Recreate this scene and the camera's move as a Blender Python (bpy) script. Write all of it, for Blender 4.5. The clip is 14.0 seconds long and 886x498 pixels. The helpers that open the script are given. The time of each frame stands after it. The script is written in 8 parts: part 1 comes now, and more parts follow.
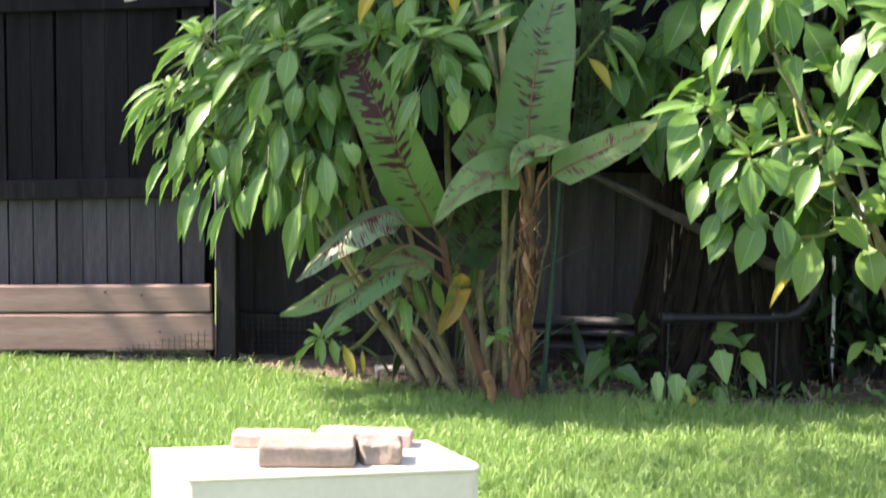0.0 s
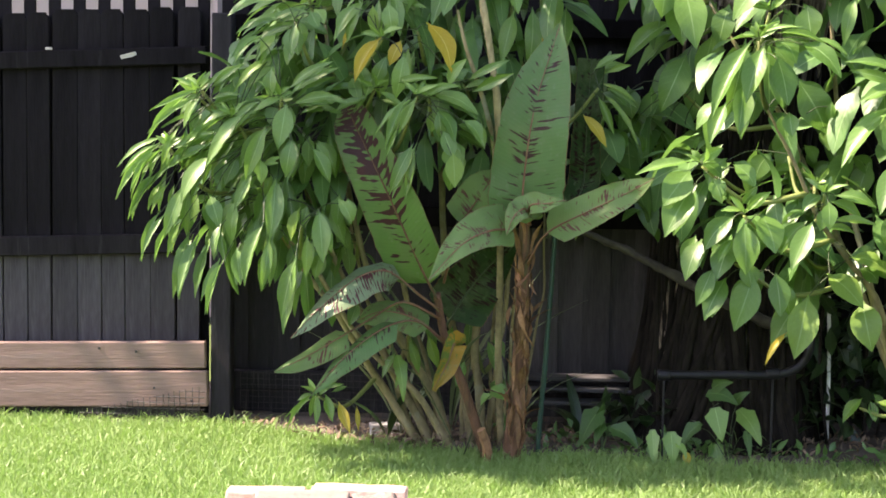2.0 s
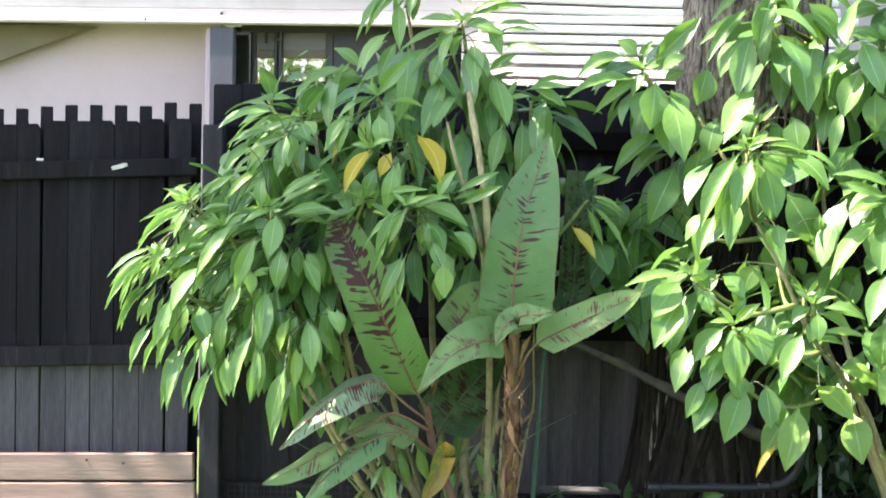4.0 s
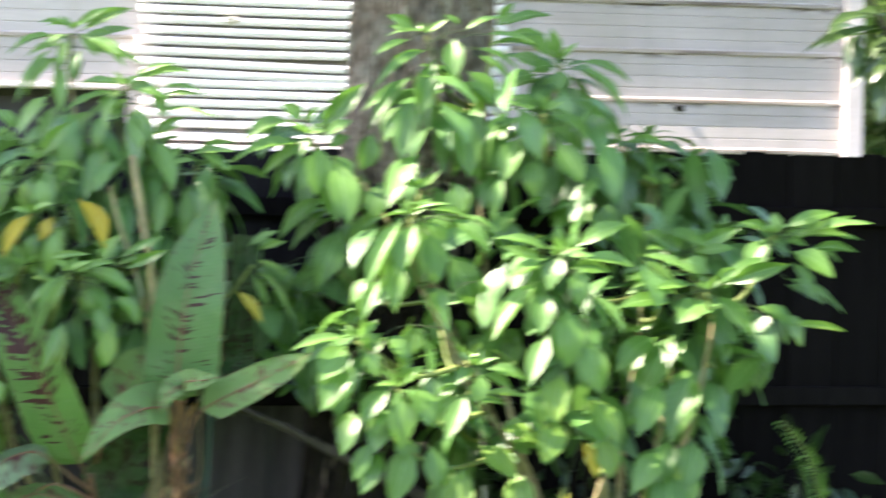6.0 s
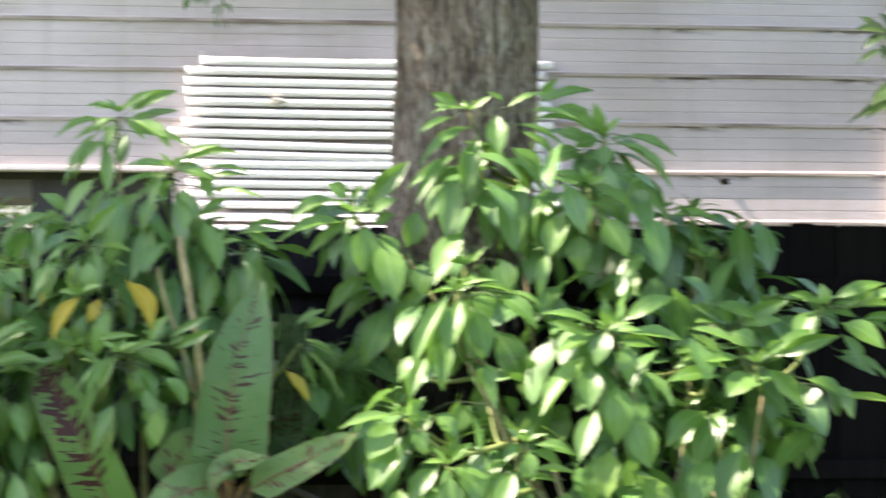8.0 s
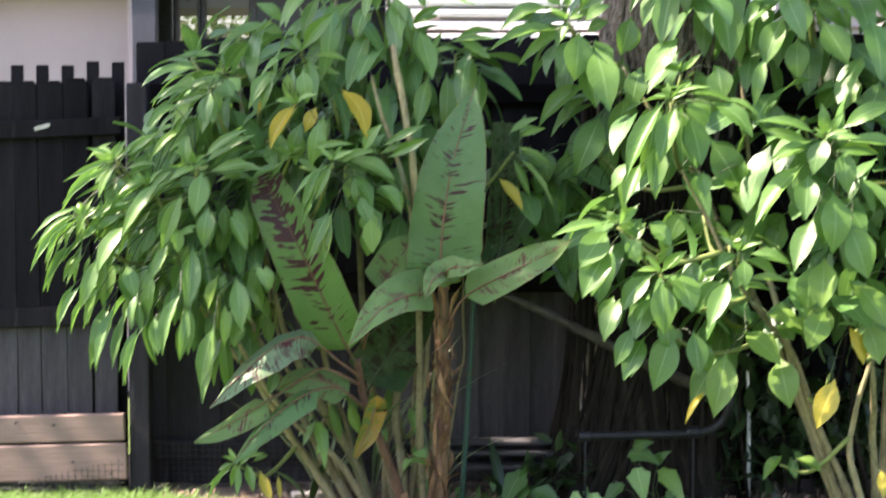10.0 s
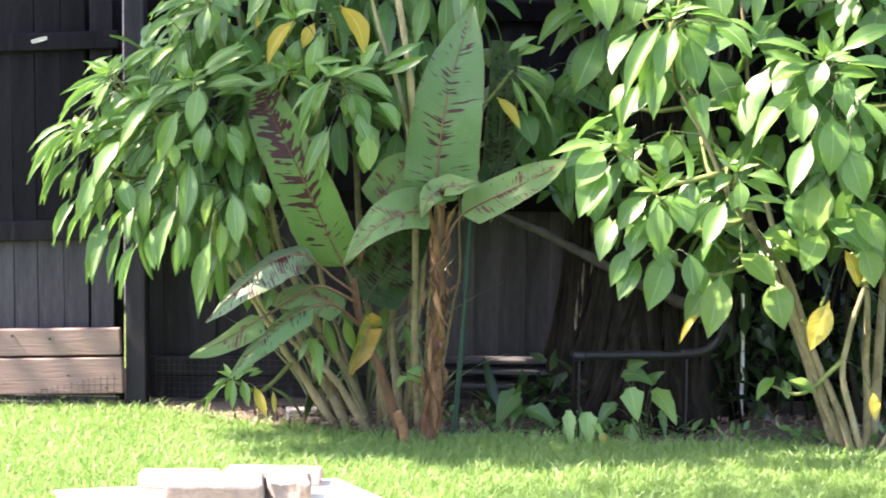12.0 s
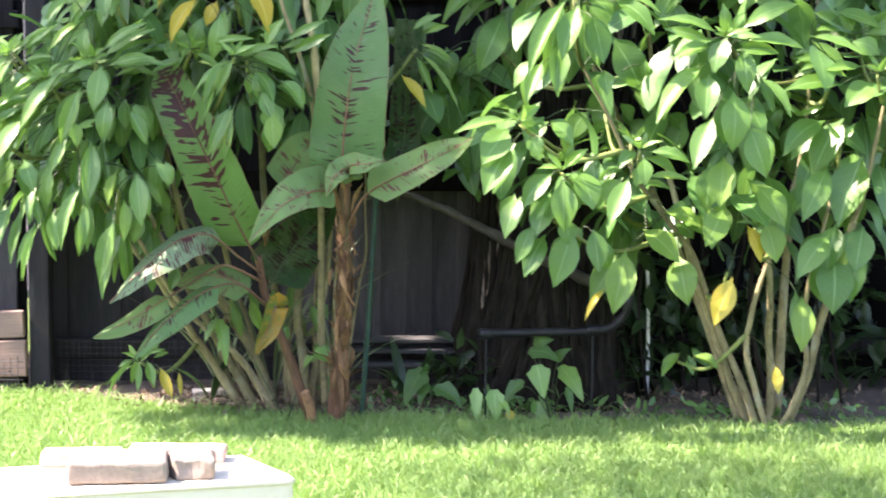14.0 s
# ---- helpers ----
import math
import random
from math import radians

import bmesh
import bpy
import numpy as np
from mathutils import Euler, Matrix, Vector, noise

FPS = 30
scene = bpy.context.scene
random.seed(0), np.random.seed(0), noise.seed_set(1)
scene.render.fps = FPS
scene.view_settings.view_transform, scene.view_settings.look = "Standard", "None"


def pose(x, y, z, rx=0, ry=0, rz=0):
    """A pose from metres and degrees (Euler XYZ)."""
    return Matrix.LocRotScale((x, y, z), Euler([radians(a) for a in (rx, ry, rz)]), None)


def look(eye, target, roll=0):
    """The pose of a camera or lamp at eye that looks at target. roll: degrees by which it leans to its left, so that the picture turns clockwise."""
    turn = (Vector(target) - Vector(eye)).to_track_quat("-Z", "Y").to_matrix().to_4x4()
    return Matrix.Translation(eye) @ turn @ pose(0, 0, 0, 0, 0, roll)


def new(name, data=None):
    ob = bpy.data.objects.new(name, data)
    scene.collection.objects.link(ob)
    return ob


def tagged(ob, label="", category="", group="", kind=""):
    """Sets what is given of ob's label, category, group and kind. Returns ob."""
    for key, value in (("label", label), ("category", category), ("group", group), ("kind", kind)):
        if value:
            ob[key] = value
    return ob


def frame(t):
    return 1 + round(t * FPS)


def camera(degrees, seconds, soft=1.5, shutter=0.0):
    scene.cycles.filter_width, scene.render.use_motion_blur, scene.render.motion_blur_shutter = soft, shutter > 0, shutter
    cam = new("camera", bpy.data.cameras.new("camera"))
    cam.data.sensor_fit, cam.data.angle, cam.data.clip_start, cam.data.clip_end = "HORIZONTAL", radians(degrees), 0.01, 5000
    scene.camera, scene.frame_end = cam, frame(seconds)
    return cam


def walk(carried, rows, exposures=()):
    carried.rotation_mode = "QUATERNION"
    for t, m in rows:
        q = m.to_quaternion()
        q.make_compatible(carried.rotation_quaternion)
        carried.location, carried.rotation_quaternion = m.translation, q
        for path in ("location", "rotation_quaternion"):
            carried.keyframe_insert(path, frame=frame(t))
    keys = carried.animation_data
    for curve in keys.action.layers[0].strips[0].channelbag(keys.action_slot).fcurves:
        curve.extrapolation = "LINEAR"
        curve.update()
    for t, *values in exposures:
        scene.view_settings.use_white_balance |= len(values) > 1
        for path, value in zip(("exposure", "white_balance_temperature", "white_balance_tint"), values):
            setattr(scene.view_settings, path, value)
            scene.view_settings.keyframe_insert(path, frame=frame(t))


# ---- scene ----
cam = camera(27.12, 14.0, soft=1.7, shutter=0.7)
walk(cam, [
    (0.0, pose(0.000, 0, 1.500, 82.842, -0.770, 4.325)),
    (0.1, pose(0.000, 0, 1.500, 82.400, -0.770, 4.350)),
    (0.2, pose(0.000, 0, 1.500, 81.555, -0.770, 4.380)),
    (0.3, pose(0.000, 0, 1.500, 80.920, -0.770, 4.300)),
    (0.4, pose(0.000, 0, 1.500, 81.200, -0.770, 3.800)),
    (0.5, pose(0.000, 0, 1.500, 81.797, -0.771, 3.843)),
    (1.0, pose(0.000, 0, 1.500, 83.403, -1.154, 3.951)),
    (1.5, pose(0.000, 0, 1.500, 83.923, -1.121, 4.053)),
    (2.0, pose(0.000, 0, 1.500, 84.611, -0.872, 4.182)),
    (2.2, pose(0.000, 0, 1.500, 84.685, -0.826, 4.121)),
    (4.3, pose(0.004, 0, 1.495, 88.423, -1.086, 3.817)),
    (4.5, pose(0.004, 0, 1.495, 88.556, -1.344, 3.719)),
    (5.0, pose(0.005, 0, 1.494, 89.837, -1.298, 2.008)),
    (5.5, pose(0.006, 0, 1.493, 90.093, -1.115, -0.981)),
    (6.0, pose(0.007, 0, 1.492, 90.315, -0.797, -6.477)),
    (6.5, pose(0.008, 0, 1.491, 91.328, -0.591, -10.812)),
    (7.0, pose(0.008, 0, 1.489, 92.063, -0.061, -12.182)),
    (7.5, pose(0.009, 0, 1.488, 92.312, 0.232, -9.124)),
    (8.0, pose(0.010, 0, 1.487, 92.734, 0.011, -4.990)),
    (8.5, pose(0.011, 0, 1.486, 93.081, -0.230, -0.918)),
    (8.7, pose(0.011, 0, 1.486, 93.050, -0.500, 0.030)),
    (9.0, pose(0.012, 0, 1.485, 92.614, -0.703, 0.060)),
    (9.1, pose(0.012, 0, 1.485, 92.440, -0.560, -0.130)),
    (9.2, pose(0.012, 0, 1.485, 91.296, -0.316, -0.104)),
    (11.3, pose(0.020, 0, 1.475, 85.014, -0.963, 3.573)),
    (11.5, pose(0.021, 0, 1.474, 84.716, -0.857, 3.239)),
    (12.0, pose(0.023, 0, 1.472, 84.334, -0.624, 1.687)),
    (12.5, pose(0.025, 0, 1.465, 84.578, -0.832, 1.211)),
    (13.0, pose(0.030, 0, 1.468, 83.974, -1.098, 0.683)),
    (13.5, pose(0.035, 0, 1.455, 84.129, -1.044, 0.031)),
    (14.0, pose(0.042, 0, 1.440, 83.952, -0.499, -1.119)),
], exposures=[(0.0, 1.97, 7250, 25), (0.5, 1.87, 7500, 26), (2.2, 1.98, 7600, 28), (4.3, 2.72, 7000, 19), (5.5, 2.75, 7000, 15), (6.2, 2.3, 7000, 19), (6.6, 2.05, 7000, 23), (7.0, 1.95, 7000, 23), (8.0, 2.15, 7150, 23), (9.0, 1.8, 7150, 23), (11.3, 2.63, 7200, 29), (12.5, 2.58, 7050, 28), (14.0, 2.55, 7000, 27)])

# ---- light ----
SUN = Vector((-0.60, -0.08, 0.77)).normalized()
world = bpy.data.worlds.new("sky")
scene.world = world
world.use_nodes = True
wn = world.node_tree.nodes
sky = wn.new("ShaderNodeTexSky")
sky.sky_type = "NISHITA"
sky.sun_disc = False
sky.sun_elevation = math.asin(SUN.z)
sky.sun_rotation = math.atan2(SUN.x, SUN.y)
world.node_tree.links.new(sky.outputs[0], wn["Background"].inputs[0])
wn["Background"].inputs[1].default_value = 0.15
sun = new("sun", bpy.data.lights.new("sun", "SUN"))
sun.data.energy = 5.0
sun.data.angle = radians(0.6)
sun.data.color = (1.0, 0.95, 0.86)
sun.matrix_world = look(SUN * 20, (0, 0, 0))

rng = random.Random(7)


# ---- materials ----
def ramp(nt, fac, stops):
    r = nt.nodes.new("ShaderNodeValToRGB")
    els = r.color_ramp.elements
    while len(els) < len(stops):
        els.new(0.5)
    for e, (p, c) in zip(els, stops):
        e.position, e.color = p, (*c, 1)
    nt.links.new(fac, r.inputs[0])
    return r.outputs[0]


def noise_node(nt, scale, detail=4.0, stretch=(1, 1, 1), coord="Object", rough=0.55):
    tc = nt.nodes.new("ShaderNodeTexCoord")
    mp = nt.nodes.new("ShaderNodeMapping")
    mp.inputs["Scale"].default_value = stretch
    n = nt.nodes.new("ShaderNodeTexNoise")
    n.inputs["Scale"].default_value = scale
    n.inputs["Detail"].default_value = detail
    n.inputs["Roughness"].default_value = rough
    if coord == "World":
        nt.links.new(nt.nodes.new("ShaderNodeNewGeometry").outputs["Position"], mp.inputs[0])
    else:
        nt.links.new(tc.outputs[coord], mp.inputs[0])
    nt.links.new(mp.outputs[0], n.inputs["Vector"])
    return n.outputs["Fac"]


def mixc(nt, fac, a, b, mode="MIX"):
    m = nt.nodes.new("ShaderNodeMix")
    m.data_type, m.blend_type = "RGBA", mode
    for sock, v in ((m.inputs[0], fac), (m.inputs[6], a), (m.inputs[7], b)):
        if isinstance(v, (int, float)):
            sock.default_value = v
        elif isinstance(v, tuple):
            sock.default_value = (*v, 1)
        else:
            nt.links.new(v, sock)
    return m.outputs[2]


def math_node(nt, op, a, b=0.0, c=None):
    m = nt.nodes.new("ShaderNodeMath")
    m.operation = op
    for i, v in enumerate((a, b, c)):
        if v is None:
            continue
        if isinstance(v, (int, float)):
            m.inputs[i].default_value = v
        else:
            nt.links.new(v, m.inputs[i])
    return m.outputs[0]


def surface(name, dark, light, scale=8.0, stretch=(1, 1, 1), rough=0.7, bump=0.3, fine=60.0, spots=None, spec=0.4, vary=0.25, coord="Object", island=False):
    """A surface with two scales of colour variation and fine relief."""
    m = bpy.data.materials.new(name)
    m.use_nodes = True
    nt = m.node_tree
    bs = nt.nodes["Principled BSDF"]
    big = noise_node(nt, scale, 4, stretch, coord)
    small = noise_node(nt, fine, 3, stretch, coord)
    both = math_node(nt, "ADD", math_node(nt, "MULTIPLY", big, 0.65), math_node(nt, "MULTIPLY", small, 0.35))
    col = ramp(nt, both, [(0.3, dark), (0.7, light)])
    if spots:
        sp_scale, sp_col, lo, hi = spots
        f = ramp(nt, noise_node(nt, sp_scale, 5, stretch, coord), [(lo, (0, 0, 0)), (hi, (1, 1, 1))])
        col = mixc(nt, f, col, sp_col)
    if vary:
        if island:
            rnd = nt.nodes.new("ShaderNodeNewGeometry").outputs["Random Per Island"]
        else:
            rnd = nt.nodes.new("ShaderNodeObjectInfo").outputs["Random"]
        hsv = nt.nodes.new("ShaderNodeHueSaturation")
        nt.links.new(math_node(nt, "MULTIPLY_ADD", rnd, 2 * vary, 1 - vary), hsv.inputs["Value"])
        nt.links.new(col, hsv.inputs["Color"])
        col = hsv.outputs[0]
    nt.links.new(col, bs.inputs["Base Color"])
    nt.links.new(math_node(nt, "MULTIPLY_ADD", both, 0.3, rough - 0.15), bs.inputs["Roughness"])
    bs.inputs["Specular IOR Level"].default_value = spec
    if bump:
        bp = nt.nodes.new("ShaderNodeBump")
        bp.inputs["Strength"].default_value = bump
        bp.inputs["Distance"].default_value = 0.01
        nt.links.new(both, bp.inputs["Height"])
        nt.links.new(bp.outputs[0], bs.inputs["Normal"])
    return m


def leaf_material(name, dark, light, vein, rough=0.38, clear=0.3, island=False, spots=None, veins=9.0, sheen=0.5, wax=0.0):
    """A leaf: midrib and side veins along its UV, a blade that lets some light through."""
    m = bpy.data.materials.new(name)
    m.use_nodes = True
    nt = m.node_tree
    bs = nt.nodes["Principled BSDF"]
    out = nt.nodes["Material Output"]
    uv = nt.nodes.new("ShaderNodeUVMap")
    sep = nt.nodes.new("ShaderNodeSeparateXYZ")
    nt.links.new(uv.outputs[0], sep.inputs[0])
    d = math_node(nt, "ABSOLUTE", math_node(nt, "SUBTRACT", sep.outputs[0], 0.5))
    rib = math_node(nt, "LESS_THAN", d, 0.022)
    wave = math_node(nt, "SINE", math_node(nt, "MULTIPLY", math_node(nt, "SUBTRACT", math_node(nt, "MULTIPLY", sep.outputs[1], veins), math_node(nt, "MULTIPLY", d, 3.6)), 6.2832))
    side = ramp(nt, wave, [(0.88, (0, 0, 0)), (0.99, (0.16, 0.16, 0.16))])
    if island:
        rnd = nt.nodes.new("ShaderNodeNewGeometry").outputs["Random Per Island"]
    else:
        rnd = nt.nodes.new("ShaderNodeObjectInfo").outputs["Random"]
    col = mixc(nt, rnd, dark, light)
    mott = noise_node(nt, 14, 3)
    col = mixc(nt, math_node(nt, "MULTIPLY", mott, 0.55), col, tuple(0.55 * c for c in dark))
    if spots:
        f = ramp(nt, noise_node(nt, spots[0], 4), [(spots[2], (0, 0, 0)), (spots[3], (1, 1, 1))])
        col = mixc(nt, f, col, spots[1])
    col = mixc(nt, side, col, vein)
    col = mixc(nt, rib, col, vein)
    nt.links.new(col, bs.inputs["Base Color"])
    bs.inputs["Roughness"].default_value = rough
    bs.inputs["Specular IOR Level"].default_value = sheen
    bs.inputs["Coat Weight"].default_value = wax
    bs.inputs["Coat Roughness"].default_value = rough
    bp = nt.nodes.new("ShaderNodeBump")
    bp.inputs["Strength"].default_value = 0.07
    bp.inputs["Distance"].default_value = 0.003
    nt.links.new(wave, bp.inputs["Height"])
    nt.links.new(bp.outputs[0], bs.inputs["Normal"])
    if clear:
        tr = nt.nodes.new("ShaderNodeBsdfTranslucent")
        nt.links.new(mixc(nt, 0.5, col, (0.19, 0.42, 0.06)), tr.inputs[0])
        mx = nt.nodes.new("ShaderNodeMixShader")
        mx.inputs[0].default_value = clear
        nt.links.new(bs.outputs[0], mx.inputs[1])
        nt.links.new(tr.outputs[0], mx.inputs[2])
        nt.links.new(mx.outputs[0], out.inputs[0])
    return m


def banana_material(name, green, maroon, amount, side=0.0, clump=1.0, gloss=0.35, tip=0.0, bars=100.0, pattern=None):
    """A banana leaf: feathered maroon bars that follow the side veins, densest beside the midrib."""
    m = bpy.data.materials.new(name)
    m.use_nodes = True
    nt = m.node_tree
    bs = nt.nodes["Principled BSDF"]
    out = nt.nodes["Material Output"]
    uv = nt.nodes.new("ShaderNodeUVMap")
    sep = nt.nodes.new("ShaderNodeSeparateXYZ")
    nt.links.new(uv.outputs[0], sep.inputs[0])
    d = math_node(nt, "ABSOLUTE", math_node(nt, "SUBTRACT", sep.outputs[0], 0.5))
    vv = math_node(nt, "SUBTRACT", sep.outputs[1], math_node(nt, "MULTIPLY", d, 0.1))
    cmb = nt.nodes.new("ShaderNodeCombineXYZ")
    nt.links.new(math_node(nt, "MULTIPLY", sep.outputs[0], 3.2), cmb.inputs[0])
    nt.links.new(math_node(nt, "MULTIPLY", vv, bars), cmb.inputs[1])
    if pattern is None:
        seed = nt.nodes.new("ShaderNodeObjectInfo").outputs["Random"]
    else:
        seed = nt.nodes.new("ShaderNodeValue").outputs[0]
        seed.default_value = pattern
    nt.links.new(math_node(nt, "MULTIPLY", seed, 40.0), cmb.inputs[2])
    n1 = nt.nodes.new("ShaderNodeTexNoise")
    n1.inputs["Scale"].default_value = 1.0
    n1.inputs["Detail"].default_value = 1.0
    nt.links.new(cmb.outputs[0], n1.inputs["Vector"])
    cm2 = nt.nodes.new("ShaderNodeCombineXYZ")
    nt.links.new(math_node(nt, "MULTIPLY", sep.outputs[0], 4.0), cm2.inputs[0])
    nt.links.new(math_node(nt, "MULTIPLY", vv, 9.0), cm2.inputs[1])
    nt.links.new(math_node(nt, "MULTIPLY", seed, 70.0), cm2.inputs[2])
    big = nt.nodes.new("ShaderNodeTexNoise")
    big.inputs["Scale"].default_value = 1.0
    big.inputs["Detail"].default_value = 1.0
    nt.links.new(cm2.outputs[0], big.inputs["Vector"])
    s = math_node(nt, "ADD", n1.outputs["Fac"], math_node(nt, "MULTIPLY", math_node(nt, "SUBTRACT", big.outputs["Fac"], 0.5), clump))
    s = math_node(nt, "SUBTRACT", s, math_node(nt, "MULTIPLY", d, 0.3))
    s = math_node(nt, "ADD", s, math_node(nt, "MULTIPLY", math_node(nt, "SUBTRACT", 0.5, sep.outputs[0]), side))
    s = math_node(nt, "SUBTRACT", s, math_node(nt, "MULTIPLY", math_node(nt, "ABSOLUTE", math_node(nt, "SUBTRACT", sep.outputs[1], 0.55)), 0.25))
    s = math_node(nt, "ADD", s, math_node(nt, "MULTIPLY", math_node(nt, "SUBTRACT", sep.outputs[1], 0.55), tip))
    f = ramp(nt, s, [(0.56 - amount, (0, 0, 0)), (0.60 - amount, (1, 1, 1))])
    pale = noise_node(nt, 9, 3)
    base = mixc(nt, pale, green, tuple(0.6 * c for c in green))
    worn = ramp(nt, noise_node(nt, 7.0, 8, rough=0.72), [(0.48, (0, 0, 0)), (0.66, (0.7, 0.7, 0.7))])
    base = mixc(nt, worn, base, tuple(0.45 * c + 0.075 * k for c, k in zip(green, (0.95, 1.0, 0.55))))
    # Fine pale flecks paint a whitish sheen into the blade colour.
    sheen_flecks = ramp(nt, noise_node(nt, 40.0, 3), [(0.60, (0, 0, 0)), (0.74, (0.35, 0.35, 0.35))])
    base = mixc(nt, sheen_flecks, base, (0.20, 0.24, 0.15))
    fine = math_node(nt, "SINE", math_node(nt, "MULTIPLY", vv, 420.0))
    base = mixc(nt, ramp(nt, fine, [(0.5, (0, 0, 0)), (1.0, (0.22, 0.22, 0.22))]), base, tuple(0.6 * c for c in green))
    col = mixc(nt, f, base, maroon)
    edge = math_node(nt, "GREATER_THAN", d, 0.492)
    col = mixc(nt, edge, col, (0.15, 0.09, 0.04))
    nt.links.new(col, bs.inputs["Base Color"])
    bs.inputs["Roughness"].default_value = 0.5
    bs.inputs["Specular IOR Level"].default_value = gloss
    bp = nt.nodes.new("ShaderNodeBump")
    bp.inputs["Strength"].default_value = 0.07
    bp.inputs["Distance"].default_value = 0.002
    nt.links.new(fine, bp.inputs["Height"])
    nt.links.new(bp.outputs[0], bs.inputs["Normal"])
    tr = nt.nodes.new("ShaderNodeBsdfTranslucent")
    nt.links.new(col, tr.inputs[0])
    mx = nt.nodes.new("ShaderNodeMixShader")
    mx.inputs[0].default_value = 0.25
    nt.links.new(bs.outputs[0], mx.inputs[1])
    nt.links.new(tr.outputs[0], mx.inputs[2])
    nt.links.new(mx.outputs[0], out.inputs[0])
    return m


M_BLACK = surface("black_stained_wood", (0.0098, 0.0084, 0.0102), (0.032, 0.0285, 0.0335), 3.0, (6, 6, 0.6), 0.72, 0.5, 30, (5.0, (0.085, 0.083, 0.085), 0.62, 0.85), vary=0.3, spec=0.2)
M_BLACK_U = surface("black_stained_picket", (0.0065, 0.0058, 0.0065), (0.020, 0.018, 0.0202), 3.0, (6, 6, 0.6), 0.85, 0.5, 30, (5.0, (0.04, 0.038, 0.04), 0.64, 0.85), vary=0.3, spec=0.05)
# Greyer and paler than the picket tops, for the boards below the rail.
M_BLACK_F = surface("greyer_black_picket", (0.030, 0.027, 0.0305), (0.085, 0.079, 0.087), 3.0, (6, 6, 0.6), 0.8, 0.5, 30, (5.0, (0.12, 0.115, 0.115), 0.60, 0.85), vary=0.25, spec=0.15)
M_BLACK_G = surface("greyer_black_board", (0.040, 0.036, 0.037), (0.110, 0.101, 0.102), 3.0, (6, 6, 0.6), 0.8, 0.5, 30, (5.0, (0.14, 0.13, 0.13), 0.60, 0.85), vary=0.25, spec=0.15)
# Same black stain, darkened: heavy shade on the right stretch is in the colour.
M_BLACK_SHADE = surface("shaded_black_board", (0.0030, 0.0026, 0.0027), (0.0095, 0.0083, 0.0085), 3.0, (6, 6, 0.6), 0.85, 0.5, 30, (5.0, (0.03, 0.028, 0.029), 0.66, 0.85), vary=0.2, spec=0.03)
M_PLANK = surface("weathered_timber", (0.145, 0.092, 0.074), (0.28, 0.192, 0.16), 3.0, (0.5, 5, 6), 0.75, 0.5, 22, (2.5, (0.16, 0.14, 0.125), 0.58, 0.8), vary=0.15)
M_SOIL = surface("bed_soil", (0.055, 0.041, 0.034), (0.185, 0.143, 0.118), 5, rough=0.95, bump=1.0, fine=70, vary=0)
M_TURF = surface("turf_soil", (0.05, 0.082, 0.02), (0.10, 0.155, 0.038), 3, rough=0.9, bump=0.8, fine=90, vary=0)
M_STRAP = leaf_material("strap_blade", (0.12, 0.17, 0.08), (0.25, 0.29, 0.17), (0.2, 0.25, 0.14), 0.45, 0.2, veins=3.0)
M_BLADE = leaf_material("grass_blade", (0.185, 0.335, 0.075), (0.355, 0.505, 0.190), (0.31, 0.46, 0.16), 0.45, 0.42, True, veins=2.0)
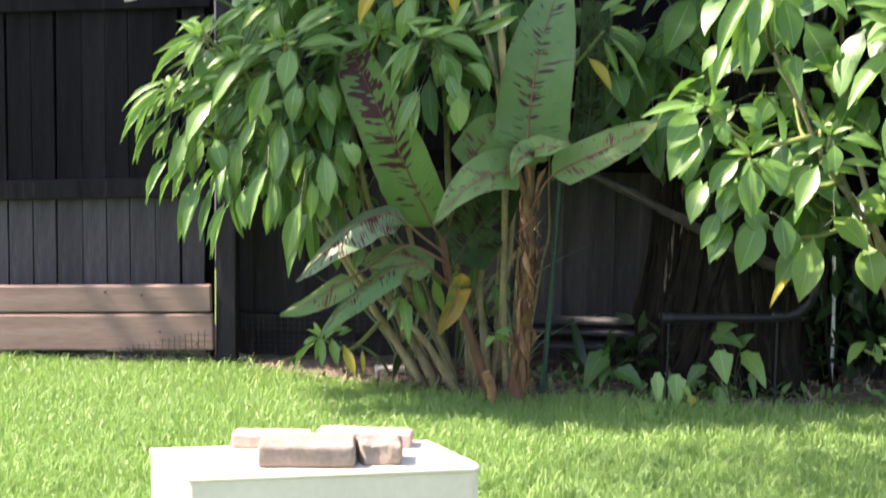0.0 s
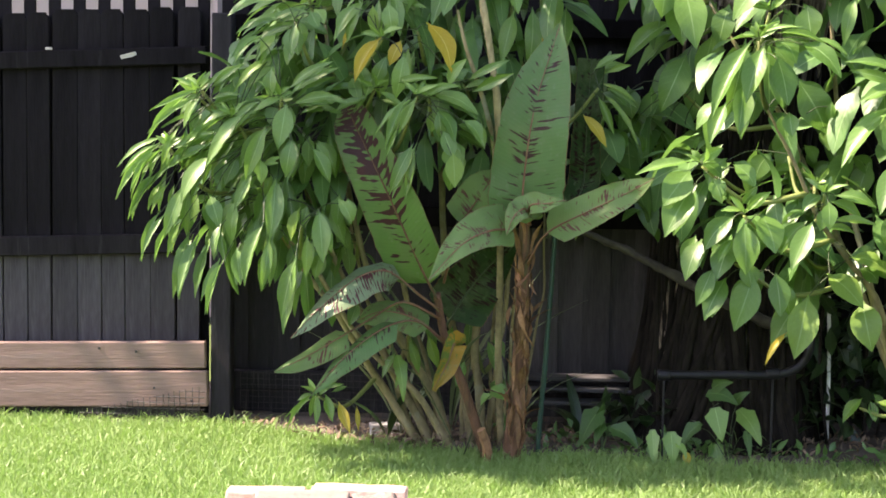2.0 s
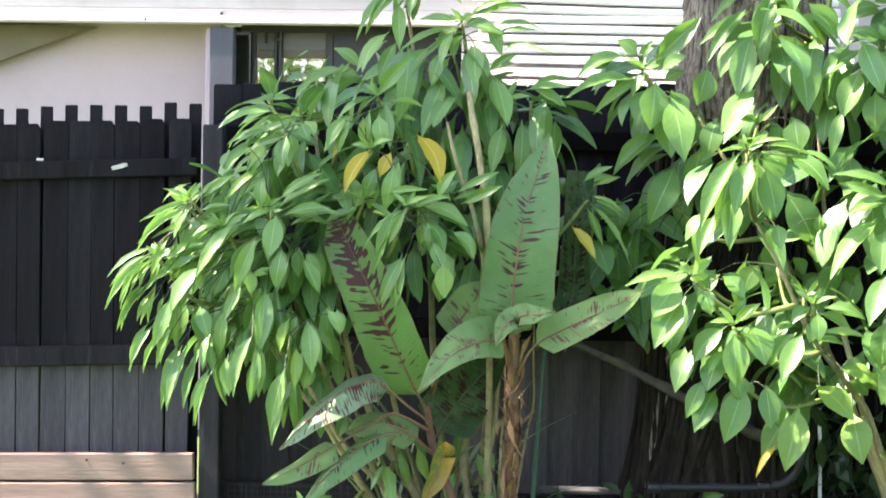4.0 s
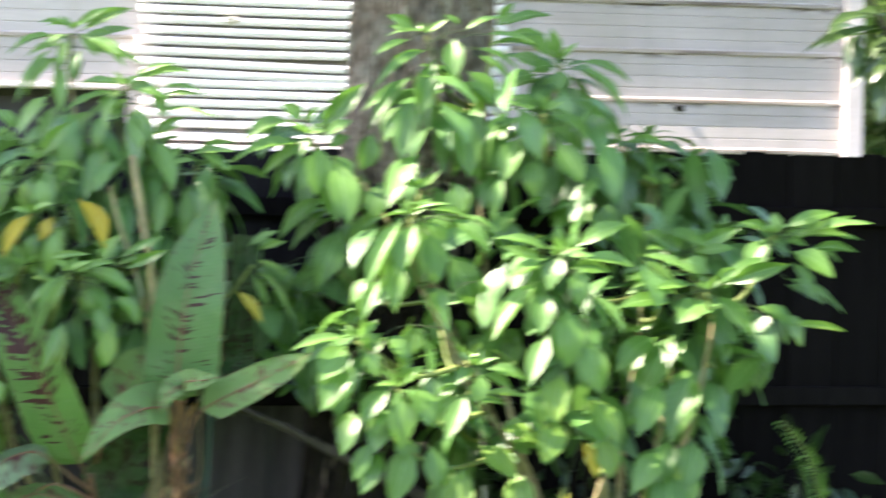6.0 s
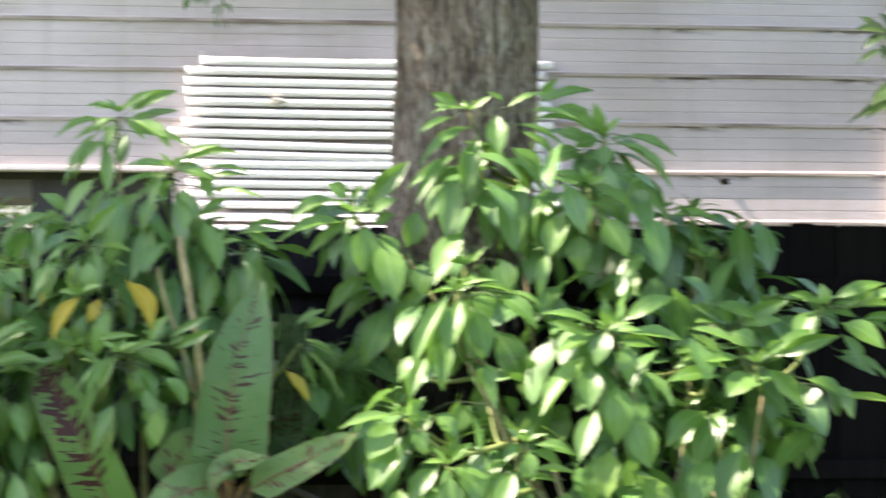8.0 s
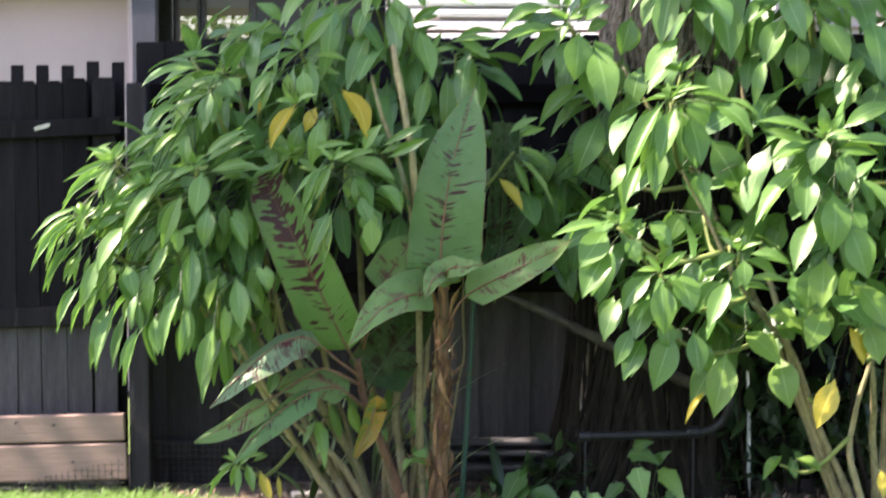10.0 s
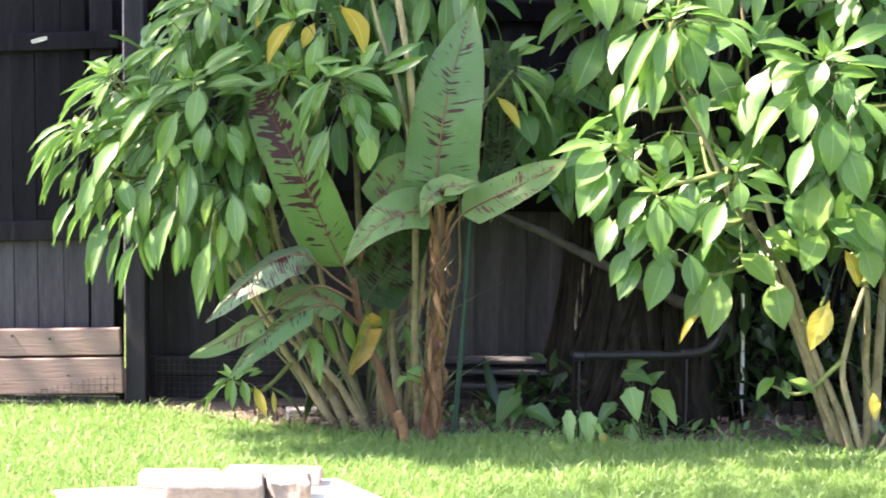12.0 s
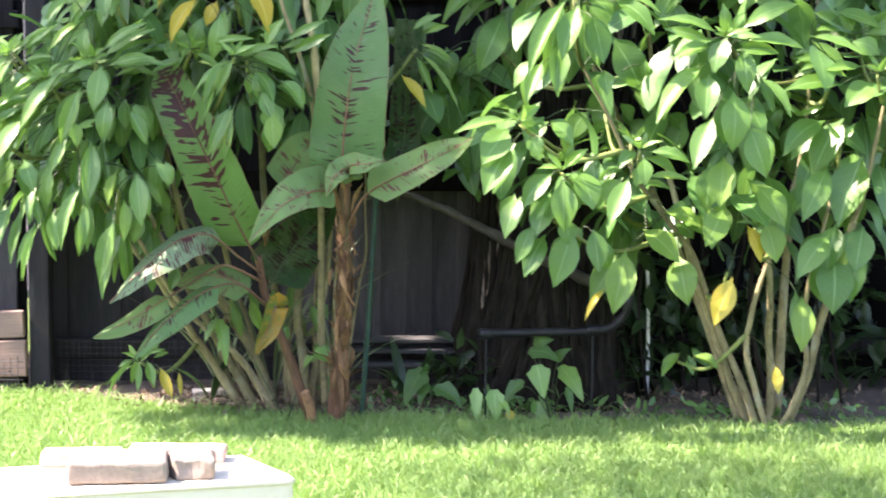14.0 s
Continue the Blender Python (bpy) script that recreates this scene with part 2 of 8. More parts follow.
def bark_material():
    m = bpy.data.materials.new("furrowed_bark")
    m.use_nodes = True
    nt = m.node_tree
    bs = nt.nodes["Principled BSDF"]
    tc = nt.nodes.new("ShaderNodeTexCoord")
    wob = nt.nodes.new("ShaderNodeTexNoise")
    wob.inputs["Scale"].default_value = 11.0
    wob.inputs["Detail"].default_value = 4.0
    nt.links.new(tc.outputs["Object"], wob.inputs["Vector"])
    shift = nt.nodes.new("ShaderNodeVectorMath")
    shift.operation = "MULTIPLY_ADD"
    shift.inputs[1].default_value = (0.024, 0.024, 0.30)
    nt.links.new(wob.outputs["Color"], shift.inputs[0])
    nt.links.new(tc.outputs["Object"], shift.inputs[2])
    edges = []
    for scale, stretch in ((22.0, 0.11), (60.0, 0.20)):
        mp = nt.nodes.new("ShaderNodeMapping")
        mp.inputs["Scale"].default_value = (1, 1, stretch)
        nt.links.new(shift.outputs[0], mp.inputs[0])
        vo = nt.nodes.new("ShaderNodeTexVoronoi")
        vo.feature = "DISTANCE_TO_EDGE"
        vo.inputs["Scale"].default_value = scale
        nt.links.new(mp.outputs[0], vo.inputs["Vector"])
        edges.append(vo.outputs["Distance"])
    height = math_node(nt, "MINIMUM", math_node(nt, "MULTIPLY", edges[0], 4.5), math_node(nt, "MULTIPLY_ADD", edges[1], 3.5, 0.30))
    flake = noise_node(nt, 26, 10, (1.8, 1.8, 0.62), rough=0.82)
    plate = ramp(nt, flake, [(0.36, (0.125, 0.092, 0.068)), (0.48, (0.32, 0.245, 0.182)), (0.60, (0.58, 0.52, 0.43))])
    broad = ramp(nt, noise_node(nt, 3.0, 4, (1, 1, 0.5)), [(0.35, (0.72, 0.69, 0.66)), (0.65, (1.0, 1.0, 1.0))])
    plate = mixc(nt, 1.0, plate, broad, "MULTIPLY")
    lichen = ramp(nt, noise_node(nt, 6, 8, rough=0.7), [(0.50, (0, 0, 0)), (0.64, (0.62, 0.62, 0.62))])
    plate = mixc(nt, lichen, plate, (0.36, 0.365, 0.29))
    gap = ramp(nt, height, [(0.05, (0.7, 0.7, 0.7)), (0.34, (0, 0, 0))])
    col = mixc(nt, gap, plate, (0.085, 0.066, 0.052))
    crack = ramp(nt, noise_node(nt, 40, 8, (1.5, 1.5, 0.20), rough=0.72), [(0.39, (0.9, 0.9, 0.9)), (0.46, (0, 0, 0))])
    col = mixc(nt, crack, col, (0.042, 0.031, 0.024))
    height = math_node(nt, "SUBTRACT", math_node(nt, "ADD", math_node(nt, "MULTIPLY", math_node(nt, "MINIMUM", height, 1.0), 0.4), flake), math_node(nt, "MULTIPLY", crack, 0.6))
    nt.links.new(col, bs.inputs["Base Color"])
    bs.inputs["Roughness"].default_value = 0.95
    bs.inputs["Specular IOR Level"].default_value = 0.15
    bp = nt.nodes.new("ShaderNodeBump")
    bp.inputs["Strength"].default_value = 1.0
    bp.inputs["Distance"].default_value = 0.03
    nt.links.new(height, bp.inputs["Height"])
    nt.links.new(bp.outputs[0], bs.inputs["Normal"])
    return m


M_BARK = bark_material()
# Near-black so that the shade at the tree's foot sits in the colour.
M_ROOT = surface("shade_dark_root", (0.004, 0.0032, 0.0025), (0.024, 0.0195, 0.0155), 14, (2, 2, 0.5), 0.9, 0.8, 50, vary=0.4, spec=0.1)
M_TWIG = surface("tan_stem_bark", (0.105, 0.088, 0.045), (0.37, 0.31, 0.165), 16, (1, 1, 0.6), 0.85, 0.9, 60, (9, (0.26, 0.27, 0.2), 0.6, 0.72), vary=0.2)
M_TWIG_G = surface("green_twig", (0.10, 0.14, 0.03), (0.22, 0.26, 0.08), 14, rough=0.6, bump=0.2, vary=0.2)
M_STALK = surface("dark_green_stalk", (0.02, 0.035, 0.012), (0.05, 0.08, 0.025), 14, rough=0.6, bump=0.2, vary=0.2)
M_DARKWOOD = surface("dark_limb_bark", (0.025, 0.02, 0.016), (0.085, 0.072, 0.058), 12, (1, 1, 1), 0.9, 0.8, 50, vary=0)
M_LEAF = leaf_material("broad_leaf", (0.070, 0.180, 0.024), (0.160, 0.330, 0.060), (0.21, 0.37, 0.12), 0.42, 0.42, sheen=0.5, wax=0.35)
M_LEAF_IN = leaf_material("inner_leaf", (0.060, 0.165, 0.038), (0.130, 0.290, 0.070), (0.20, 0.36, 0.12), 0.43, 0.3, True, sheen=0.8)
M_LEAF_Y = leaf_material("yellowing_leaf", (0.45, 0.33, 0.02), (0.55, 0.45, 0.05), (0.6, 0.5, 0.12), 0.45, 0.3, spots=(30, (0.2, 0.14, 0.03), 0.66, 0.72))
M_LEAF_L = leaf_material("young_leaf", (0.14, 0.30, 0.055), (0.24, 0.42, 0.09), (0.28, 0.45, 0.13), 0.43, 0.35, sheen=0.8)
# For backlit leaves: part of the glow through the blade is in the colour.
M_LEAF_T = leaf_material("sun_pierced_leaf", (0.15, 0.30, 0.045), (0.25, 0.41, 0.075), (0.28, 0.44, 0.13), 0.43, 0.5, spots=(38, (0.36, 0.33, 0.10), 0.68, 0.72), sheen=0.6)
M_LEAF_W = leaf_material("speckled_green_leaf", (0.080, 0.195, 0.030), (0.180, 0.345, 0.070), (0.26, 0.42, 0.14), 0.43, 0.38, spots=(38, (0.36, 0.37, 0.16), 0.68, 0.72), sheen=0.6, wax=0.4)
M_GLOSS = leaf_material("glossy_dark_leaf", (0.022, 0.050, 0.014), (0.068, 0.118, 0.030), (0.10, 0.15, 0.06), 0.30, 0.16, veins=14.0, sheen=0.6, wax=0.45)
# Leaf green taken down to near-black in place of deep shade.
M_GLOSS_U = leaf_material("shade_dark_leaf", (0.012, 0.035, 0.012), (0.035, 0.07, 0.022), (0.05, 0.09, 0.04), 0.35, 0.1, True)
M_CROWN = leaf_material("crown_leaf", (0.03, 0.09, 0.02), (0.07, 0.16, 0.03), (0.1, 0.2, 0.05), 0.5, 0.25, True)
M_FAR = leaf_material("sunny_far_leaf", (0.085, 0.130, 0.036), (0.27, 0.32, 0.10), (0.26, 0.30, 0.11), 0.6, 0.35, True)
M_BAN = banana_material("striped_banana_leaf", (0.115, 0.25, 0.055), (0.050, 0.013, 0.013), 0.13, 0.0, 0.5, tip=0.45, bars=62.0, pattern=0.37)
M_BAN_D = banana_material("barred_banana_leaf", (0.112, 0.235, 0.075), (0.050, 0.018, 0.016), 0.032, 0.05, 0.45, bars=85.0, pattern=0.61)
M_BAN_L = banana_material("pale_striped_banana_leaf", (0.185, 0.285, 0.145), (0.075, 0.018, 0.022), 0.075, 0.20, 0.5, pattern=0.23)
M_BAN_P = banana_material("pale_banana_leaf", (0.170, 0.290, 0.100), (0.12, 0.055, 0.045), 0.0, gloss=0.2)
# Dark maroon-barred blade, its colour darkened further for shade behind other leaves.
M_BAN_S = banana_material("shaded_banana_leaf", (0.030, 0.072, 0.020), (0.024, 0.010, 0.009), 0.07, gloss=0.12)
M_BAN_Y = banana_material("withered_banana_leaf", (0.34, 0.215, 0.035), (0.095, 0.15, 0.035), 0.09, -0.6, 0.9, 0.2)
M_RIB = surface("red_midrib", (0.12, 0.055, 0.032), (0.23, 0.12, 0.068), 10, rough=0.5, bump=0.1, vary=0.15)
M_BSTEM = surface("banana_stem_fibre", (0.055, 0.022, 0.013), (0.20, 0.105, 0.056), 9, (9, 9, 0.5), 0.8, 0.7, 40, (4, (0.08, 0.07, 0.03), 0.55, 0.7), vary=0.1)
M_DRY = surface("dry_leaf", (0.075, 0.034, 0.016), (0.33, 0.185, 0.088), 10, rough=0.85, bump=0.4, vary=0.35)
M_LITTER = surface("leaf_litter", (0.07, 0.045, 0.030), (0.30, 0.215, 0.145), 10, rough=0.9, bump=0.4, vary=0.45, island=True)
M_CONC = surface("whitewashed_concrete", (0.56, 0.505, 0.405), (0.68, 0.62, 0.505), 4, rough=0.85, bump=0.06, fine=45, spots=(5, (0.55, 0.51, 0.45), 0.68, 0.82), vary=0)
M_STONE = surface("buff_paver", (0.125, 0.098, 0.080), (0.265, 0.218, 0.182), 9, rough=0.9, bump=0.6, fine=80, vary=0.12)
M_BRICK = surface("red_clay_brick", (0.40, 0.22, 0.18), (0.58, 0.43, 0.38), 9, rough=0.9, bump=0.5, fine=80, vary=0.12)
M_SIDING = surface("white_metal_siding", (0.475, 0.425, 0.425), (0.625, 0.565, 0.562), 1.2, (0.5, 1, 4), 0.45, 0.05, 14, (2.2, (0.40, 0.36, 0.31), 0.66, 0.9), vary=0.04)
def stain_panels(m, pitch):
    """Patchy brown grime that hangs on below each seam."""
    nt = m.node_tree
    bs = nt.nodes["Principled BSDF"]
    old = bs.inputs["Base Color"].links[0].from_socket
    sep = nt.nodes.new("ShaderNodeSeparateXYZ")
    nt.links.new(nt.nodes.new("ShaderNodeTexCoord").outputs["Object"], sep.inputs[0])
    band = ramp(nt, math_node(nt, "DIVIDE", sep.outputs[2], pitch), [(0.86, (0, 0, 0)), (0.985, (1, 1, 1))])
    patch = ramp(nt, noise_node(nt, 1.1, 2, (1, 1, 0.4), "World"), [(0.45, (0, 0, 0)), (0.53, (1, 1, 1))])
    speck = ramp(nt, noise_node(nt, 16, 6, (0.5, 1, 2.5), "World"), [(0.42, (0, 0, 0)), (0.54, (1, 1, 1))])
    f = math_node(nt, "MULTIPLY", math_node(nt, "MULTIPLY", band, patch), speck)
    runs = ramp(nt, noise_node(nt, 5.0, 4, (1.0, 1, 0.12), "World"), [(0.50, (0, 0, 0)), (0.75, (0.55, 0.55, 0.55))])
    wash = ramp(nt, noise_node(nt, 0.42, 3, (1, 1, 1), "World"), [(0.42, (0, 0, 0)), (0.62, (0.6, 0.6, 0.6))])
    col = mixc(nt, wash, old, (0.34, 0.295, 0.265))
    col = mixc(nt, runs, col, (0.36, 0.33, 0.29))
    nt.links.new(mixc(nt, f, col, (0.09, 0.065, 0.055)), bs.inputs["Base Color"])


M_PANEL = surface("white_siding_panel", (0.475, 0.425, 0.425), (0.625, 0.565, 0.562), 1.2, (0.5, 1, 4), 0.45, 0.05, 14, (2.2, (0.36, 0.30, 0.26), 0.58, 0.85), vary=0.04, coord="World")
stain_panels(M_PANEL, 0.292)
M_SEAM = surface("stained_seam", (0.24, 0.185, 0.15), (0.46, 0.41, 0.37), 2.0, (0.6, 1, 8), 0.6, 0.2, 20, (1.4, (0.15, 0.11, 0.09), 0.52, 0.64), vary=0.1)
M_STUCCO = surface("pale_pink_stucco", (0.43, 0.345, 0.365), (0.50, 0.405, 0.425), 2, rough=0.9, bump=0.2, fine=90, vary=0)
M_OLIVE = surface("olive_board", (0.12, 0.10, 0.065), (0.17, 0.145, 0.10), 3, rough=0.8, bump=0.1, vary=0)
M_GREY = surface("grey_painted_post", (0.045, 0.046, 0.06), (0.08, 0.082, 0.10), 3, (3, 3, 0.5), 0.5, 0.1, 30, vary=0.1)
M_PVC = surface("white_plastic_pipe", (0.84, 0.81, 0.81), (0.93, 0.90, 0.90), 3, (0.4, 2, 2), 0.35, 0.05, 20, (3, (0.5, 0.46, 0.42), 0.70, 0.82), vary=0.06)
M_DARKFRAME = surface("dark_window_frame", (0.02, 0.02, 0.02), (0.05, 0.05, 0.05), 6, rough=0.5, bump=0.05, vary=0)
M_GLOSS_P = surface("dark_gloss_panel", (0.008, 0.010, 0.008), (0.016, 0.018, 0.014), 3, rough=0.12, bump=0.0, vary=0)
M_STAKE = surface("green_coated_stake", (0.006, 0.036, 0.024), (0.014, 0.062, 0.042), 20, rough=0.45, bump=0.2, vary=0)
M_PIPE = surface("black_plastic_pipe", (0.006, 0.006, 0.008), (0.02, 0.02, 0.025), 10, rough=0.45, bump=0.1, spots=(9, (0.14, 0.13, 0.14), 0.66, 0.76), vary=0, spec=0.25)
M_WIRE = surface("dull_wire", (0.016, 0.015, 0.015), (0.05, 0.046, 0.043), 20, rough=0.6, bump=0, vary=0)
M_GREYWOOD = surface("silvered_board", (0.035, 0.034, 0.034), (0.095, 0.093, 0.092), 3, (0.5, 5, 6), 0.85, 0.5, 25, vary=0.2)
M_CHIP = surface("bare_chip", (0.42, 0.39, 0.35), (0.6, 0.57, 0.52), 20, rough=0.9, bump=0.2, vary=0)
M_BLIND = surface("grey_blind", (0.12, 0.12, 0.12), (0.17, 0.17, 0.17), 4, (0.3, 1, 6), 0.7, 0.1, 30, vary=0)
M_GLASS = bpy.data.materials.new("window_glass")
M_GLASS.use_nodes = True
gb = M_GLASS.node_tree.nodes["Principled BSDF"]
gb.inputs["Base Color"].default_value = (0.34, 0.33, 0.32, 1)
gb.inputs["Metallic"].default_value = 0.9
gb.inputs["Roughness"].default_value = 0.015
gb.inputs["Transmission Weight"].default_value = 0.0
gb.inputs["Specular IOR Level"].default_value = 1.0
gb.inputs["IOR"].default_value = 1.45


# ---- building helpers ----
def link_mesh(name, bm, material, parent=None, smooth=False):
    me = bpy.data.meshes.new(name)
    bm.to_mesh(me)
    bm.free()
    me.materials.append(material)
    if smooth:
        me.polygons.foreach_set("use_smooth", [True] * len(me.polygons))
    ob = new(name, me)
    ob.parent = parent
    return ob


def part(name, bm, material, parent, label="", smooth=False):
    ob = link_mesh(name, bm, material, parent, smooth)
    if label:
        ob["label"] = label
    return ob


def shared(name, me, parent, m):
    ob = new(name, me)
    ob.parent = parent
    ob.matrix_basis = m
    return ob


def box_bm(sx, sy, sz, at=(0, 0, 0), bevel=0.004, turn=0.0, seg=1):
    bm = bmesh.new()
    bmesh.ops.create_cube(bm, size=1, matrix=Matrix.Diagonal((sx, sy, sz, 1)))
    if bevel:
        bmesh.ops.bevel(bm, geom=bm.edges[:], offset=bevel, segments=seg, affect="EDGES", profile=0.5)
    bm.transform(Matrix.Translation(at) @ Matrix.Rotation(turn, 4, "Z"))
    return bm


def rumple(bm, amount, scale, seed=0.0):
    for v in bm.verts:
        v.co += noise.noise_vector(v.co * scale + Vector((seed, seed * 1.7, seed * 0.3))) * amount


def spline(points, n):
    """Smooth run of n+1 points through the given ones."""
    p = [Vector(q) for q in points]
    p = [p[0] * 2 - p[1]] + p + [p[-1] * 2 - p[-2]]
    out = []
    k = len(p) - 3
    for i in range(n + 1):
        s = i / n * k
        j = min(int(s), k - 1)
        t = s - j
        a, b, c, d = p[j:j + 4]
        out.append(0.5 * ((2 * b) + (c - a) * t + (2 * a - 5 * b + 4 * c - d) * t * t + (3 * b - a - 3 * c + d) * t ** 3))
    return out


def tube_bm(points, r0, r1, n=12, sides=8, lump=0.0, seed=0.0, cap=True):
    """A tapered round stem along a smooth line."""
    bm = bmesh.new()
    line = spline(points, n)
    rings = []
    side = Vector((1, 0, 0.01))
    for i, c in enumerate(line):
        d = (line[min(i + 1, n)] - line[max(i - 1, 0)]).normalized()
        side = (side - d * side.dot(d))
        if side.length < 0.05:
            side = d.orthogonal()
        side.normalize()
        up = d.cross(side)
        r = r0 + (r1 - r0) * i / n
        ring = []
        for k in range(sides):
            a = 2 * math.pi * k / sides
            rr = r * (1 + lump * noise.noise(Vector((math.cos(a) * 1.5 + seed, math.sin(a) * 1.5, i * 0.6))))
            ring.append(bm.verts.new(c + (side * math.cos(a) + up * math.sin(a)) * rr))
        rings.append(ring)
    for a, b in zip(rings, rings[1:]):
        for k in range(sides):
            bm.faces.new((a[k], a[(k + 1) % sides], b[(k + 1) % sides], b[k]))
    if cap:
        bm.faces.new(rings[0][::-1])
        bm.faces.new(rings[-1])
    return bm


def leaf_mesh(name, length, width, droop, fold, material, seg=7, wave=0.0, seed=0.0, heart=False):
    """A leaf blade along +Y, upper face up, bent down towards its tip."""
    bm = bmesh.new()
    uvl = bm.loops.layers.uv.new("UVMap")
    rows, info = [], {}
    for i in range(seg + 1):
        s = i / seg
        if heart:
            w = width * max(0.03, (1 - s) ** 0.85 * min(1.0, 0.75 + s * 2.0)) * 0.5
        else:
            b = max(0.0, (s - 0.10) / 0.90)
            w = width * 0.5 * max(0.05, (b ** 0.58) * ((1 - b) ** 0.80) * 2.56)
            if i == seg:
                w = width * 0.012
        y = length * (s - droop * droop * 0.12 * s * s)
        z = -droop * length * 0.5 * s * s + 0.04 * length * math.sin(s * 3.1)
        wob = wave * width * math.sin(s * 9 + seed)
        row = []
        for u in (-1, 0, 1):
            v = bm.verts.new((u * w, y, z + (fold * w if u else 0) + wob * u))
            info[v] = ((u + 1) / 2, s)
            row.append(v)
        rows.append(row)
    for a, b in zip(rows, rows[1:]):
        for k in (0, 1):
            f = bm.faces.new((a[k], a[k + 1], b[k + 1], b[k]))
            f.smooth = True
            for lp in f.loops:
                lp[uvl].uv = info[lp.vert]
    me = bpy.data.meshes.new(name)
    bm.to_mesh(me)
    bm.free()
    me.materials.append(material)
    return me


def leaf_pose(at, d, roll=0.0, size=1.0):
    d = Vector(d).normalized()
    up = Vector((0, 0, 1))
    x = d.cross(up)
    if x.length < 0.05:
        x = Vector((1, 0, 0))
    x.normalize()
    z = x.cross(d)
    m = Matrix((x, d, z)).transposed().to_4x4()
    return Matrix.Translation(at) @ m @ Matrix.Rotation(roll, 4, "Y") @ Matrix.Scale(size, 4)


def join_leaves(name, items, material, parent):
    """Copies of leaf meshes at given poses, joined into one mesh."""
    cos, faces, uvs, base = [], [], [], 0
    for me, m in items:
        cos += [tuple(m @ v.co) for v in me.vertices]
        layer = me.uv_layers[0].data
        for p in me.polygons:
            faces.append([base + i for i in p.vertices])
            uvs += [c for li in p.loop_indices for c in layer[li].uv]
        base += len(me.vertices)
    me = bpy.data.meshes.new(name)
    me.from_pydata(cos, [], faces)
    me.uv_layers.new(name="UVMap").data.foreach_set("uv", uvs)
    me.polygons.foreach_set("use_smooth", [True] * len(me.polygons))
    me.materials.append(material)
    ob = new(name, me)
    ob.parent = parent
    ob["kind"] = "stuff"
    return ob


def leaf_cloud(name, centres, count, length, width, material, parent=None, seed=1, hollow=0.0, droop=0.35, bias=None):
    """Many small leaves inside ellipsoids (centre, radii, share): one mesh."""
    r = np.random.RandomState(seed)
    shares = np.array([c[2] for c in centres], float)
    pick = r.choice(len(centres), count, p=shares / shares.sum())
    cen = np.array([c[0] for c in centres])[pick]
    rad = np.array([c[1] for c in centres])[pick]
    q = r.normal(size=(count, 3))
    q /= np.linalg.norm(q, axis=1)[:, None]
    q *= (hollow + (1 - hollow) * r.rand(count, 1) ** 0.45)
    pos = cen + q * rad
    d = r.normal(size=(count, 3)) + np.array([0, 0, -droop])
    if bias is not None:
        d += np.array(bias)
    d /= np.linalg.norm(d, axis=1)[:, None]
    s = np.cross(d, r.normal(size=(count, 3)) * 0.5 + np.array([0, 0, 1.0]))
    s /= np.linalg.norm(s, axis=1)[:, None] + 1e-9
    n = np.cross(s, d)
    sc = (0.6 + 0.7 * r.rand(count, 1))
    L, W = length * sc, width * sc
    def at(y, x, z):
        return pos + d * L * y + s * W * x + n * L * z
    v = np.stack([pos, at(0.28, 0.44, 0.05), at(0.58, 0.42, 0.02), at(1.0, 0, -0.16), at(0.58, -0.42, 0.02), at(0.28, -0.44, 0.05), at(0.3, 0, 0.0), at(0.6, 0, -0.03)], 1)
    base = np.arange(count)[:, None] * 8
    tri = (base[:, :, None] + np.array([[0, 1, 6], [1, 2, 7], [1, 7, 6], [2, 3, 7], [3, 4, 7], [4, 5, 6], [4, 6, 7], [5, 0, 6]])[None]).reshape(-1, 3)
    me = bpy.data.meshes.new(name)
    me.from_pydata(v.reshape(-1, 3).tolist(), [], tri.tolist())
    uvs = np.array([[0.5, 0], [1, 0.28], [1, 0.58], [0.5, 1], [0, 0.58], [0, 0.28], [0.5, 0.3], [0.5, 0.6]])
    layer = me.uv_layers.new(name="UVMap")
    layer.data.foreach_set("uv", uvs[tri % 8].reshape(-1))
    me.polygons.foreach_set("use_smooth", [True] * len(me.polygons))
    me.materials.append(material)
    ob = new(name, me)
    ob.parent = parent
    return ob


# ---- ground ----
def bed_edge(x):
    """The wavering line where the lawn meets the planting bed."""
    if x < -1.5:
        y = 7.66
    elif x < -0.5:
        y = 7.66 - (x + 1.5) * 0.46
    else:
        y = 7.20 - 0.07 * min(x + 0.5, 4)
    return y + 0.03 * math.sin(x * 7.3) + 0.02 * math.sin(x * 17 + 1)


bm = bmesh.new()
bmesh.ops.create_grid(bm, x_segments=2, y_segments=2, size=600)
bm.transform(Matrix.Translation((0, 300, -0.03)))
ground = tagged(link_mesh("ground", bm, M_TURF), "green turf ground reaching far behind the house", "ground", kind="structure")

bm = bmesh.new()
xs = [i * 0.12 for i in range(-50, 51)]
ys = [3.0 + j * 0.15 for j in range(40)]
gv = [[bm.verts.new((x, y, 0.012 * noise.noise(Vector((x * 1.3, y * 1.3, 0))) - 0.01)) for x in xs] for y in ys]
for j in range(len(ys) - 1):
    for i in range(len(xs) - 1):
        bm.faces.new((gv[j][i], gv[j][i + 1], gv[j + 1][i + 1], gv[j + 1][i]))
lawn = tagged(link_mesh("lawn", bm, M_TURF, smooth=True), "short green lawn in sun and dappled shade", "lawn", kind="structure")

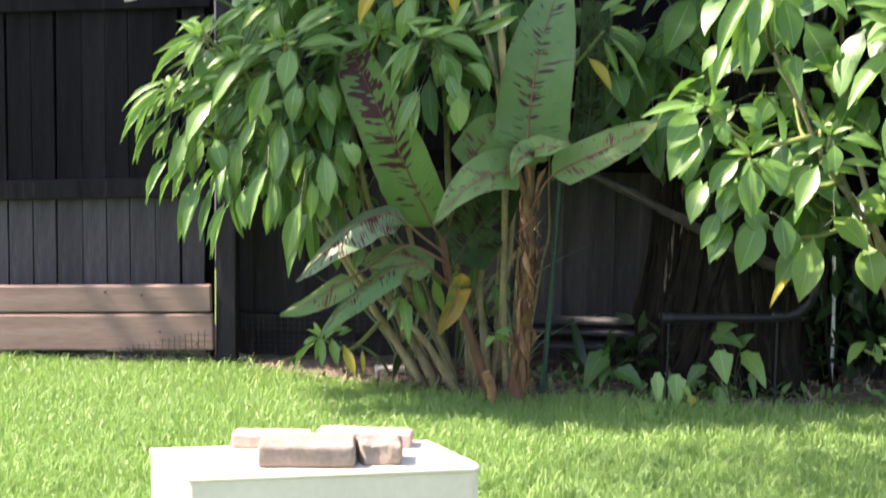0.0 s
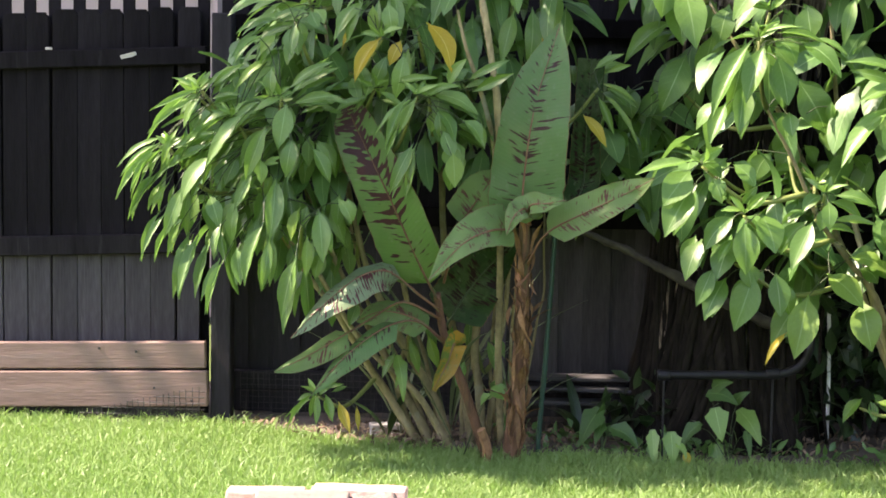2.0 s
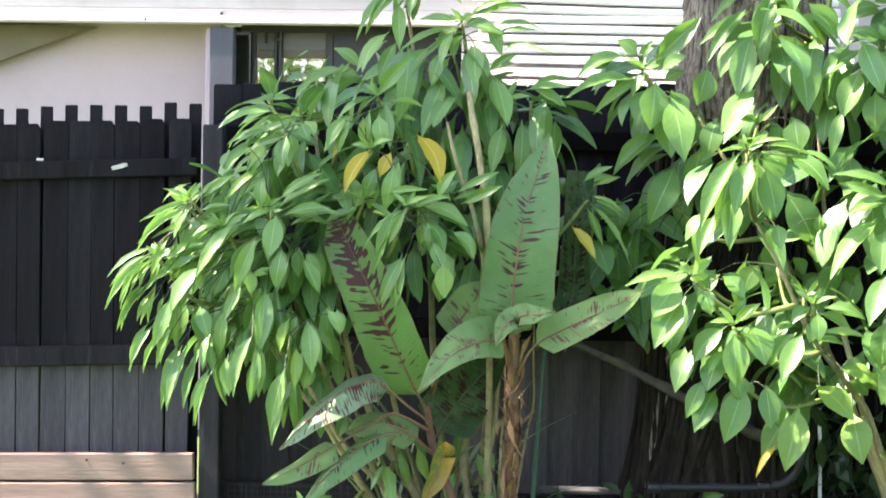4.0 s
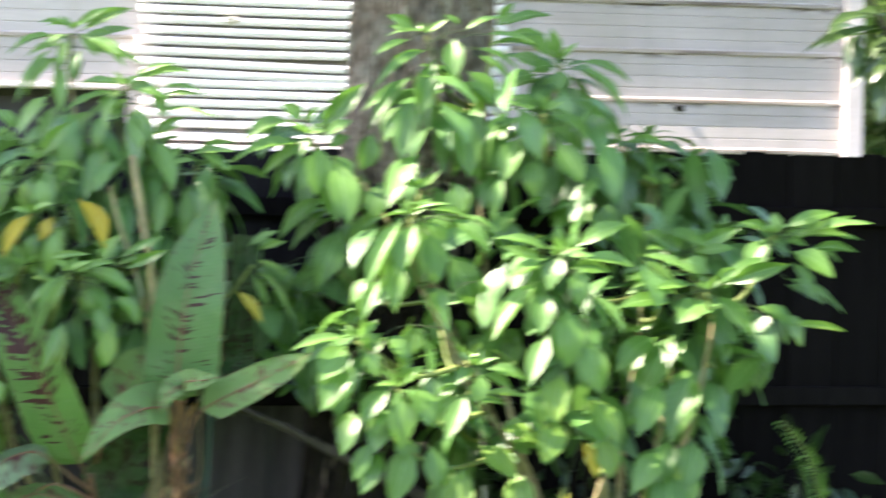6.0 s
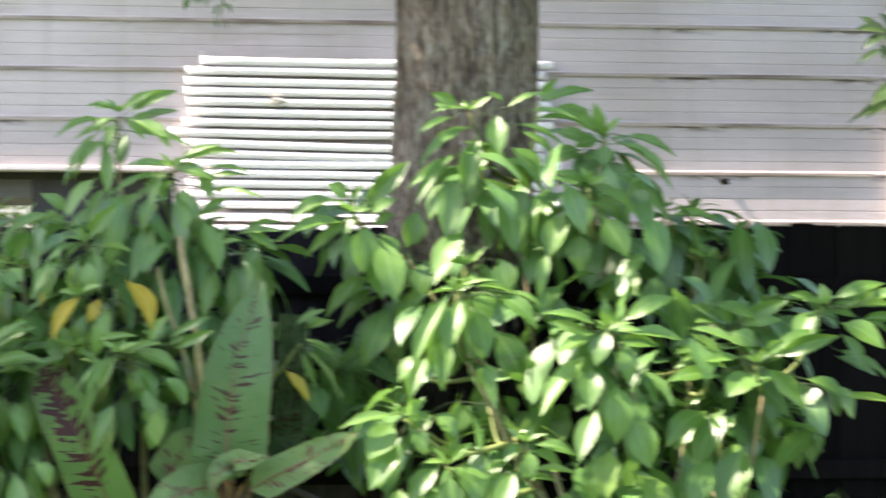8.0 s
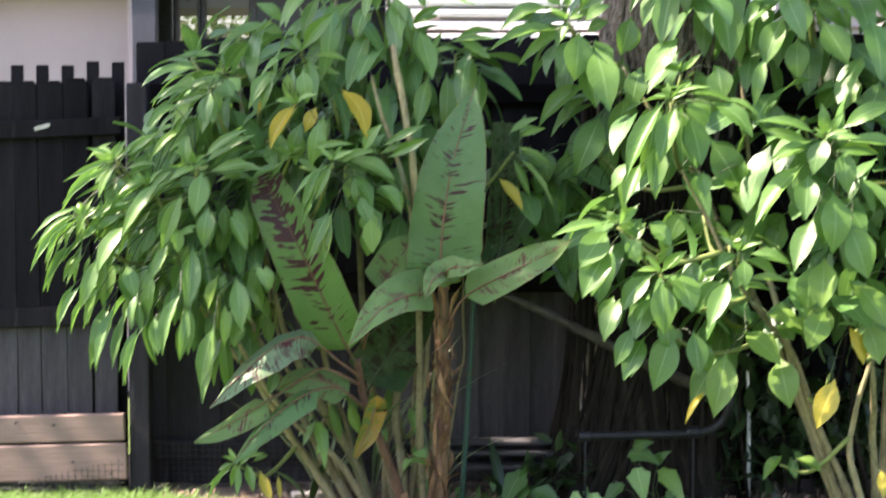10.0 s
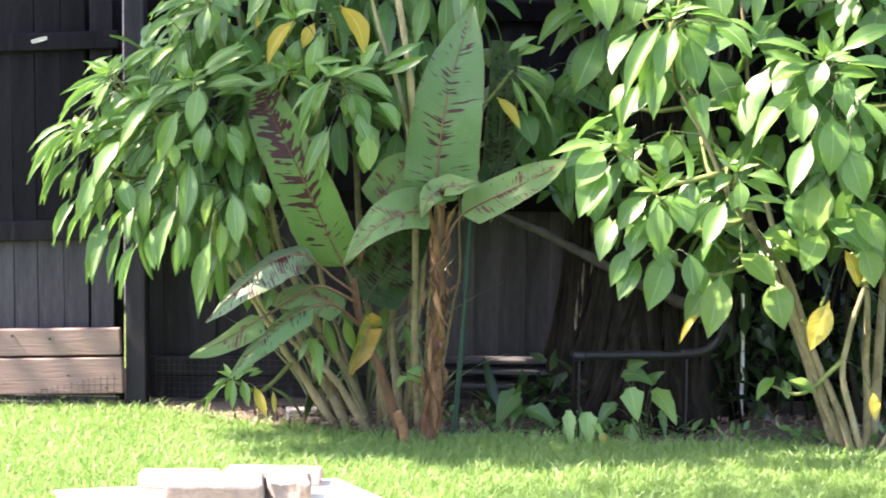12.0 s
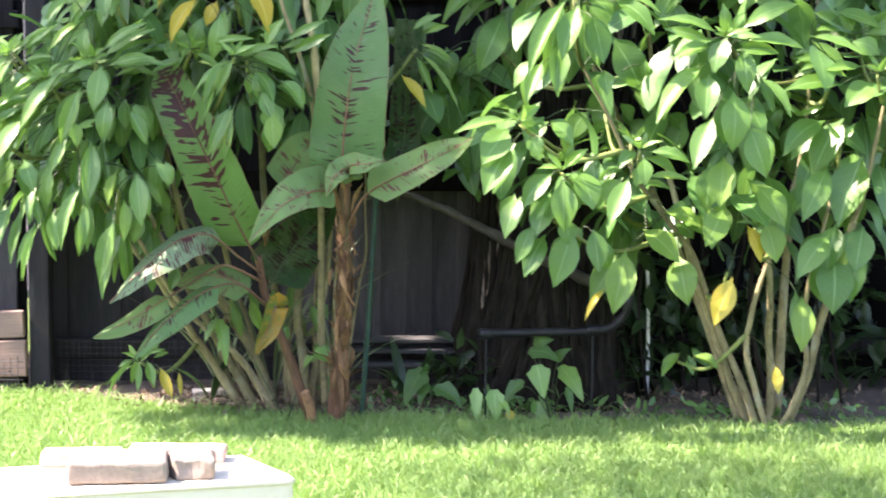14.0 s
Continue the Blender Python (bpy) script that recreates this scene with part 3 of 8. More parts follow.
bm = bmesh.new()
rows = []
for i in range(160):
    x = -2.0 + i * 0.05
    e = bed_edge(x)
    col = []
    for j in range(22):
        s = j / 21
        y = e + (8.7 - e) * s
        z = 0.018 * noise.noise(Vector((x * 3, y * 3, 2))) + 0.012 * noise.noise(Vector((x * 11, y * 11, 5))) + (0.012 if j else -0.03)
        col.append(bm.verts.new((x, y, z)))
    rows.append(col)
for a, b in zip(rows, rows[1:]):
    for j in range(21):
        bm.faces.new((a[j], b[j], b[j + 1], a[j + 1]))
bed = tagged(link_mesh("planting_bed", bm, M_SOIL, smooth=True), "dark soil planting bed along the fence", "soil", kind="structure")


def grass_field():
    r = np.random.RandomState(3)
    n = 250000
    x = r.uniform(-3.0, 3.1, n)
    y = 4.75 + 3.0 * r.rand(n)
    edge = np.array([bed_edge(float(q)) for q in x])
    keep = (y < edge + 0.03) | ((y < edge + 0.10) & (r.rand(n) < 0.10))
    keep &= ~((x > -1.12) & (x < -0.2) & (y < 4.95) & (y > 4.2) & (y < 4.62 + 0.27 * (x + 1.1)))
    x, y = x[keep], y[keep]
    n = len(x)
    m = 110000
    x = np.concatenate([x, r.uniform(-5.5, 5.5, m)])
    y = np.concatenate([y, r.uniform(-4.0, 4.75, m)])
    away = ~((x > -1.15) & (x < -0.15) & (y > 4.2) & (y < 4.66 + 0.27 * (x + 1.1)))
    x, y = x[away], y[away]
    n = len(x)
    tuft = np.array([noise.noise(Vector((float(a) * 2.2, float(b) * 2.2, 0))) for a, b in zip(x, y)])
    h = (0.022 + 0.012 * tuft + 0.020 * r.rand(n)) * (0.8 + 1.0 * r.rand(n) ** 5)
    w = 0.0014 + 0.0016 * r.rand(n)
    a = r.uniform(0, 2 * np.pi, n)
    lean = (0.35 + 1.1 * r.rand(n)) * h
    dx, dy = np.cos(a), np.sin(a)
    b = r.uniform(0, 2 * np.pi, n)
    sx, sy = np.cos(b) * w, np.sin(b) * w
    z0 = np.full(n, -0.012)
    v = np.stack([
        np.stack([x - sx, y - sy, z0], 1), np.stack([x + sx, y + sy, z0], 1),
        np.stack([x + dx * lean * 0.35 + sx * 0.8, y + dy * lean * 0.35 + sy * 0.8, h * 0.62], 1),
        np.stack([x + dx * lean * 0.35 - sx * 0.8, y + dy * lean * 0.35 - sy * 0.8, h * 0.62], 1),
        np.stack([x + dx * lean, y + dy * lean, h], 1)], 1)
    base = np.arange(n)[:, None] * 5
    tri = (base[:, :, None] + np.array([[0, 1, 2], [0, 2, 3], [3, 2, 4]])[None]).reshape(-1, 3)
    me = bpy.data.meshes.new("grass")
    me.from_pydata(v.reshape(-1, 3).tolist(), [], tri.tolist())
    uvs = np.array([[0.2, 0], [0.8, 0], [0.8, 0.6], [0.2, 0.6], [0.5, 1]])
    layer = me.uv_layers.new(name="UVMap")
    layer.data.foreach_set("uv", uvs[tri % 5].reshape(-1))
    me.materials.append(M_BLADE)
    return tagged(new("grass", me), "bright green mown grass blades on the lawn", "grass", kind="stuff")


grass_field()

# fallen leaves on the soil of the bed
litter = leaf_cloud("leaf_litter", [((-0.4, 7.45, 0.035), (0.8, 0.28, 0.02), 3), ((1.0, 7.5, 0.035), (1.4, 0.35, 0.02), 2), ((-1.32, 7.60, 0.03), (0.16, 0.06, 0.02), 0.15)], 1500, 0.036, 0.012, M_LITTER, seed=5, droop=0)
tagged(litter, "dry brown leaf litter and twigs on the bed", "leaf litter", kind="stuff")


# ---- fences ----
def picket_mesh(name, w, t, h, ear, material=None):
    bm = bmesh.new()
    prof = [(-w / 2, 0), (w / 2, 0), (w / 2, h - ear), (w / 2 - ear * 0.75, h), (-w / 2 + ear * 0.75, h), (-w / 2, h - ear)]
    front = [bm.verts.new((x, -t / 2, z)) for x, z in prof]
    back = [bm.verts.new((x, t / 2, z)) for x, z in prof]
    bm.faces.new(front)
    bm.faces.new(back[::-1])
    for k in range(6):
        bm.faces.new((front[k], back[k], back[(k + 1) % 6], front[(k + 1) % 6]))
    bmesh.ops.recalc_face_normals(bm, faces=bm.faces[:])
    bmesh.ops.bevel(bm, geom=[e for e in bm.edges if abs(e.verts[0].co.y - e.verts[1].co.y) < 1e-6], offset=0.0025, segments=1, affect="EDGES")
    me = bpy.data.meshes.new(name)
    bm.to_mesh(me)
    bm.free()
    me.materials.append(material or M_BLACK)
    return me


def fence_left():
    f = tagged(new("picket_fence"), "black-stained wooden picket fence with dog-eared tops", "fence")
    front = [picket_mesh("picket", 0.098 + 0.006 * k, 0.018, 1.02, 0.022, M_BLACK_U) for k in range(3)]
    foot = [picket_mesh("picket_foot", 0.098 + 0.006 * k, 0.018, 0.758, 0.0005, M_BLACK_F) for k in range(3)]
    rear = picket_mesh("rear_picket", 0.052, 0.018, 1.83, 0.004, M_BLACK_U)
    for k in range(26):
        x = -1.655 - 0.1085 * k
        z = 0.045 * (x + 1.6) + rng.uniform(-0.006, 0.006)
        m = Matrix.Translation((x, 7.775 + rng.uniform(-0.002, 0.002), z)) @ Matrix.Rotation(radians(rng.uniform(-0.35, 0.35)), 4, "Y")
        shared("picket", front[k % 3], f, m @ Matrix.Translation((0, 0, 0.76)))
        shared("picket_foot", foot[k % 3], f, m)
        shared("rear_picket", rear, f, Matrix.Translation((x + 0.052, 7.835, z + 0.022 + rng.uniform(-0.006, 0.008))))
    for z, hgt in ((1.575, 0.075), (0.775, 0.085), (0.15, 0.085)):
        bm = box_bm(3.0, 0.038, hgt, bevel=0.005)
        rumple(bm, 0.003, 3, z)
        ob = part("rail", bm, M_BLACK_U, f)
        ob.matrix_basis = Matrix.Translation((-3.07, 7.745, z - 0.062)) @ Matrix.Rotation(radians(-2.3), 4, "Y")
    bm = box_bm(0.088, 0.088, 1.76, (-1.498, 7.735, 0.87), 0.006)
    part("post", bm, M_BLACK, f)
    bm = box_bm(0.06, 0.006, 0.016, (0, 0, 0), 0.002)
    bmesh.ops.subdivide_edges(bm, edges=bm.edges[:], cuts=2)
    rumple(bm, 0.012, 24, 2)
    ob = part("chip", bm, M_CHIP, f, "pale splinter of bare wood")
    ob.matrix_basis = Matrix.Translation((-1.905, 7.724, 1.565)) @ Matrix.Rotation(radians(-20), 4, "Y")
    part("chip", box_bm(0.03, 0.006, 0.010, (-2.25, 7.724, 1.59), 0.002), M_CHIP, f, "pale splinter of bare wood")
    return f


def fence_right():
    f = tagged(new("board_fence"), "tall black-stained board fence behind the plants", "fence")
    meshes = [picket_mesh("board", 0.122, 0.018, 1.99 + 0.006 * k, 0.010 + 0.004 * k, M_BLACK_SHADE) for k in range(3)]
    left_tops = [picket_mesh("board", 0.122, 0.018, 1.09 + 0.006 * k, 0.010 + 0.004 * k, M_BLACK_U) for k in range(3)]
    feet = [picket_mesh("board_foot", 0.122, 0.018, 0.898, 0.0005, m) for m in (M_BLACK, M_BLACK_G)]
    slope = 0.06
    turn = math.atan(slope)
    for k in range(60):
        x = -1.48 + 0.113 * k
        m = Matrix.Translation((x, 7.93 + slope * (x + 1.5) + 0.010 * (k % 2), rng.uniform(-0.01, 0.008) - 0.058 + 0.0135 * (x + 1.5))) @ Matrix.Rotation(turn, 4, "Z") @ Matrix.Rotation(radians(rng.uniform(-0.08, 0.08)), 4, "Y")
        n = rng.randrange(3)
        if x < 0.6:
            shared("board", left_tops[n], f, m @ Matrix.Translation((0, 0, 0.90)))
            shared("board_foot", feet[x > -0.5], f, m)
        else:
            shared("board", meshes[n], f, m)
    for z in (1.69, 0.87, 0.14):
        bm = box_bm(7.1, 0.038, 0.085, bevel=0.005)
        ob = part("rail", bm, M_BLACK if z < 0.5 else M_BLACK_SHADE, f)
        ob.matrix_basis = Matrix.Translation((2.05, 7.93 + slope * 3.55 - 0.03, z + 0.02)) @ Matrix.Rotation(turn, 4, "Z")
    return f


fence_left()
fence_right()

# two salvaged planks against the fence foot, with wire mesh below
plank_a = link_mesh("plank", box_bm(1.6, 0.036, 0.115, bevel=0.005), M_PLANK)
plank_a.matrix_basis = Matrix.Translation((-2.360, 7.69, 0.275)) @ Matrix.Rotation(radians(-1.6), 4, "Y")
tagged(plank_a, "weathered brown timber plank against the fence foot", "plank", "planks at the fence")
bm = box_bm(1.6, 0.036, 0.155, bevel=0.005)
plank_b = link_mesh("plank", bm, M_PLANK)
plank_b.matrix_basis = Matrix.Translation((-2.350, 7.685, 0.130)) @ Matrix.Rotation(radians(-1.6), 4, "Y")
tagged(plank_b, "wider weathered timber plank, dark at its lower edge", "plank", "planks at the fence")
for x, z in ((-2.02, 0.315), (-1.86, 0.305), (-1.78, 0.15), (-1.62, 0.10)):
    bm = bmesh.new()
    bmesh.ops.create_cone(bm, segments=8, radius1=0.006, radius2=0.005, depth=0.008, cap_ends=True)
    ob = part("nail", bm, M_DARKFRAME, plank_b if z < 0.2 else plank_a)
    ob.matrix_basis = (plank_b if z < 0.2 else plank_a).matrix_basis.inverted() @ Matrix.Translation((x, 7.667, z)) @ Matrix.Rotation(radians(90), 4, "X")


def wire_mesh_bm(x0, x1, top0, top1, y, cell=0.026, r=0.0009):
    bm = bmesh.new()

    def wire(a, b):
        a, b = Vector(a), Vector(b)
        d = b - a
        m = Matrix.Translation((a + b) / 2) @ d.to_track_quat("Z", "Y").to_matrix().to_4x4()
        bmesh.ops.create_cone(bm, segments=4, radius1=r, radius2=r, depth=d.length, matrix=m)
    n = int((x1 - x0) / cell)
    for i in range(n + 1):
        x = x0 + i * cell
        wire((x, y + 0.004 * math.sin(x * 9), 0.0), (x + 0.004 * math.sin(i), y - 0.012 + 0.006 * math.sin(x * 5), top0 + (top1 - top0) * i / n))
    z = 0.015
    while z < max(top0, top1):
        a = x0 if top0 > z else x0 + (x1 - x0) * (z - top0) / (top1 - top0)
        b = x1 if top1 > z else x0 + (x1 - x0) * (z - top0) / (top1 - top0)
        if b - a > 0.05:
            wire((a, y - 0.006, z), (b, y - 0.006, z))
        z += cell
    return bm


tagged(link_mesh("wire_mesh", wire_mesh_bm(-2.10, -1.555, 0.045, 0.170, 7.64, 0.026, 0.0019), M_DARKFRAME), "rusty wire netting bent up before the planks", "wire netting")
tagged(link_mesh("wire_mesh", wire_mesh_bm(-1.44, 0.3, 0.2, 0.2, 7.86), M_WIRE), "wire netting along the foot of the board fence", "wire netting")


# ---- plinth with bricks ----
plinth = tagged(new("concrete_plinth"), "whitewashed concrete plinth with bricks laid on top", "plinth")
PT = math.atan2(0.19, 0.71)
bm = bmesh.new()
prof = [(0.0, 0.0), (0.715, 0.0), (0.735, 0.02), (0.728, 0.06), (0.655, 0.32), (-0.085, 0.32)]
low = [bm.verts.new((x, y, -0.05)) for x, y in prof]
high = [bm.verts.new((x, y, 0.357)) for x, y in prof]
bm.faces.new(low[::-1])
bm.faces.new(high)
for k in range(6):
    bm.faces.new((low[k], low[(k + 1) % 6], high[(k + 1) % 6], high[k]))
bmesh.ops.bevel(bm, geom=[e for e in bm.edges if min(v.co.z for v in e.verts) < 0.3], offset=0.008, segments=2, affect="EDGES", profile=0.5)
bmesh.ops.subdivide_edges(bm, edges=[e for e in bm.edges if e.calc_length() > 0.1], cuts=6, use_grid_fill=True)
rumple(bm, 0.0007, 6, 1)
block = part("block", bm, M_CONC, plinth)
bm = bmesh.new()
low = [bm.verts.new((x * 1.008 - 0.003, y - 0.003, 0.3575)) for x, y in prof]
high = [bm.verts.new((v.co.x, v.co.y, 0.37)) for v in low]
bm.faces.new(low[::-1])
bm.faces.new(high)
for k in range(6):
    bm.faces.new((low[k], low[(k + 1) % 6], high[(k + 1) % 6], high[k]))
bmesh.ops.bevel(bm, geom=[e for e in bm.edges if min(v.co.z for v in e.verts) > 0.36], offset=0.006, segments=3, affect="EDGES", profile=0.5)
part("cap", bm, M_CONC, plinth, "whitewashed rounded cap slab", smooth=True)
plinth.matrix_basis = Matrix.Translation((-0.943, 4.366, 0)) @ Matrix.Rotation(PT, 4, "Z")


def loose_brick(name, sx, sy, sz, x, y, z, turn, material, label, rough, seed, group="bricks on the plinth"):
    bm = box_bm(sx, sy, sz, bevel=0.010 if sz > 0.05 else 0.006, seg=3)
    bmesh.ops.subdivide_edges(bm, edges=[e for e in bm.edges if e.calc_length() > 0.03], cuts=4, use_grid_fill=True)
    rumple(bm, rough, 22, seed)
    ob = link_mesh(name, bm, material)
    ob.matrix_basis = plinth.matrix_basis @ Matrix.Translation((x, y, 0.371 + z + sz / 2)) @ Matrix.Rotation(turn, 4, "Z")
    return tagged(ob, label, "brick", group)


loose_brick("brick", 0.245, 0.155, 0.058, 0.307, 0.118, 0, radians(-9), M_STONE, "buff rounded paver lying flat on the plinth", 0.005, 1)
loose_brick("brick", 0.105, 0.11, 0.054, 0.492, 0.098, 0, radians(-4), M_STONE, "broken buff half paver beside the whole one", 0.014, 2)
loose_brick("brick", 0.205, 0.075, 0.038, 0.233, 0.296, 0, radians(-12), M_BRICK, "faded red clay brick at the back of the plinth", 0.004, 3)
loose_brick("brick", 0.25, 0.075, 0.038, 0.480, 0.292, 0, radians(-15), M_BRICK, "pale pinkish clay brick at the back of the plinth", 0.004, 4)


# ---- neighbour's house ----
house = tagged(new("house"), "white metal-sided house with a pink stuccoed recess", "house")
YH = 10.7


def siding_course_mesh(name, length, pitch):
    """One panel of metal siding: flat bands with shallow grooves and a rolled bead at its foot."""
    bm = bmesh.new()
    prof = [(0.0, 0.012), (0.0, -0.007), (0.010, -0.011), (0.020, -0.009), (0.028, -0.002)]
    for g in (0.28, 0.52, 0.76):
        z = g * pitch
        prof += [(z - 0.005, -0.002), (z, 0.002), (z + 0.005, -0.002)]
    prof += [(pitch, 0.0)]
    a = [bm.verts.new((0, y, z)) for z, y in prof]
    b = [bm.verts.new((length, y, z)) for z, y in prof]
    for k in range(len(prof) - 1):
        bm.faces.new((a[k], b[k], b[k + 1], a[k + 1]))
    me = bpy.data.meshes.new(name)
    bm.to_mesh(me)
    bm.free()
    me.materials.append(M_PANEL)
    return me


PITCH = 0.292
bm = box_bm(10.28, 0.12, 2.2, (-1.51, YH + 0.075, 3.55), 0)
part("wall", bm, M_SIDING, house)
bm = box_bm(4.26, 0.12, 2.44, (1.50, YH + 0.075, 1.22), 0)
part("wall", bm, M_SIDING, house)
long_me = siding_course_mesh("siding_panel", 10.28, PITCH)
short_me = siding_course_mesh("siding_panel", 4.26, PITCH)
for k in range(8):
    shared("siding_panel", long_me, house, Matrix.Translation((-6.65, YH, 2.445 + k * PITCH)))
for k in range(1, 9):
    shared("siding_panel", short_me, house, Matrix.Translation((-0.63, YH, 2.445 - k * PITCH)))
for k in range(-4, 8):
    bm = box_bm(10.15 if k >= 0 else 4.1, 0.006, 0.022, ((-1.55 if k >= 0 else 1.46), YH - 0.0135, 2.452 + k * PITCH), 0.002)
    part("seam", bm, M_SEAM, house, "stained rolled seam of the siding")
# Unseen roof edge; its overhang is sized to shade the siding, not the pipes.
part("fascia", box_bm(10.6, 0.03, 0.16, (-1.51, YH - 0.210, 4.72), 0.004), M_SIDING, house)
part("soffit", box_bm(10.6, 0.20, 0.02, (-1.51, YH - 0.095, 4.66), 0), M_SIDING, house)
bm = bmesh.new()
eave = [bm.verts.new(q) for q in ((-6.85, YH - 0.225, 4.81), (3.85, YH - 0.225, 4.81), (3.85, YH + 2.6, 5.7), (-6.85, YH + 2.6, 5.7), (3.85, YH + 5.5, 4.81), (-6.85, YH + 5.5, 4.81))]
bm.faces.new(eave[:4])
bm.faces.new((eave[3], eave[2], eave[4], eave[5]))
bmesh.ops.solidify(bm, geom=bm.faces[:], thickness=0.05)
part("roof", bm, M_GREY, house, "unseen grey low-pitched roof that shades the wall")
bm = box_bm(0.108, 0.16, 4.7, (3.68, YH + 0.02, 2.35), 0.006)
part("corner_trim", bm, M_SIDING, house)
bm = box_bm(6.0, 0.10, 0.03, (-3.63, YH + 0.02, 2.455), 0.006)
part("eave_trim", bm, M_SIDING, house)
bm = box_bm(5.0, 0.15, 2.6, (-4.62, 11.15, 1.3), 0)
part("recess_wall", bm, M_STUCCO, house, "pale pink stuccoed wall")
bm = box_bm(5.9, 0.9, 0.05, (-3.6, 11.15, 2.50), 0)
part("porch_ceiling", bm, M_SIDING, house)
bm = bmesh.new()
vs = [bm.verts.new(q) for q in ((-4.6, 10.95, 2.44), (-2.86, 10.95, 2.44), (-4.6, 10.95, 1.80), (-4.6, 11.03, 2.44), (-2.86, 11.03, 2.44), (-4.6, 11.03, 1.80))]
for q in ((0, 2, 1), (3, 4, 5), (0, 1, 4, 3), (1, 2, 5, 4), (2, 0, 3, 5)):
    bm.faces.new([vs[i] for i in q])
bmesh.ops.recalc_face_normals(bm, faces=bm.faces[:])
part("awning_end", bm, M_OLIVE, house, "olive triangular board below the eave")
part("porch_post", box_bm(0.14, 0.10, 2.42, (-2.04, YH + 0.04, 1.21), 0.005), M_GREY, house, "grey painted porch post")
part("porch_post", box_bm(0.03, 0.10, 2.42, (-2.13, YH + 0.10, 1.21), 0.005), M_STUCCO, house)
part("sill_wall", box_bm(1.5, 0.06, 1.75, (-1.25, 11.02, 0.875), 0), M_SIDING, house)
part("back_wall", box_bm(1.6, 0.06, 2.5, (-1.25, 11.6, 1.25), 0), M_GREY, house)
window = part("window", box_bm(1.45, 0.05, 0.05, (-1.25, 11.0, 2.44), 0.004), M_DARKFRAME, house)
for x0, x1 in ((-1.885, -1.775), (-1.725, -1.463)):
    blind = part("blind", box_bm(x1 - x0, 0.012, 0.16, ((x0 + x1) / 2, 11.002, 2.385), 0.002), M_BLIND, window, "half-drawn grey blind with a pale foot")
    part("blind_foot", box_bm(x1 - x0, 0.016, 0.048, ((x0 + x1) / 2, 11.0, 2.288), 0.004), M_OLIVE, blind)
part("latch", box_bm(0.055, 0.03, 0.02, (-1.752, 10.965, 2.371), 0.004), M_DARKFRAME, window)
part("stay", box_bm(0.018, 0.012, 0.10, (-1.825, 10.985, 2.40), 0.003), M_DARKWOOD, window, "brown window stay")
part("side_panel", box_bm(0.115, 0.03, 0.78, (-1.970, 11.0, 2.06), 0.014, seg=4), M_GLOSS_P, window, "dark rounded side panel")
for x, w in ((-1.892, 0.012), (-1.765, 0.018), (-1.737, 0.022), (-1.44, 0.045), (-0.75, 0.05)):
    part("frame", box_bm(w, 0.045, 0.72, (x, 10.995, 2.06), 0.004), M_DARKFRAME, window)
part("screen", box_bm(0.66, 0.03, 0.72, (-1.09, 11.0, 2.06), 0.004), M_DARKFRAME, window, "dark insect screen")
for x0, x1 in ((-1.885, -1.775), (-1.725, -1.463)):
    part("pane", box_bm(x1 - x0, 0.006, 0.68, ((x0 + x1) / 2, 11.016, 2.08), 0), M_GLASS, window)
nail_bm = bmesh.new()
bmesh.ops.create_uvsphere(nail_bm, u_segments=8, v_segments=5, radius=0.012)
nail_me = bpy.data.meshes.new("nail_head")
nail_bm.to_mesh(nail_me)
nail_bm.free()
nail_me.materials.append(M_DARKFRAME)
for x, z in ((-2.04, 2.50), (-2.035, 2.80), (-2.03, 3.09), (-2.49, 2.46)):
    shared("nail_head", nail_me, house, Matrix.Translation((x, YH - 0.022, z)))

bm = bmesh.new()
bmesh.ops.create_icosphere(bm, subdivisions=3, radius=0.022)
rumple(bm, 0.02, 40, 3)
tagged(link_mesh("mud_nest", bm, M_ROOT), "small dark mud nest stuck on the siding", "nest").matrix_basis = Matrix.Translation((2.622, YH - 0.012, 2.405)) @ Matrix.Diagonal((1.2, 0.6, 0.8, 1))
bm = bmesh.new()
bmesh.ops.create_icosphere(bm, subdivisions=3, radius=0.024)
rumple(bm, 0.026, 55, 5)
tagged(link_mesh("cobweb_clump", bm, M_CHIP), "grey clump of cobweb and dry leaf on the pipes", "cobweb").matrix_basis = Matrix.Translation((-0.025, YH - 0.09, 2.848)) @ Matrix.Diagonal((1.2, 0.5, 0.8, 1))

# white plastic pipes stacked on brackets along the wall
for k in range(16):
    z = 3.085 - k * 0.0595
    x0 = -0.56 + rng.uniform(-0.02, 0.03) + (0.09 if k == 0 else 0) - (0.07 if k == 7 else 0)
    x1 = 1.60 + rng.uniform(-0.09, 0.05)
    sag = 0.008 + 0.014 * (k in (7, 8, 9))
    if k == 15:
        z -= 0.012
    bm = tube_bm([(x0, YH - 0.06, z), (x0 + 0.7, YH - 0.06, z - sag * rng.uniform(0, 1.2)), (x0 + 1.4, YH - 0.062, z - sag * rng.uniform(0.5, 1.6)), (x1, YH - 0.06, z - sag * 0.6)], 0.0245, 0.0245, 10, 10)
    tagged(link_mesh("plastic_pipe", bm, M_PVC, smooth=True), "white plastic pipe stacked on wall brackets", "pipe", "pipes on the house wall")
for x in (-0.46, 1.45):
    rack = tagged(new("pipe_bracket"), "pale metal bracket that holds the stacked pipes", "bracket", "pipe brackets")
    part("upright", box_bm(0.035, 0.02, 0.99, (x, YH - 0.033, 2.645), 0.003), M_SIDING, rack)
    part("arm", box_bm(0.03, 0.09, 0.02, (x, YH - 0.065, 2.145), 0.003), M_SIDING, rack)
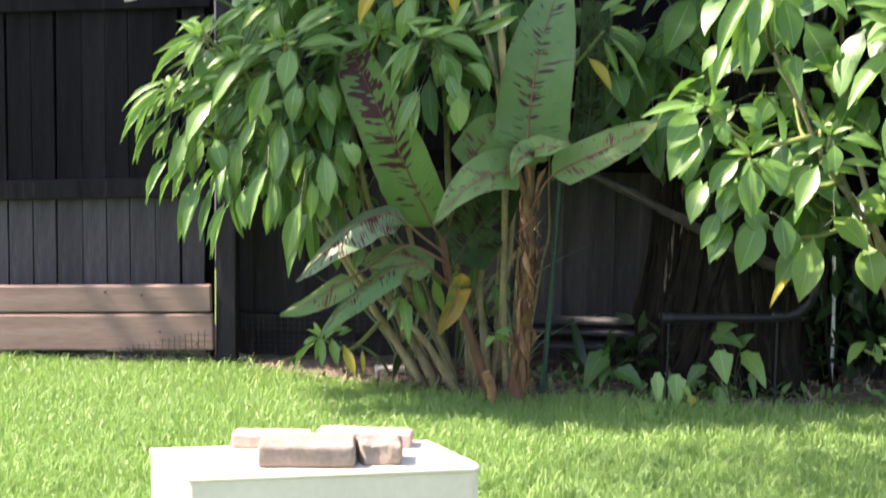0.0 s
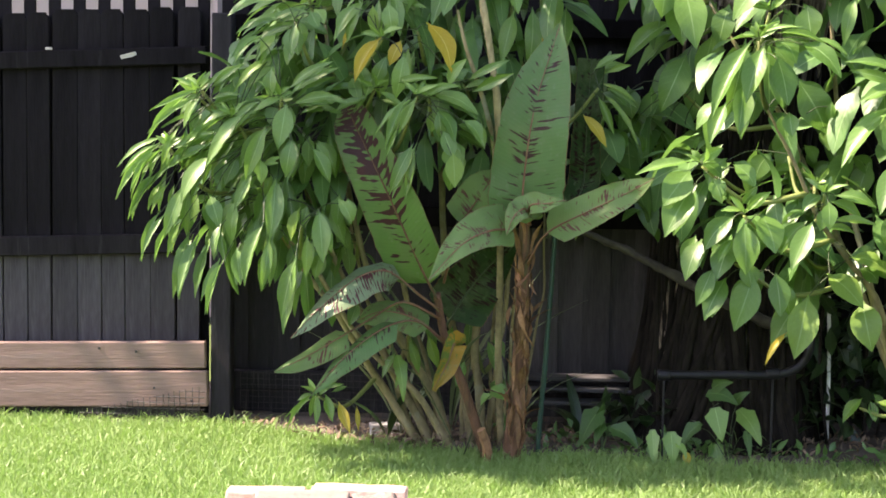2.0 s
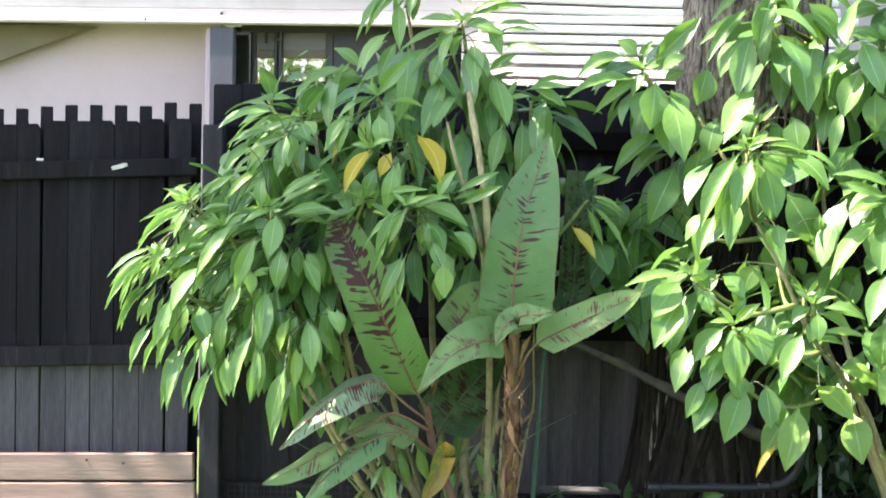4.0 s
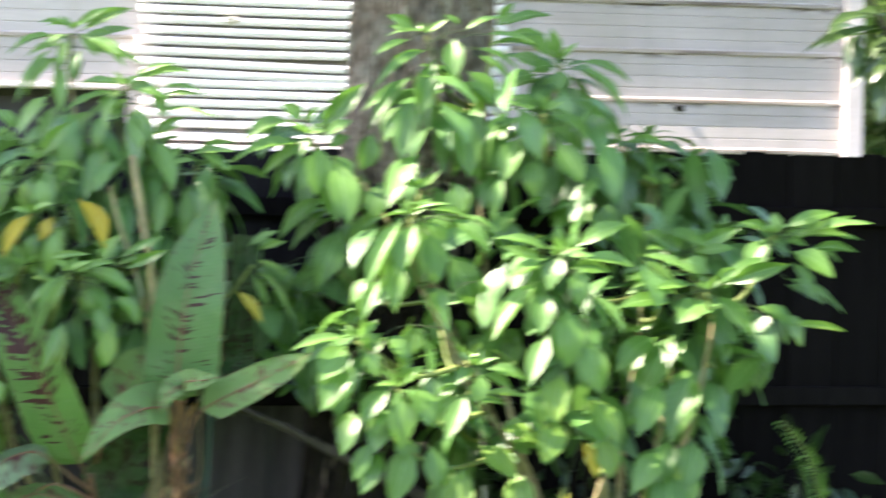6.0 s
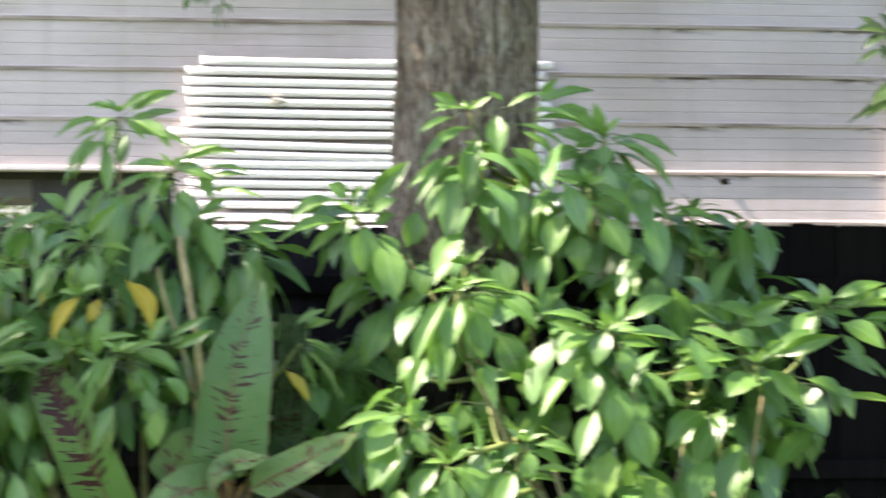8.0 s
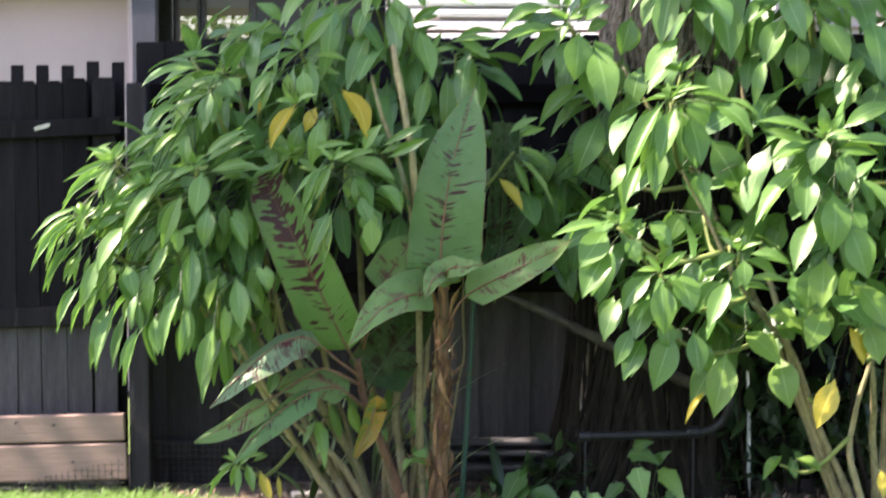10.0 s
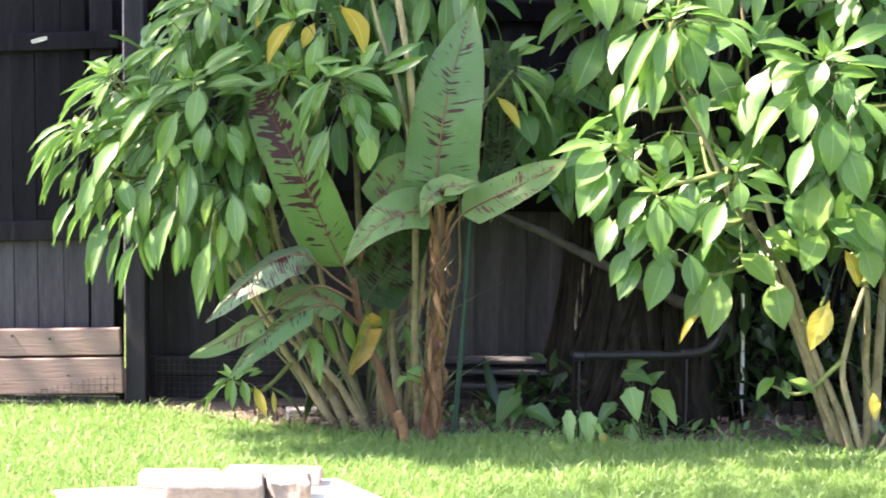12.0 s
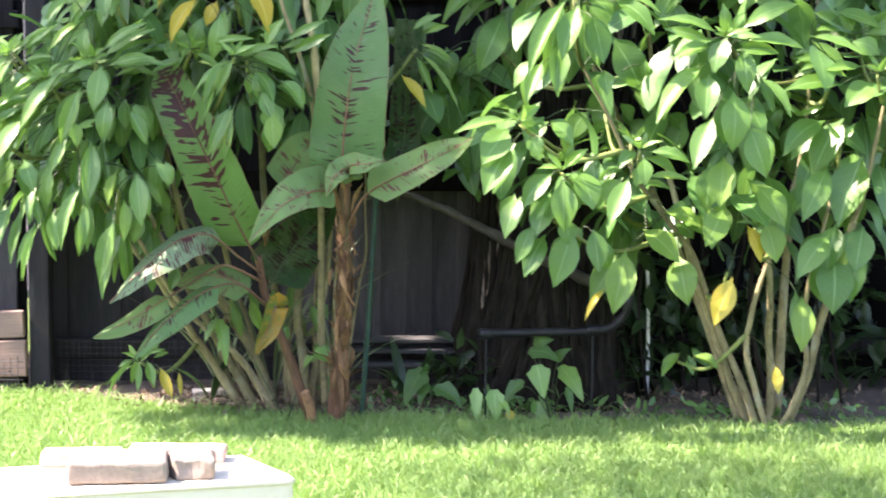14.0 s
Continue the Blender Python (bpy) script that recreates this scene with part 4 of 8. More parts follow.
rack = tagged(link_mesh("ledge", box_bm(2.2, 0.10, 0.055, (0.52, YH - 0.06, 2.10), 0.006), M_PVC), "white ledge board below the stacked pipes", "ledge")


# ---- big tree ----
tree = tagged(new("tree"), "large tree with furrowed grey-brown bark behind the shrubs", "tree")


def trunk_bm():
    bm = bmesh.new()
    line = spline([(0.62, 7.75, -0.05), (0.62, 7.75, 0.45), (0.66, 7.75, 1.2), (0.76, 7.74, 2.1), (0.79, 7.72, 3.0), (0.80, 7.7, 5.2)], 150)
    rings = []
    sides = 220
    for i, c in enumerate(line):
        z = c.z
        r = 0.285 + 0.13 * math.exp(-max(z, 0) / 0.25)
        ring = []
        for k in range(sides):
            a = 2 * math.pi * k / sides
            u = Vector((math.cos(a) * 7.5, math.sin(a) * 7.5, z * 1.5))
            ridge = 1 - 2 * abs(noise.noise(u + 0.35 * noise.noise_vector(Vector((a * 2, z * 4, 3)))))
            fine = noise.noise(Vector((math.cos(a) * 20, math.sin(a) * 20, z * 7)))
            butt = 0.05 * math.exp(-max(z, 0) / 0.3) * math.sin(a * 5 + 1)
            rr = r - 0.006 + 0.032 * min(0.75, ridge) + 0.012 * fine + butt
            ring.append(bm.verts.new((c.x + rr * math.cos(a), c.y + rr * math.sin(a), z)))
        rings.append(ring)
    for p, q in zip(rings, rings[1:]):
        for k in range(sides):
            bm.faces.new((p[k], p[(k + 1) % sides], q[(k + 1) % sides], q[k]))
    return bm


part("trunk", trunk_bm(), M_BARK, tree, smooth=True)
for pts, r0, r1 in (
        ([(0.8, 7.7, 4.9), (-0.6, 7.5, 5.2), (-2.2, 7.4, 5.3), (-3.6, 7.3, 5.2)], 0.16, 0.05),
        ([(0.8, 7.7, 5.0), (1.6, 7.2, 6.0), (2.2, 6.5, 7.0)], 0.17, 0.05),
        ([(0.8, 7.7, 5.0), (0.6, 8.2, 6.2), (0.3, 8.8, 7.5)], 0.17, 0.05)):
    part("limb", tube_bm(pts, r0, r1, 14, 10, 0.2), M_BARK, tree, smooth=True)
# Limbs added only to carry the unseen shading clumps below.
for x, y, z in ((-4.3, 6.5, 5.4), (-2.9, 5.0, 5.55), (-6.2, 7.6, 5.4), (-0.85, 6.95, 5.5), (2.6, 9.1, 6.0), (0.9, 8.6, 7.0)):
    end = Vector((x, y, z))
    start = Vector((0.8, 7.7, 5.1))
    part("limb", tube_bm([start, start.lerp(end, 0.35) + Vector((0, 0, 0.25)), start.lerp(end, 0.7) + Vector((0, 0, 0.12)), end], 0.06, 0.012, 14, 8, 0.2, x), M_BARK, tree, smooth=True)
part("limb", tube_bm([(0.02, 7.28, 0.90), (0.25, 7.3, 0.80), (0.48, 7.32, 0.68), (0.85, 7.42, 0.50)], 0.012, 0.024, 26, 10, 0.6), M_DARKWOOD, tree, "bare low limb reaching out from the trunk", smooth=True)
# Unseen leaf clumps, placed to block sun and sky from what lies beneath.
leaf_cloud("crown", [((-4.3, 6.62, 5.4), (0.85, 0.28, 0.3), 1)], 560, 0.17, 0.075, M_CROWN, tree, seed=11)
leaf_cloud("crown", [((-1.7, 7.55, 5.4), (3.0, 0.40, 0.35), 5), ((-3.2, 7.00, 5.4), (0.7, 0.28, 0.3), 2.2), ((-5.8, 7.66, 5.4), (1.1, 0.50, 0.4), 3)], 8000, 0.17, 0.075, M_CROWN, tree, seed=12)
leaf_cloud("crown", [((-3.85, 6.22, 5.5), (0.68, 0.16, 0.25), 1)], 190, 0.17, 0.075, M_CROWN, tree, seed=19)
leaf_cloud("crown", [((-1.0, 6.70, 5.5), (0.48, 0.25, 0.2), 1)], 120, 0.17, 0.075, M_CROWN, tree, seed=20)
leaf_cloud("crown", [((-3.45, 6.5, 5.5), (0.35, 0.2, 0.15), 1)], 330, 0.17, 0.075, M_CROWN, tree, seed=18)
leaf_cloud("crown", [((-1.3, 6.50, 5.5), (1.5, 0.4, 0.4), 1)], 40, 0.2, 0.09, M_CROWN, tree, seed=13)
leaf_cloud("crown", [((-2.9, 5.25, 5.6), (1.7, 0.8, 0.4), 1)], 1900, 0.095, 0.042, M_CROWN, tree, seed=14)
leaf_cloud("crown", [((-0.85, 6.95, 5.5), (0.75, 0.30, 0.25), 3), ((-4.65, 7.35, 5.4), (0.7, 0.45, 0.25), 3), ((-2.35, 7.06, 5.4), (0.95, 0.18, 0.2), 2.6), ((0.4, 7.90, 5.4), (1.0, 0.35, 0.2), 2.4)], 3900, 0.17, 0.075, M_CROWN, tree, seed=17)
leaf_cloud("crown", [((0.9, 8.6, 6.6), (2.0, 1.4, 0.9), 1), ((2.0, 9.0, 6.0), (1.8, 1.2, 0.7), 1.4)], 8500, 0.17, 0.075, M_CROWN, tree, seed=15)
tr = random.Random(31)
# Roots added close together to darken the lower trunk, which lies in shade.
for k in range(230):
    a = radians(tr.uniform(170, 370))
    top = tr.uniform(0.7, 1.95)
    sw = tr.uniform(-0.9, 0.9)
    pts = []
    for q in (0.0, 0.12, 0.35, 0.65, 1.0):
        z = top * q - 0.03
        rr = 0.30 + 0.14 * math.exp(-max(z, 0) / 0.25) + 0.04 * math.exp(-max(z, 0) / 0.3) * math.sin(a * 5 + 1) + tr.uniform(-0.005, 0.02)
        b = a + sw * q
        pts.append((0.62 + 0.04 * z + math.cos(b) * rr, 7.75 + math.sin(b) * rr, z))
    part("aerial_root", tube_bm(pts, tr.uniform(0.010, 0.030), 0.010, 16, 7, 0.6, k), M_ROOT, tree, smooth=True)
part("sprig_stem", tube_bm([(-0.10, 7.45, 5.1), (-0.2, 7.35, 4.0), (-0.28, 7.3, 3.2), (-0.24, 7.3, 2.75)], 0.006, 0.002, 16, 5), M_TWIG_G, tree)
leaf_cloud("sprig", [((-0.24, 7.3, 2.80), (0.05, 0.04, 0.10), 1), ((-0.33, 7.3, 2.86), (0.06, 0.04, 0.06), 1)], 60, 0.045, 0.013, M_CROWN, tree, seed=4, droop=2.0)


# ---- broad-leaved shrubs ----
def leaf_set(length, width, material, droops=(0.15, 0.35, 0.6), seg=7):
    return [leaf_mesh("leaf", length, width * (1 - 0.08 * k), d, 0.14 + 0.05 * k, material, seg, 0.05, k) for k, d in enumerate(droops)]


LEAVES = leaf_set(0.255, 0.112, M_LEAF, (0.25, 0.45, 0.7), 9)
LEAVES_N = leaf_set(0.285, 0.092, M_LEAF_W, (0.35, 0.55, 0.8), 9)
LEAVES_L = leaf_set(0.18, 0.066, M_LEAF_L, (0.1, 0.4, 0.7))
LEAVES_Y = leaf_set(0.20, 0.088, M_LEAF_Y, (0.2, 0.5, 0.8))


def whorl(tip, axis, r, n=10, size=1.0, yellow=0.04, low=-66, up=38, blades=None, out_x=0.0):
    """A tuft at a twig's end, as (mesh, pose) pairs: short young leaves in the middle, an umbrella of long ones round it."""
    axis = Vector(axis).normalized()
    turn0 = r.uniform(0, 6.28)
    out = []
    for k in range(n):
        s = k / max(1, n - 1)
        az = turn0 + k * 2.39996 + r.uniform(-0.22, 0.22)
        el = radians(up + (low - up) * s ** 0.85 + r.uniform(-9, 9))
        d = Vector((math.cos(az) * math.cos(el), math.sin(az) * math.cos(el), math.sin(el))) + axis * 0.25 * (1 - s) + Vector((out_x, -0.12, 0))
        at = Vector(tip) - axis * 0.15 * s * s + Vector((math.cos(az), math.sin(az), 0)) * 0.015
        if s < 0.3:
            me, sc = r.choice(LEAVES_L), size * (0.35 + 1.6 * s) * r.uniform(0.85, 1.15)
        elif s > 0.45 and r.random() < yellow:
            me, sc = r.choice(LEAVES_Y), size * r.uniform(0.8, 1.0)
        else:
            me, sc = blades[min(2, int(s * 3))], size * r.uniform(0.75, 1.12) * (0.85 + 0.2 * s)
        out.append((me, leaf_pose(at, d, r.uniform(-0.4, 0.4), sc)))
    return out


def blade_mesh(material, bend, arch, fold=0.10, seg=10, heart=False):
    """A leaf one metre long and wide along +Y, to be scaled: drawn-out tip, raised halves, arched along its length, swung aside by bend."""
    bm = bmesh.new()
    uvl = bm.loops.layers.uv.new("UVMap")
    rows, info = [], {}
    for i in range(seg + 1):
        s = i / seg
        b = max(0.0, (s - 0.07) / 0.93)
        w = 0.52 * max(0.03, (b ** 0.88) * ((1 - b) ** 1.18) * 4.15)
        if heart:
            w = 0.60 * max(0.03, (1 - b) ** 0.8 * min(1.0, 0.36 + 4.5 * b))
        if i == seg:
            w = 0.008
        row = []
        for u in (-1.0, -0.5, 0.0, 0.5, 1.0):
            z = arch * math.sin(math.pi * s) + fold * w * 2 * abs(u) ** 1.3 + 0.012 * abs(u) * math.sin(s * 19 + 2 * u + bend * 40)
            v = bm.verts.new((u * w + bend * math.sin(math.pi * s), s, z))
            info[v] = ((u + 1) / 2, s)
            row.append(v)
        rows.append(row)
    for a, b in zip(rows, rows[1:]):
        for k in range(4):
            f = bm.faces.new((a[k], a[k + 1], b[k + 1], b[k]))
            f.smooth = True
            for lp in f.loops:
                lp[uvl].uv = info[lp.vert]
    me = bpy.data.meshes.new("leaf")
    bm.to_mesh(me)
    bm.free()
    me.materials.append(material)
    return me


BLADE_KINDS = {}
for kind, material in (("n", M_LEAF), ("w", M_LEAF_W), ("d", M_LEAF), ("l", M_LEAF_L), ("L", M_LEAF_T), ("y", M_LEAF_Y), ("g", M_GLOSS), ("h", M_LEAF_L), ("e", M_CROWN)):
    BLADE_KINDS[kind] = {bend: [blade_mesh(material, 0.18 * bend, arch, fold, 10, kind in ("h", "e")) for arch, fold in ((0.04, 0.05), (0.07, 0.09), (0.11, 0.03))] for bend in (-1, 0, 1)}


def grow_twig(plant, nodes, tip):
    best = min(nodes, key=lambda q: (q - tip).length + 1.2 * max(0, q.z - tip.z + 0.12))
    mid = best.lerp(tip, 0.55) + Vector((0, 0, -0.05 - 0.08 * (tip - best).length))
    part("twig", tube_bm([best, mid, tip], 0.011, 0.006, 10, 6, 0.1), M_TWIG_G, plant, smooth=True)
    return mid


def set_leaf(plant, r, base, d, length, wide, blades):
    """One leaf from base along d, its upper face turned up and outwards."""
    face = Vector((0.5 * d.x + r.uniform(-0.35, 0.35), -0.78, 0.5 + r.uniform(-0.3, 0.25)))
    z = (face - d * face.dot(d)).normalized()
    x = d.cross(z)
    bend = 0
    if abs(d.x) > 0.45 and wide < 0.09 and r.random() < 0.75:
        bend = 1 if x.z > 0 else -1
    m = Matrix((x * wide, d * length, z * length)).transposed().to_4x4()
    shared("leaf", r.choice(blades[bend]), plant, Matrix.Translation(base) @ m)


def tuft(grown, centre, leaves):
    """The leaves of one twig's end: where each is set on and where its tip lies from there, its width and its kind.
    Most have a second leaf close behind, and the end carries a few short young ones."""
    plant, nodes, r, plain = grown
    c = Vector(centre)
    slim, stretch = (0.84, 1.06) if plain == "w" else (1.0, 1.0)
    near = [c]
    if nodes:
        near = spline([grow_twig(plant, nodes, c + Vector((0, 0.03, -0.01))), c], 6) + nodes
    if plain in ("n", "w") and len(leaves) > 6:
        for k in range(5):
            az = k * 2.4 + r.uniform(-0.3, 0.3)
            d = Vector((math.cos(az) * 0.7, math.sin(az) * 0.7 - 0.2, r.uniform(0.1, 0.8))).normalized()
            set_leaf(plant, r, c, d, r.uniform(0.05, 0.11), r.uniform(0.014, 0.024), BLADE_KINDS["l"])
    for bx, by, bz, dx, dy, dz, wide, kind in leaves:
        d = Vector((dx, dy, dz))
        length = d.length * stretch
        wide *= slim
        d.normalize()
        base = c + Vector((bx, by, bz))
        start = min(near, key=lambda q: (q - base).length + 0.5 * max(0.0, base.y - q.y))
        gap = (base - start).length
        if gap > 0.02:
            part("leaf_stalk", tube_bm([start, start.lerp(base, 0.6) + Vector((0, 0.01, 0.10 * gap)), base + d * 0.02], 0.0022, 0.0015, 5, 5), M_STALK, plant)
        blades = BLADE_KINDS[plain if kind == "n" else kind]
        set_leaf(plant, r, base, d, length, wide, blades)
        if plain in ("n", "w", "g") and kind in "ndL" and r.random() < 0.8:
            e = (d + Vector((r.uniform(-0.35, 0.35), r.uniform(-0.1, 0.4), r.uniform(-0.35, 0.2)))).normalized()
            set_leaf(plant, r, base + Vector((r.uniform(-0.03, 0.03), r.uniform(0.05, 0.12), r.uniform(-0.04, 0.02))), e, length * r.uniform(0.75, 1.0), wide * r.uniform(0.8, 1.0), BLADE_KINDS[plain])


def shrub(label, stems, tips, seed, yellow, body, grow, low, up, blades, heart, extra, spread, plain):
    """Stems, the inner twigs with their leaves, and what tuft() needs to set the outer leaves on."""
    r = random.Random(seed)
    s = tagged(new("shrub"), label, "shrub")
    nodes, rear = [], []
    for pts, r0, r1 in stems:
        pts = [pts[0]] + [q + noise.noise_vector(q * 7.0 + Vector((seed, 0, r0 * 300))) * 0.02 for q in spline(pts, 8)[1:]]
        part("stem", tube_bm(pts, r0, r1 * 0.7, 32, 9, 0.3, r.random() * 9), M_TWIG, s, smooth=True)
        nodes += spline(pts, 16)[5:]
    for x, y, z, n, size in tips:
        tip = Vector((x, y, z))
        mid = grow_twig(s, nodes, tip)
        axis = (tip - mid).normalized() + Vector((0, 0, 0.7))
        rear += whorl(tip, axis, r, n + extra, size * grow, yellow, low, up, blades, max(-0.9, min(0.7, spread * (x - heart))))
    shares = [c[2] for c in body]
    for k in range(170):
        cen, rad, _ = r.choices(body, shares)[0]
        at = Vector([c + q * r.uniform(-0.9, 0.9) for c, q in zip(cen, rad)])
        d = (r.gauss(0, 0.8), r.gauss(-0.3, 0.7), r.gauss(-0.8, 0.4))
        rear.append((r.choice(blades), leaf_pose(at, d, r.uniform(-0.6, 0.6), grow * r.uniform(0.8, 1.05))))
    join_leaves("rear_leaves", rear, M_LEAF_IN, s)
    return s, nodes, r, plain


LEFT_TIPS = [
    (-0.78, 7.22, 1.90, 11, 0.87), (-1.03, 7.48, 1.96, 7, 0.83), (-1.22, 7.42, 1.84, 9, 0.92), (-0.32, 7.22, 1.93, 10, 0.87), (-0.09, 7.37, 1.85, 9, 0.87), (-0.58, 7.48, 1.88, 9, 0.92), (-1.06, 7.22, 1.72, 10, 0.83), (-1.15, 7.10, 1.40, 12, 0.97), (-0.57, 7.10, 1.42, 10, 0.87), (-0.44, 7.12, 1.47, 9, 0.87), (-0.84, 7.22, 1.40, 11, 0.92), (-0.74, 7.42, 1.59, 9, 0.92), (-0.42, 7.27, 1.33, 8, 0.83), (-1.26, 7.10, 1.25, 11, 0.97), (-1.06, 7.12, 1.11, 11, 0.97), (-0.99, 7.27, 0.98, 8, 1.01), (-1.39, 7.32, 1.36, 10, 0.92), (-1.20, 7.42, 1.58, 10, 0.92)]
LEFT_TIPS += [
    (-0.94, 7.12, 1.54, 10, 0.92), (-0.87, 7.32, 0.86, 5, 0.64), (-1.39, 7.10, 1.01, 8, 0.92), (-1.17, 7.10, 1.25, 9, 0.87), (-1.17, 7.17, 1.04, 9, 0.92), (-0.94, 7.12, 1.23, 9, 0.87), (-0.56, 7.17, 1.98, 9, 0.87), (-0.88, 7.22, 1.76, 9, 0.87), (-0.15, 7.32, 1.85, 8, 0.87), (-0.99, 7.22, 0.90, 7, 0.92), (-0.24, 7.27, 1.62, 7, 0.83), (-1.05, 7.12, 1.80, 8, 0.92)]
LEFT_STEMS = [
    ([(-0.549, 7.34, -0.02), (-0.645, 7.32, 0.167), (-0.757, 7.28, 0.378), (-0.887, 7.22, 0.634), (-1.0, 7.1, 0.95), (-1.15, 7.0, 1.3)], 0.022, 0.008),
    ([(-0.491, 7.36, -0.02), (-0.557, 7.35, 0.209), (-0.668, 7.30, 0.40), (-0.801, 7.25, 0.678), (-0.908, 7.20, 1.1), (-0.98, 7.15, 1.75)], 0.024, 0.009),
    ([(-0.396, 7.38, -0.02), (-0.444, 7.37, 0.30), (-0.515, 7.35, 0.625), (-0.538, 7.30, 1.084), (-0.561, 7.25, 1.53), (-0.63, 7.12, 2.2)], 0.022, 0.009),
    ([(-0.36, 7.33, -0.02), (-0.38, 7.32, 0.40), (-0.36, 7.30, 0.86), (-0.31, 7.25, 1.38), (-0.37, 7.2, 2.0)], 0.020, 0.011),
    ([(-0.60, 7.38, -0.02), (-0.80, 7.3, 0.30), (-0.98, 7.15, 0.62), (-1.25, 7.0, 1.05)], 0.020, 0.009),
    ([(-0.62, 7.40, -0.02), (-0.70, 7.36, 0.25), (-0.66, 7.33, 0.5), (-0.72, 7.28, 0.8), (-0.8, 7.2, 1.2)], 0.015, 0.008),
    ([(-0.47, 7.30, -0.02), (-0.62, 7.26, 0.22), (-0.84, 7.2, 0.45), (-1.02, 7.1, 0.75), (-1.2, 7.0, 1.0)], 0.016, 0.008),
    ([(-0.34, 7.38, 0.0), (-0.303, 7.34, 0.32), (-0.272, 7.32, 0.54), (-0.2, 7.3, 1.2), (-0.15, 7.25, 1.6)], 0.014, 0.009),
    ([(-0.27, 7.42, 0.0), (-0.26, 7.42, 0.35), (-0.22, 7.40, 0.75), (-0.24, 7.36, 1.3)], 0.008, 0.006),
    ([(-0.31, 7.45, 0.0), (-0.33, 7.44, 0.35), (-0.31, 7.42, 0.8), (-0.35, 7.36, 1.3)], 0.009, 0.006),
    ([(-0.22, 7.40, 0.0), (-0.17, 7.40, 0.35), (-0.12, 7.38, 0.7), (-0.14, 7.34, 1.2)], 0.007, 0.005),
    ([(-0.44, 7.42, 0.0), (-0.41, 7.40, 0.4), (-0.40, 7.38, 0.7), (-0.42, 7.35, 1.2)], 0.013, 0.008),
    ([(-0.52, 7.44, 0.0), (-0.60, 7.42, 0.35), (-0.72, 7.38, 0.75), (-0.78, 7.3, 1.15)], 0.010, 0.007),
    ([(-0.58, 7.46, 0.0), (-0.70, 7.44, 0.30), (-0.86, 7.38, 0.66), (-0.92, 7.3, 1.1)], 0.011, 0.007)]
left_shrub = shrub("broad-leaved green shrub with drooping leaf tufts, some leaves yellow", LEFT_STEMS, LEFT_TIPS, 21, 0.02, [((-1.15, 7.15, 1.35), (0.33, 0.25, 0.32), 4), ((-0.65, 7.15, 1.75), (0.4, 0.2, 0.35), 4), ((-0.55, 7.2, 1.35), (0.3, 0.2, 0.3), 2), ((-0.3, 7.2, 1.8), (0.25, 0.2, 0.2), 1)], 1.0, -50, 38, LEAVES_N, -0.45, 2, 1.15, "w")

RIGHT_TIPS = [
    (1.34, 7.48, 2.30, 11, 0.97), (0.28, 7.38, 2.00, 11, 0.97), (1.71, 7.48, 2.02, 10, 0.97), (1.19, 7.23, 2.09, 10, 0.92), (0.69, 7.10, 1.70, 10, 0.92), (1.19, 7.10, 1.57, 11, 0.92), (1.82, 7.10, 1.43, 11, 0.92), (1.99, 7.23, 1.62, 9, 0.92), (0.44, 7.10, 1.23, 9, 0.92), (0.58, 7.10, 1.04, 11, 0.92), (0.91, 7.10, 1.14, 8, 0.69), (1.29, 7.10, 1.28, 9, 0.92), (1.63, 7.10, 1.21, 10, 0.92), (1.33, 7.10, 1.10, 8, 0.83), (1.96, 7.18, 1.21, 9, 0.92), (1.59, 7.48, 2.02, 9, 0.92), (1.91, 7.48, 1.95, 9, 0.83), (1.07, 7.28, 1.97, 9, 0.92)]
RIGHT_TIPS += [
    (1.95, 7.48, 1.75, 8, 0.83), (1.68, 7.48, 1.70, 9, 0.83), (0.90, 7.28, 0.97, 8, 0.83), (0.43, 7.48, 1.71, 9, 0.92), (0.77, 7.18, 2.15, 9, 0.92), (1.82, 7.18, 0.97, 8, 0.92), (1.55, 7.18, 1.40, 9, 0.92), (0.95, 7.10, 0.96, 4, 0.87), (1.26, 7.10, 1.00, 5, 0.87), (1.48, 7.10, 0.88, 2, 0.83), (0.82, 7.10, 0.92, 4, 0.92)]
RIGHT_STEMS = [
    ([(1.41, 7.12, -0.02), (1.23, 7.00, 0.39), (1.08, 6.95, 0.86), (1.0, 7.1, 1.3), (0.93, 7.2, 2.1)], 0.019, 0.008),
    ([(1.43, 7.06, -0.02), (1.26, 6.98, 0.36), (1.12, 6.9, 0.7), (0.9, 6.8, 1.0), (0.68, 6.72, 1.4)], 0.016, 0.008),
    ([(1.48, 7.12, -0.02), (1.45, 7.02, 0.37), (1.42, 6.95, 0.7), (1.30, 7.1, 1.4), (1.25, 7.25, 2.0)], 0.017, 0.008),
    ([(1.55, 7.12, -0.02), (1.62, 7.00, 0.30), (1.75, 6.95, 0.8), (1.85, 6.9, 1.3)], 0.021, 0.009),
    ([(1.52, 7.18, -0.02), (1.55, 7.2, 0.6), (1.62, 7.3, 1.2), (1.7, 7.4, 1.8)], 0.021, 0.009),
    ([(1.46, 7.05, -0.02), (1.36, 6.98, 0.3), (1.40, 6.95, 0.6), (1.52, 6.92, 1.0), (1.55, 6.9, 1.35)], 0.014, 0.007),
    ([(1.50, 7.05, -0.02), (1.60, 7.0, 0.25), (1.58, 6.95, 0.55), (1.66, 6.9, 0.95), (1.62, 6.9, 1.2)], 0.013, 0.007),
    ([(1.38, 7.18, -0.02), (1.1, 7.15, 0.7), (0.75, 7.1, 1.4), (0.5, 7.15, 1.8)], 0.018, 0.009)]
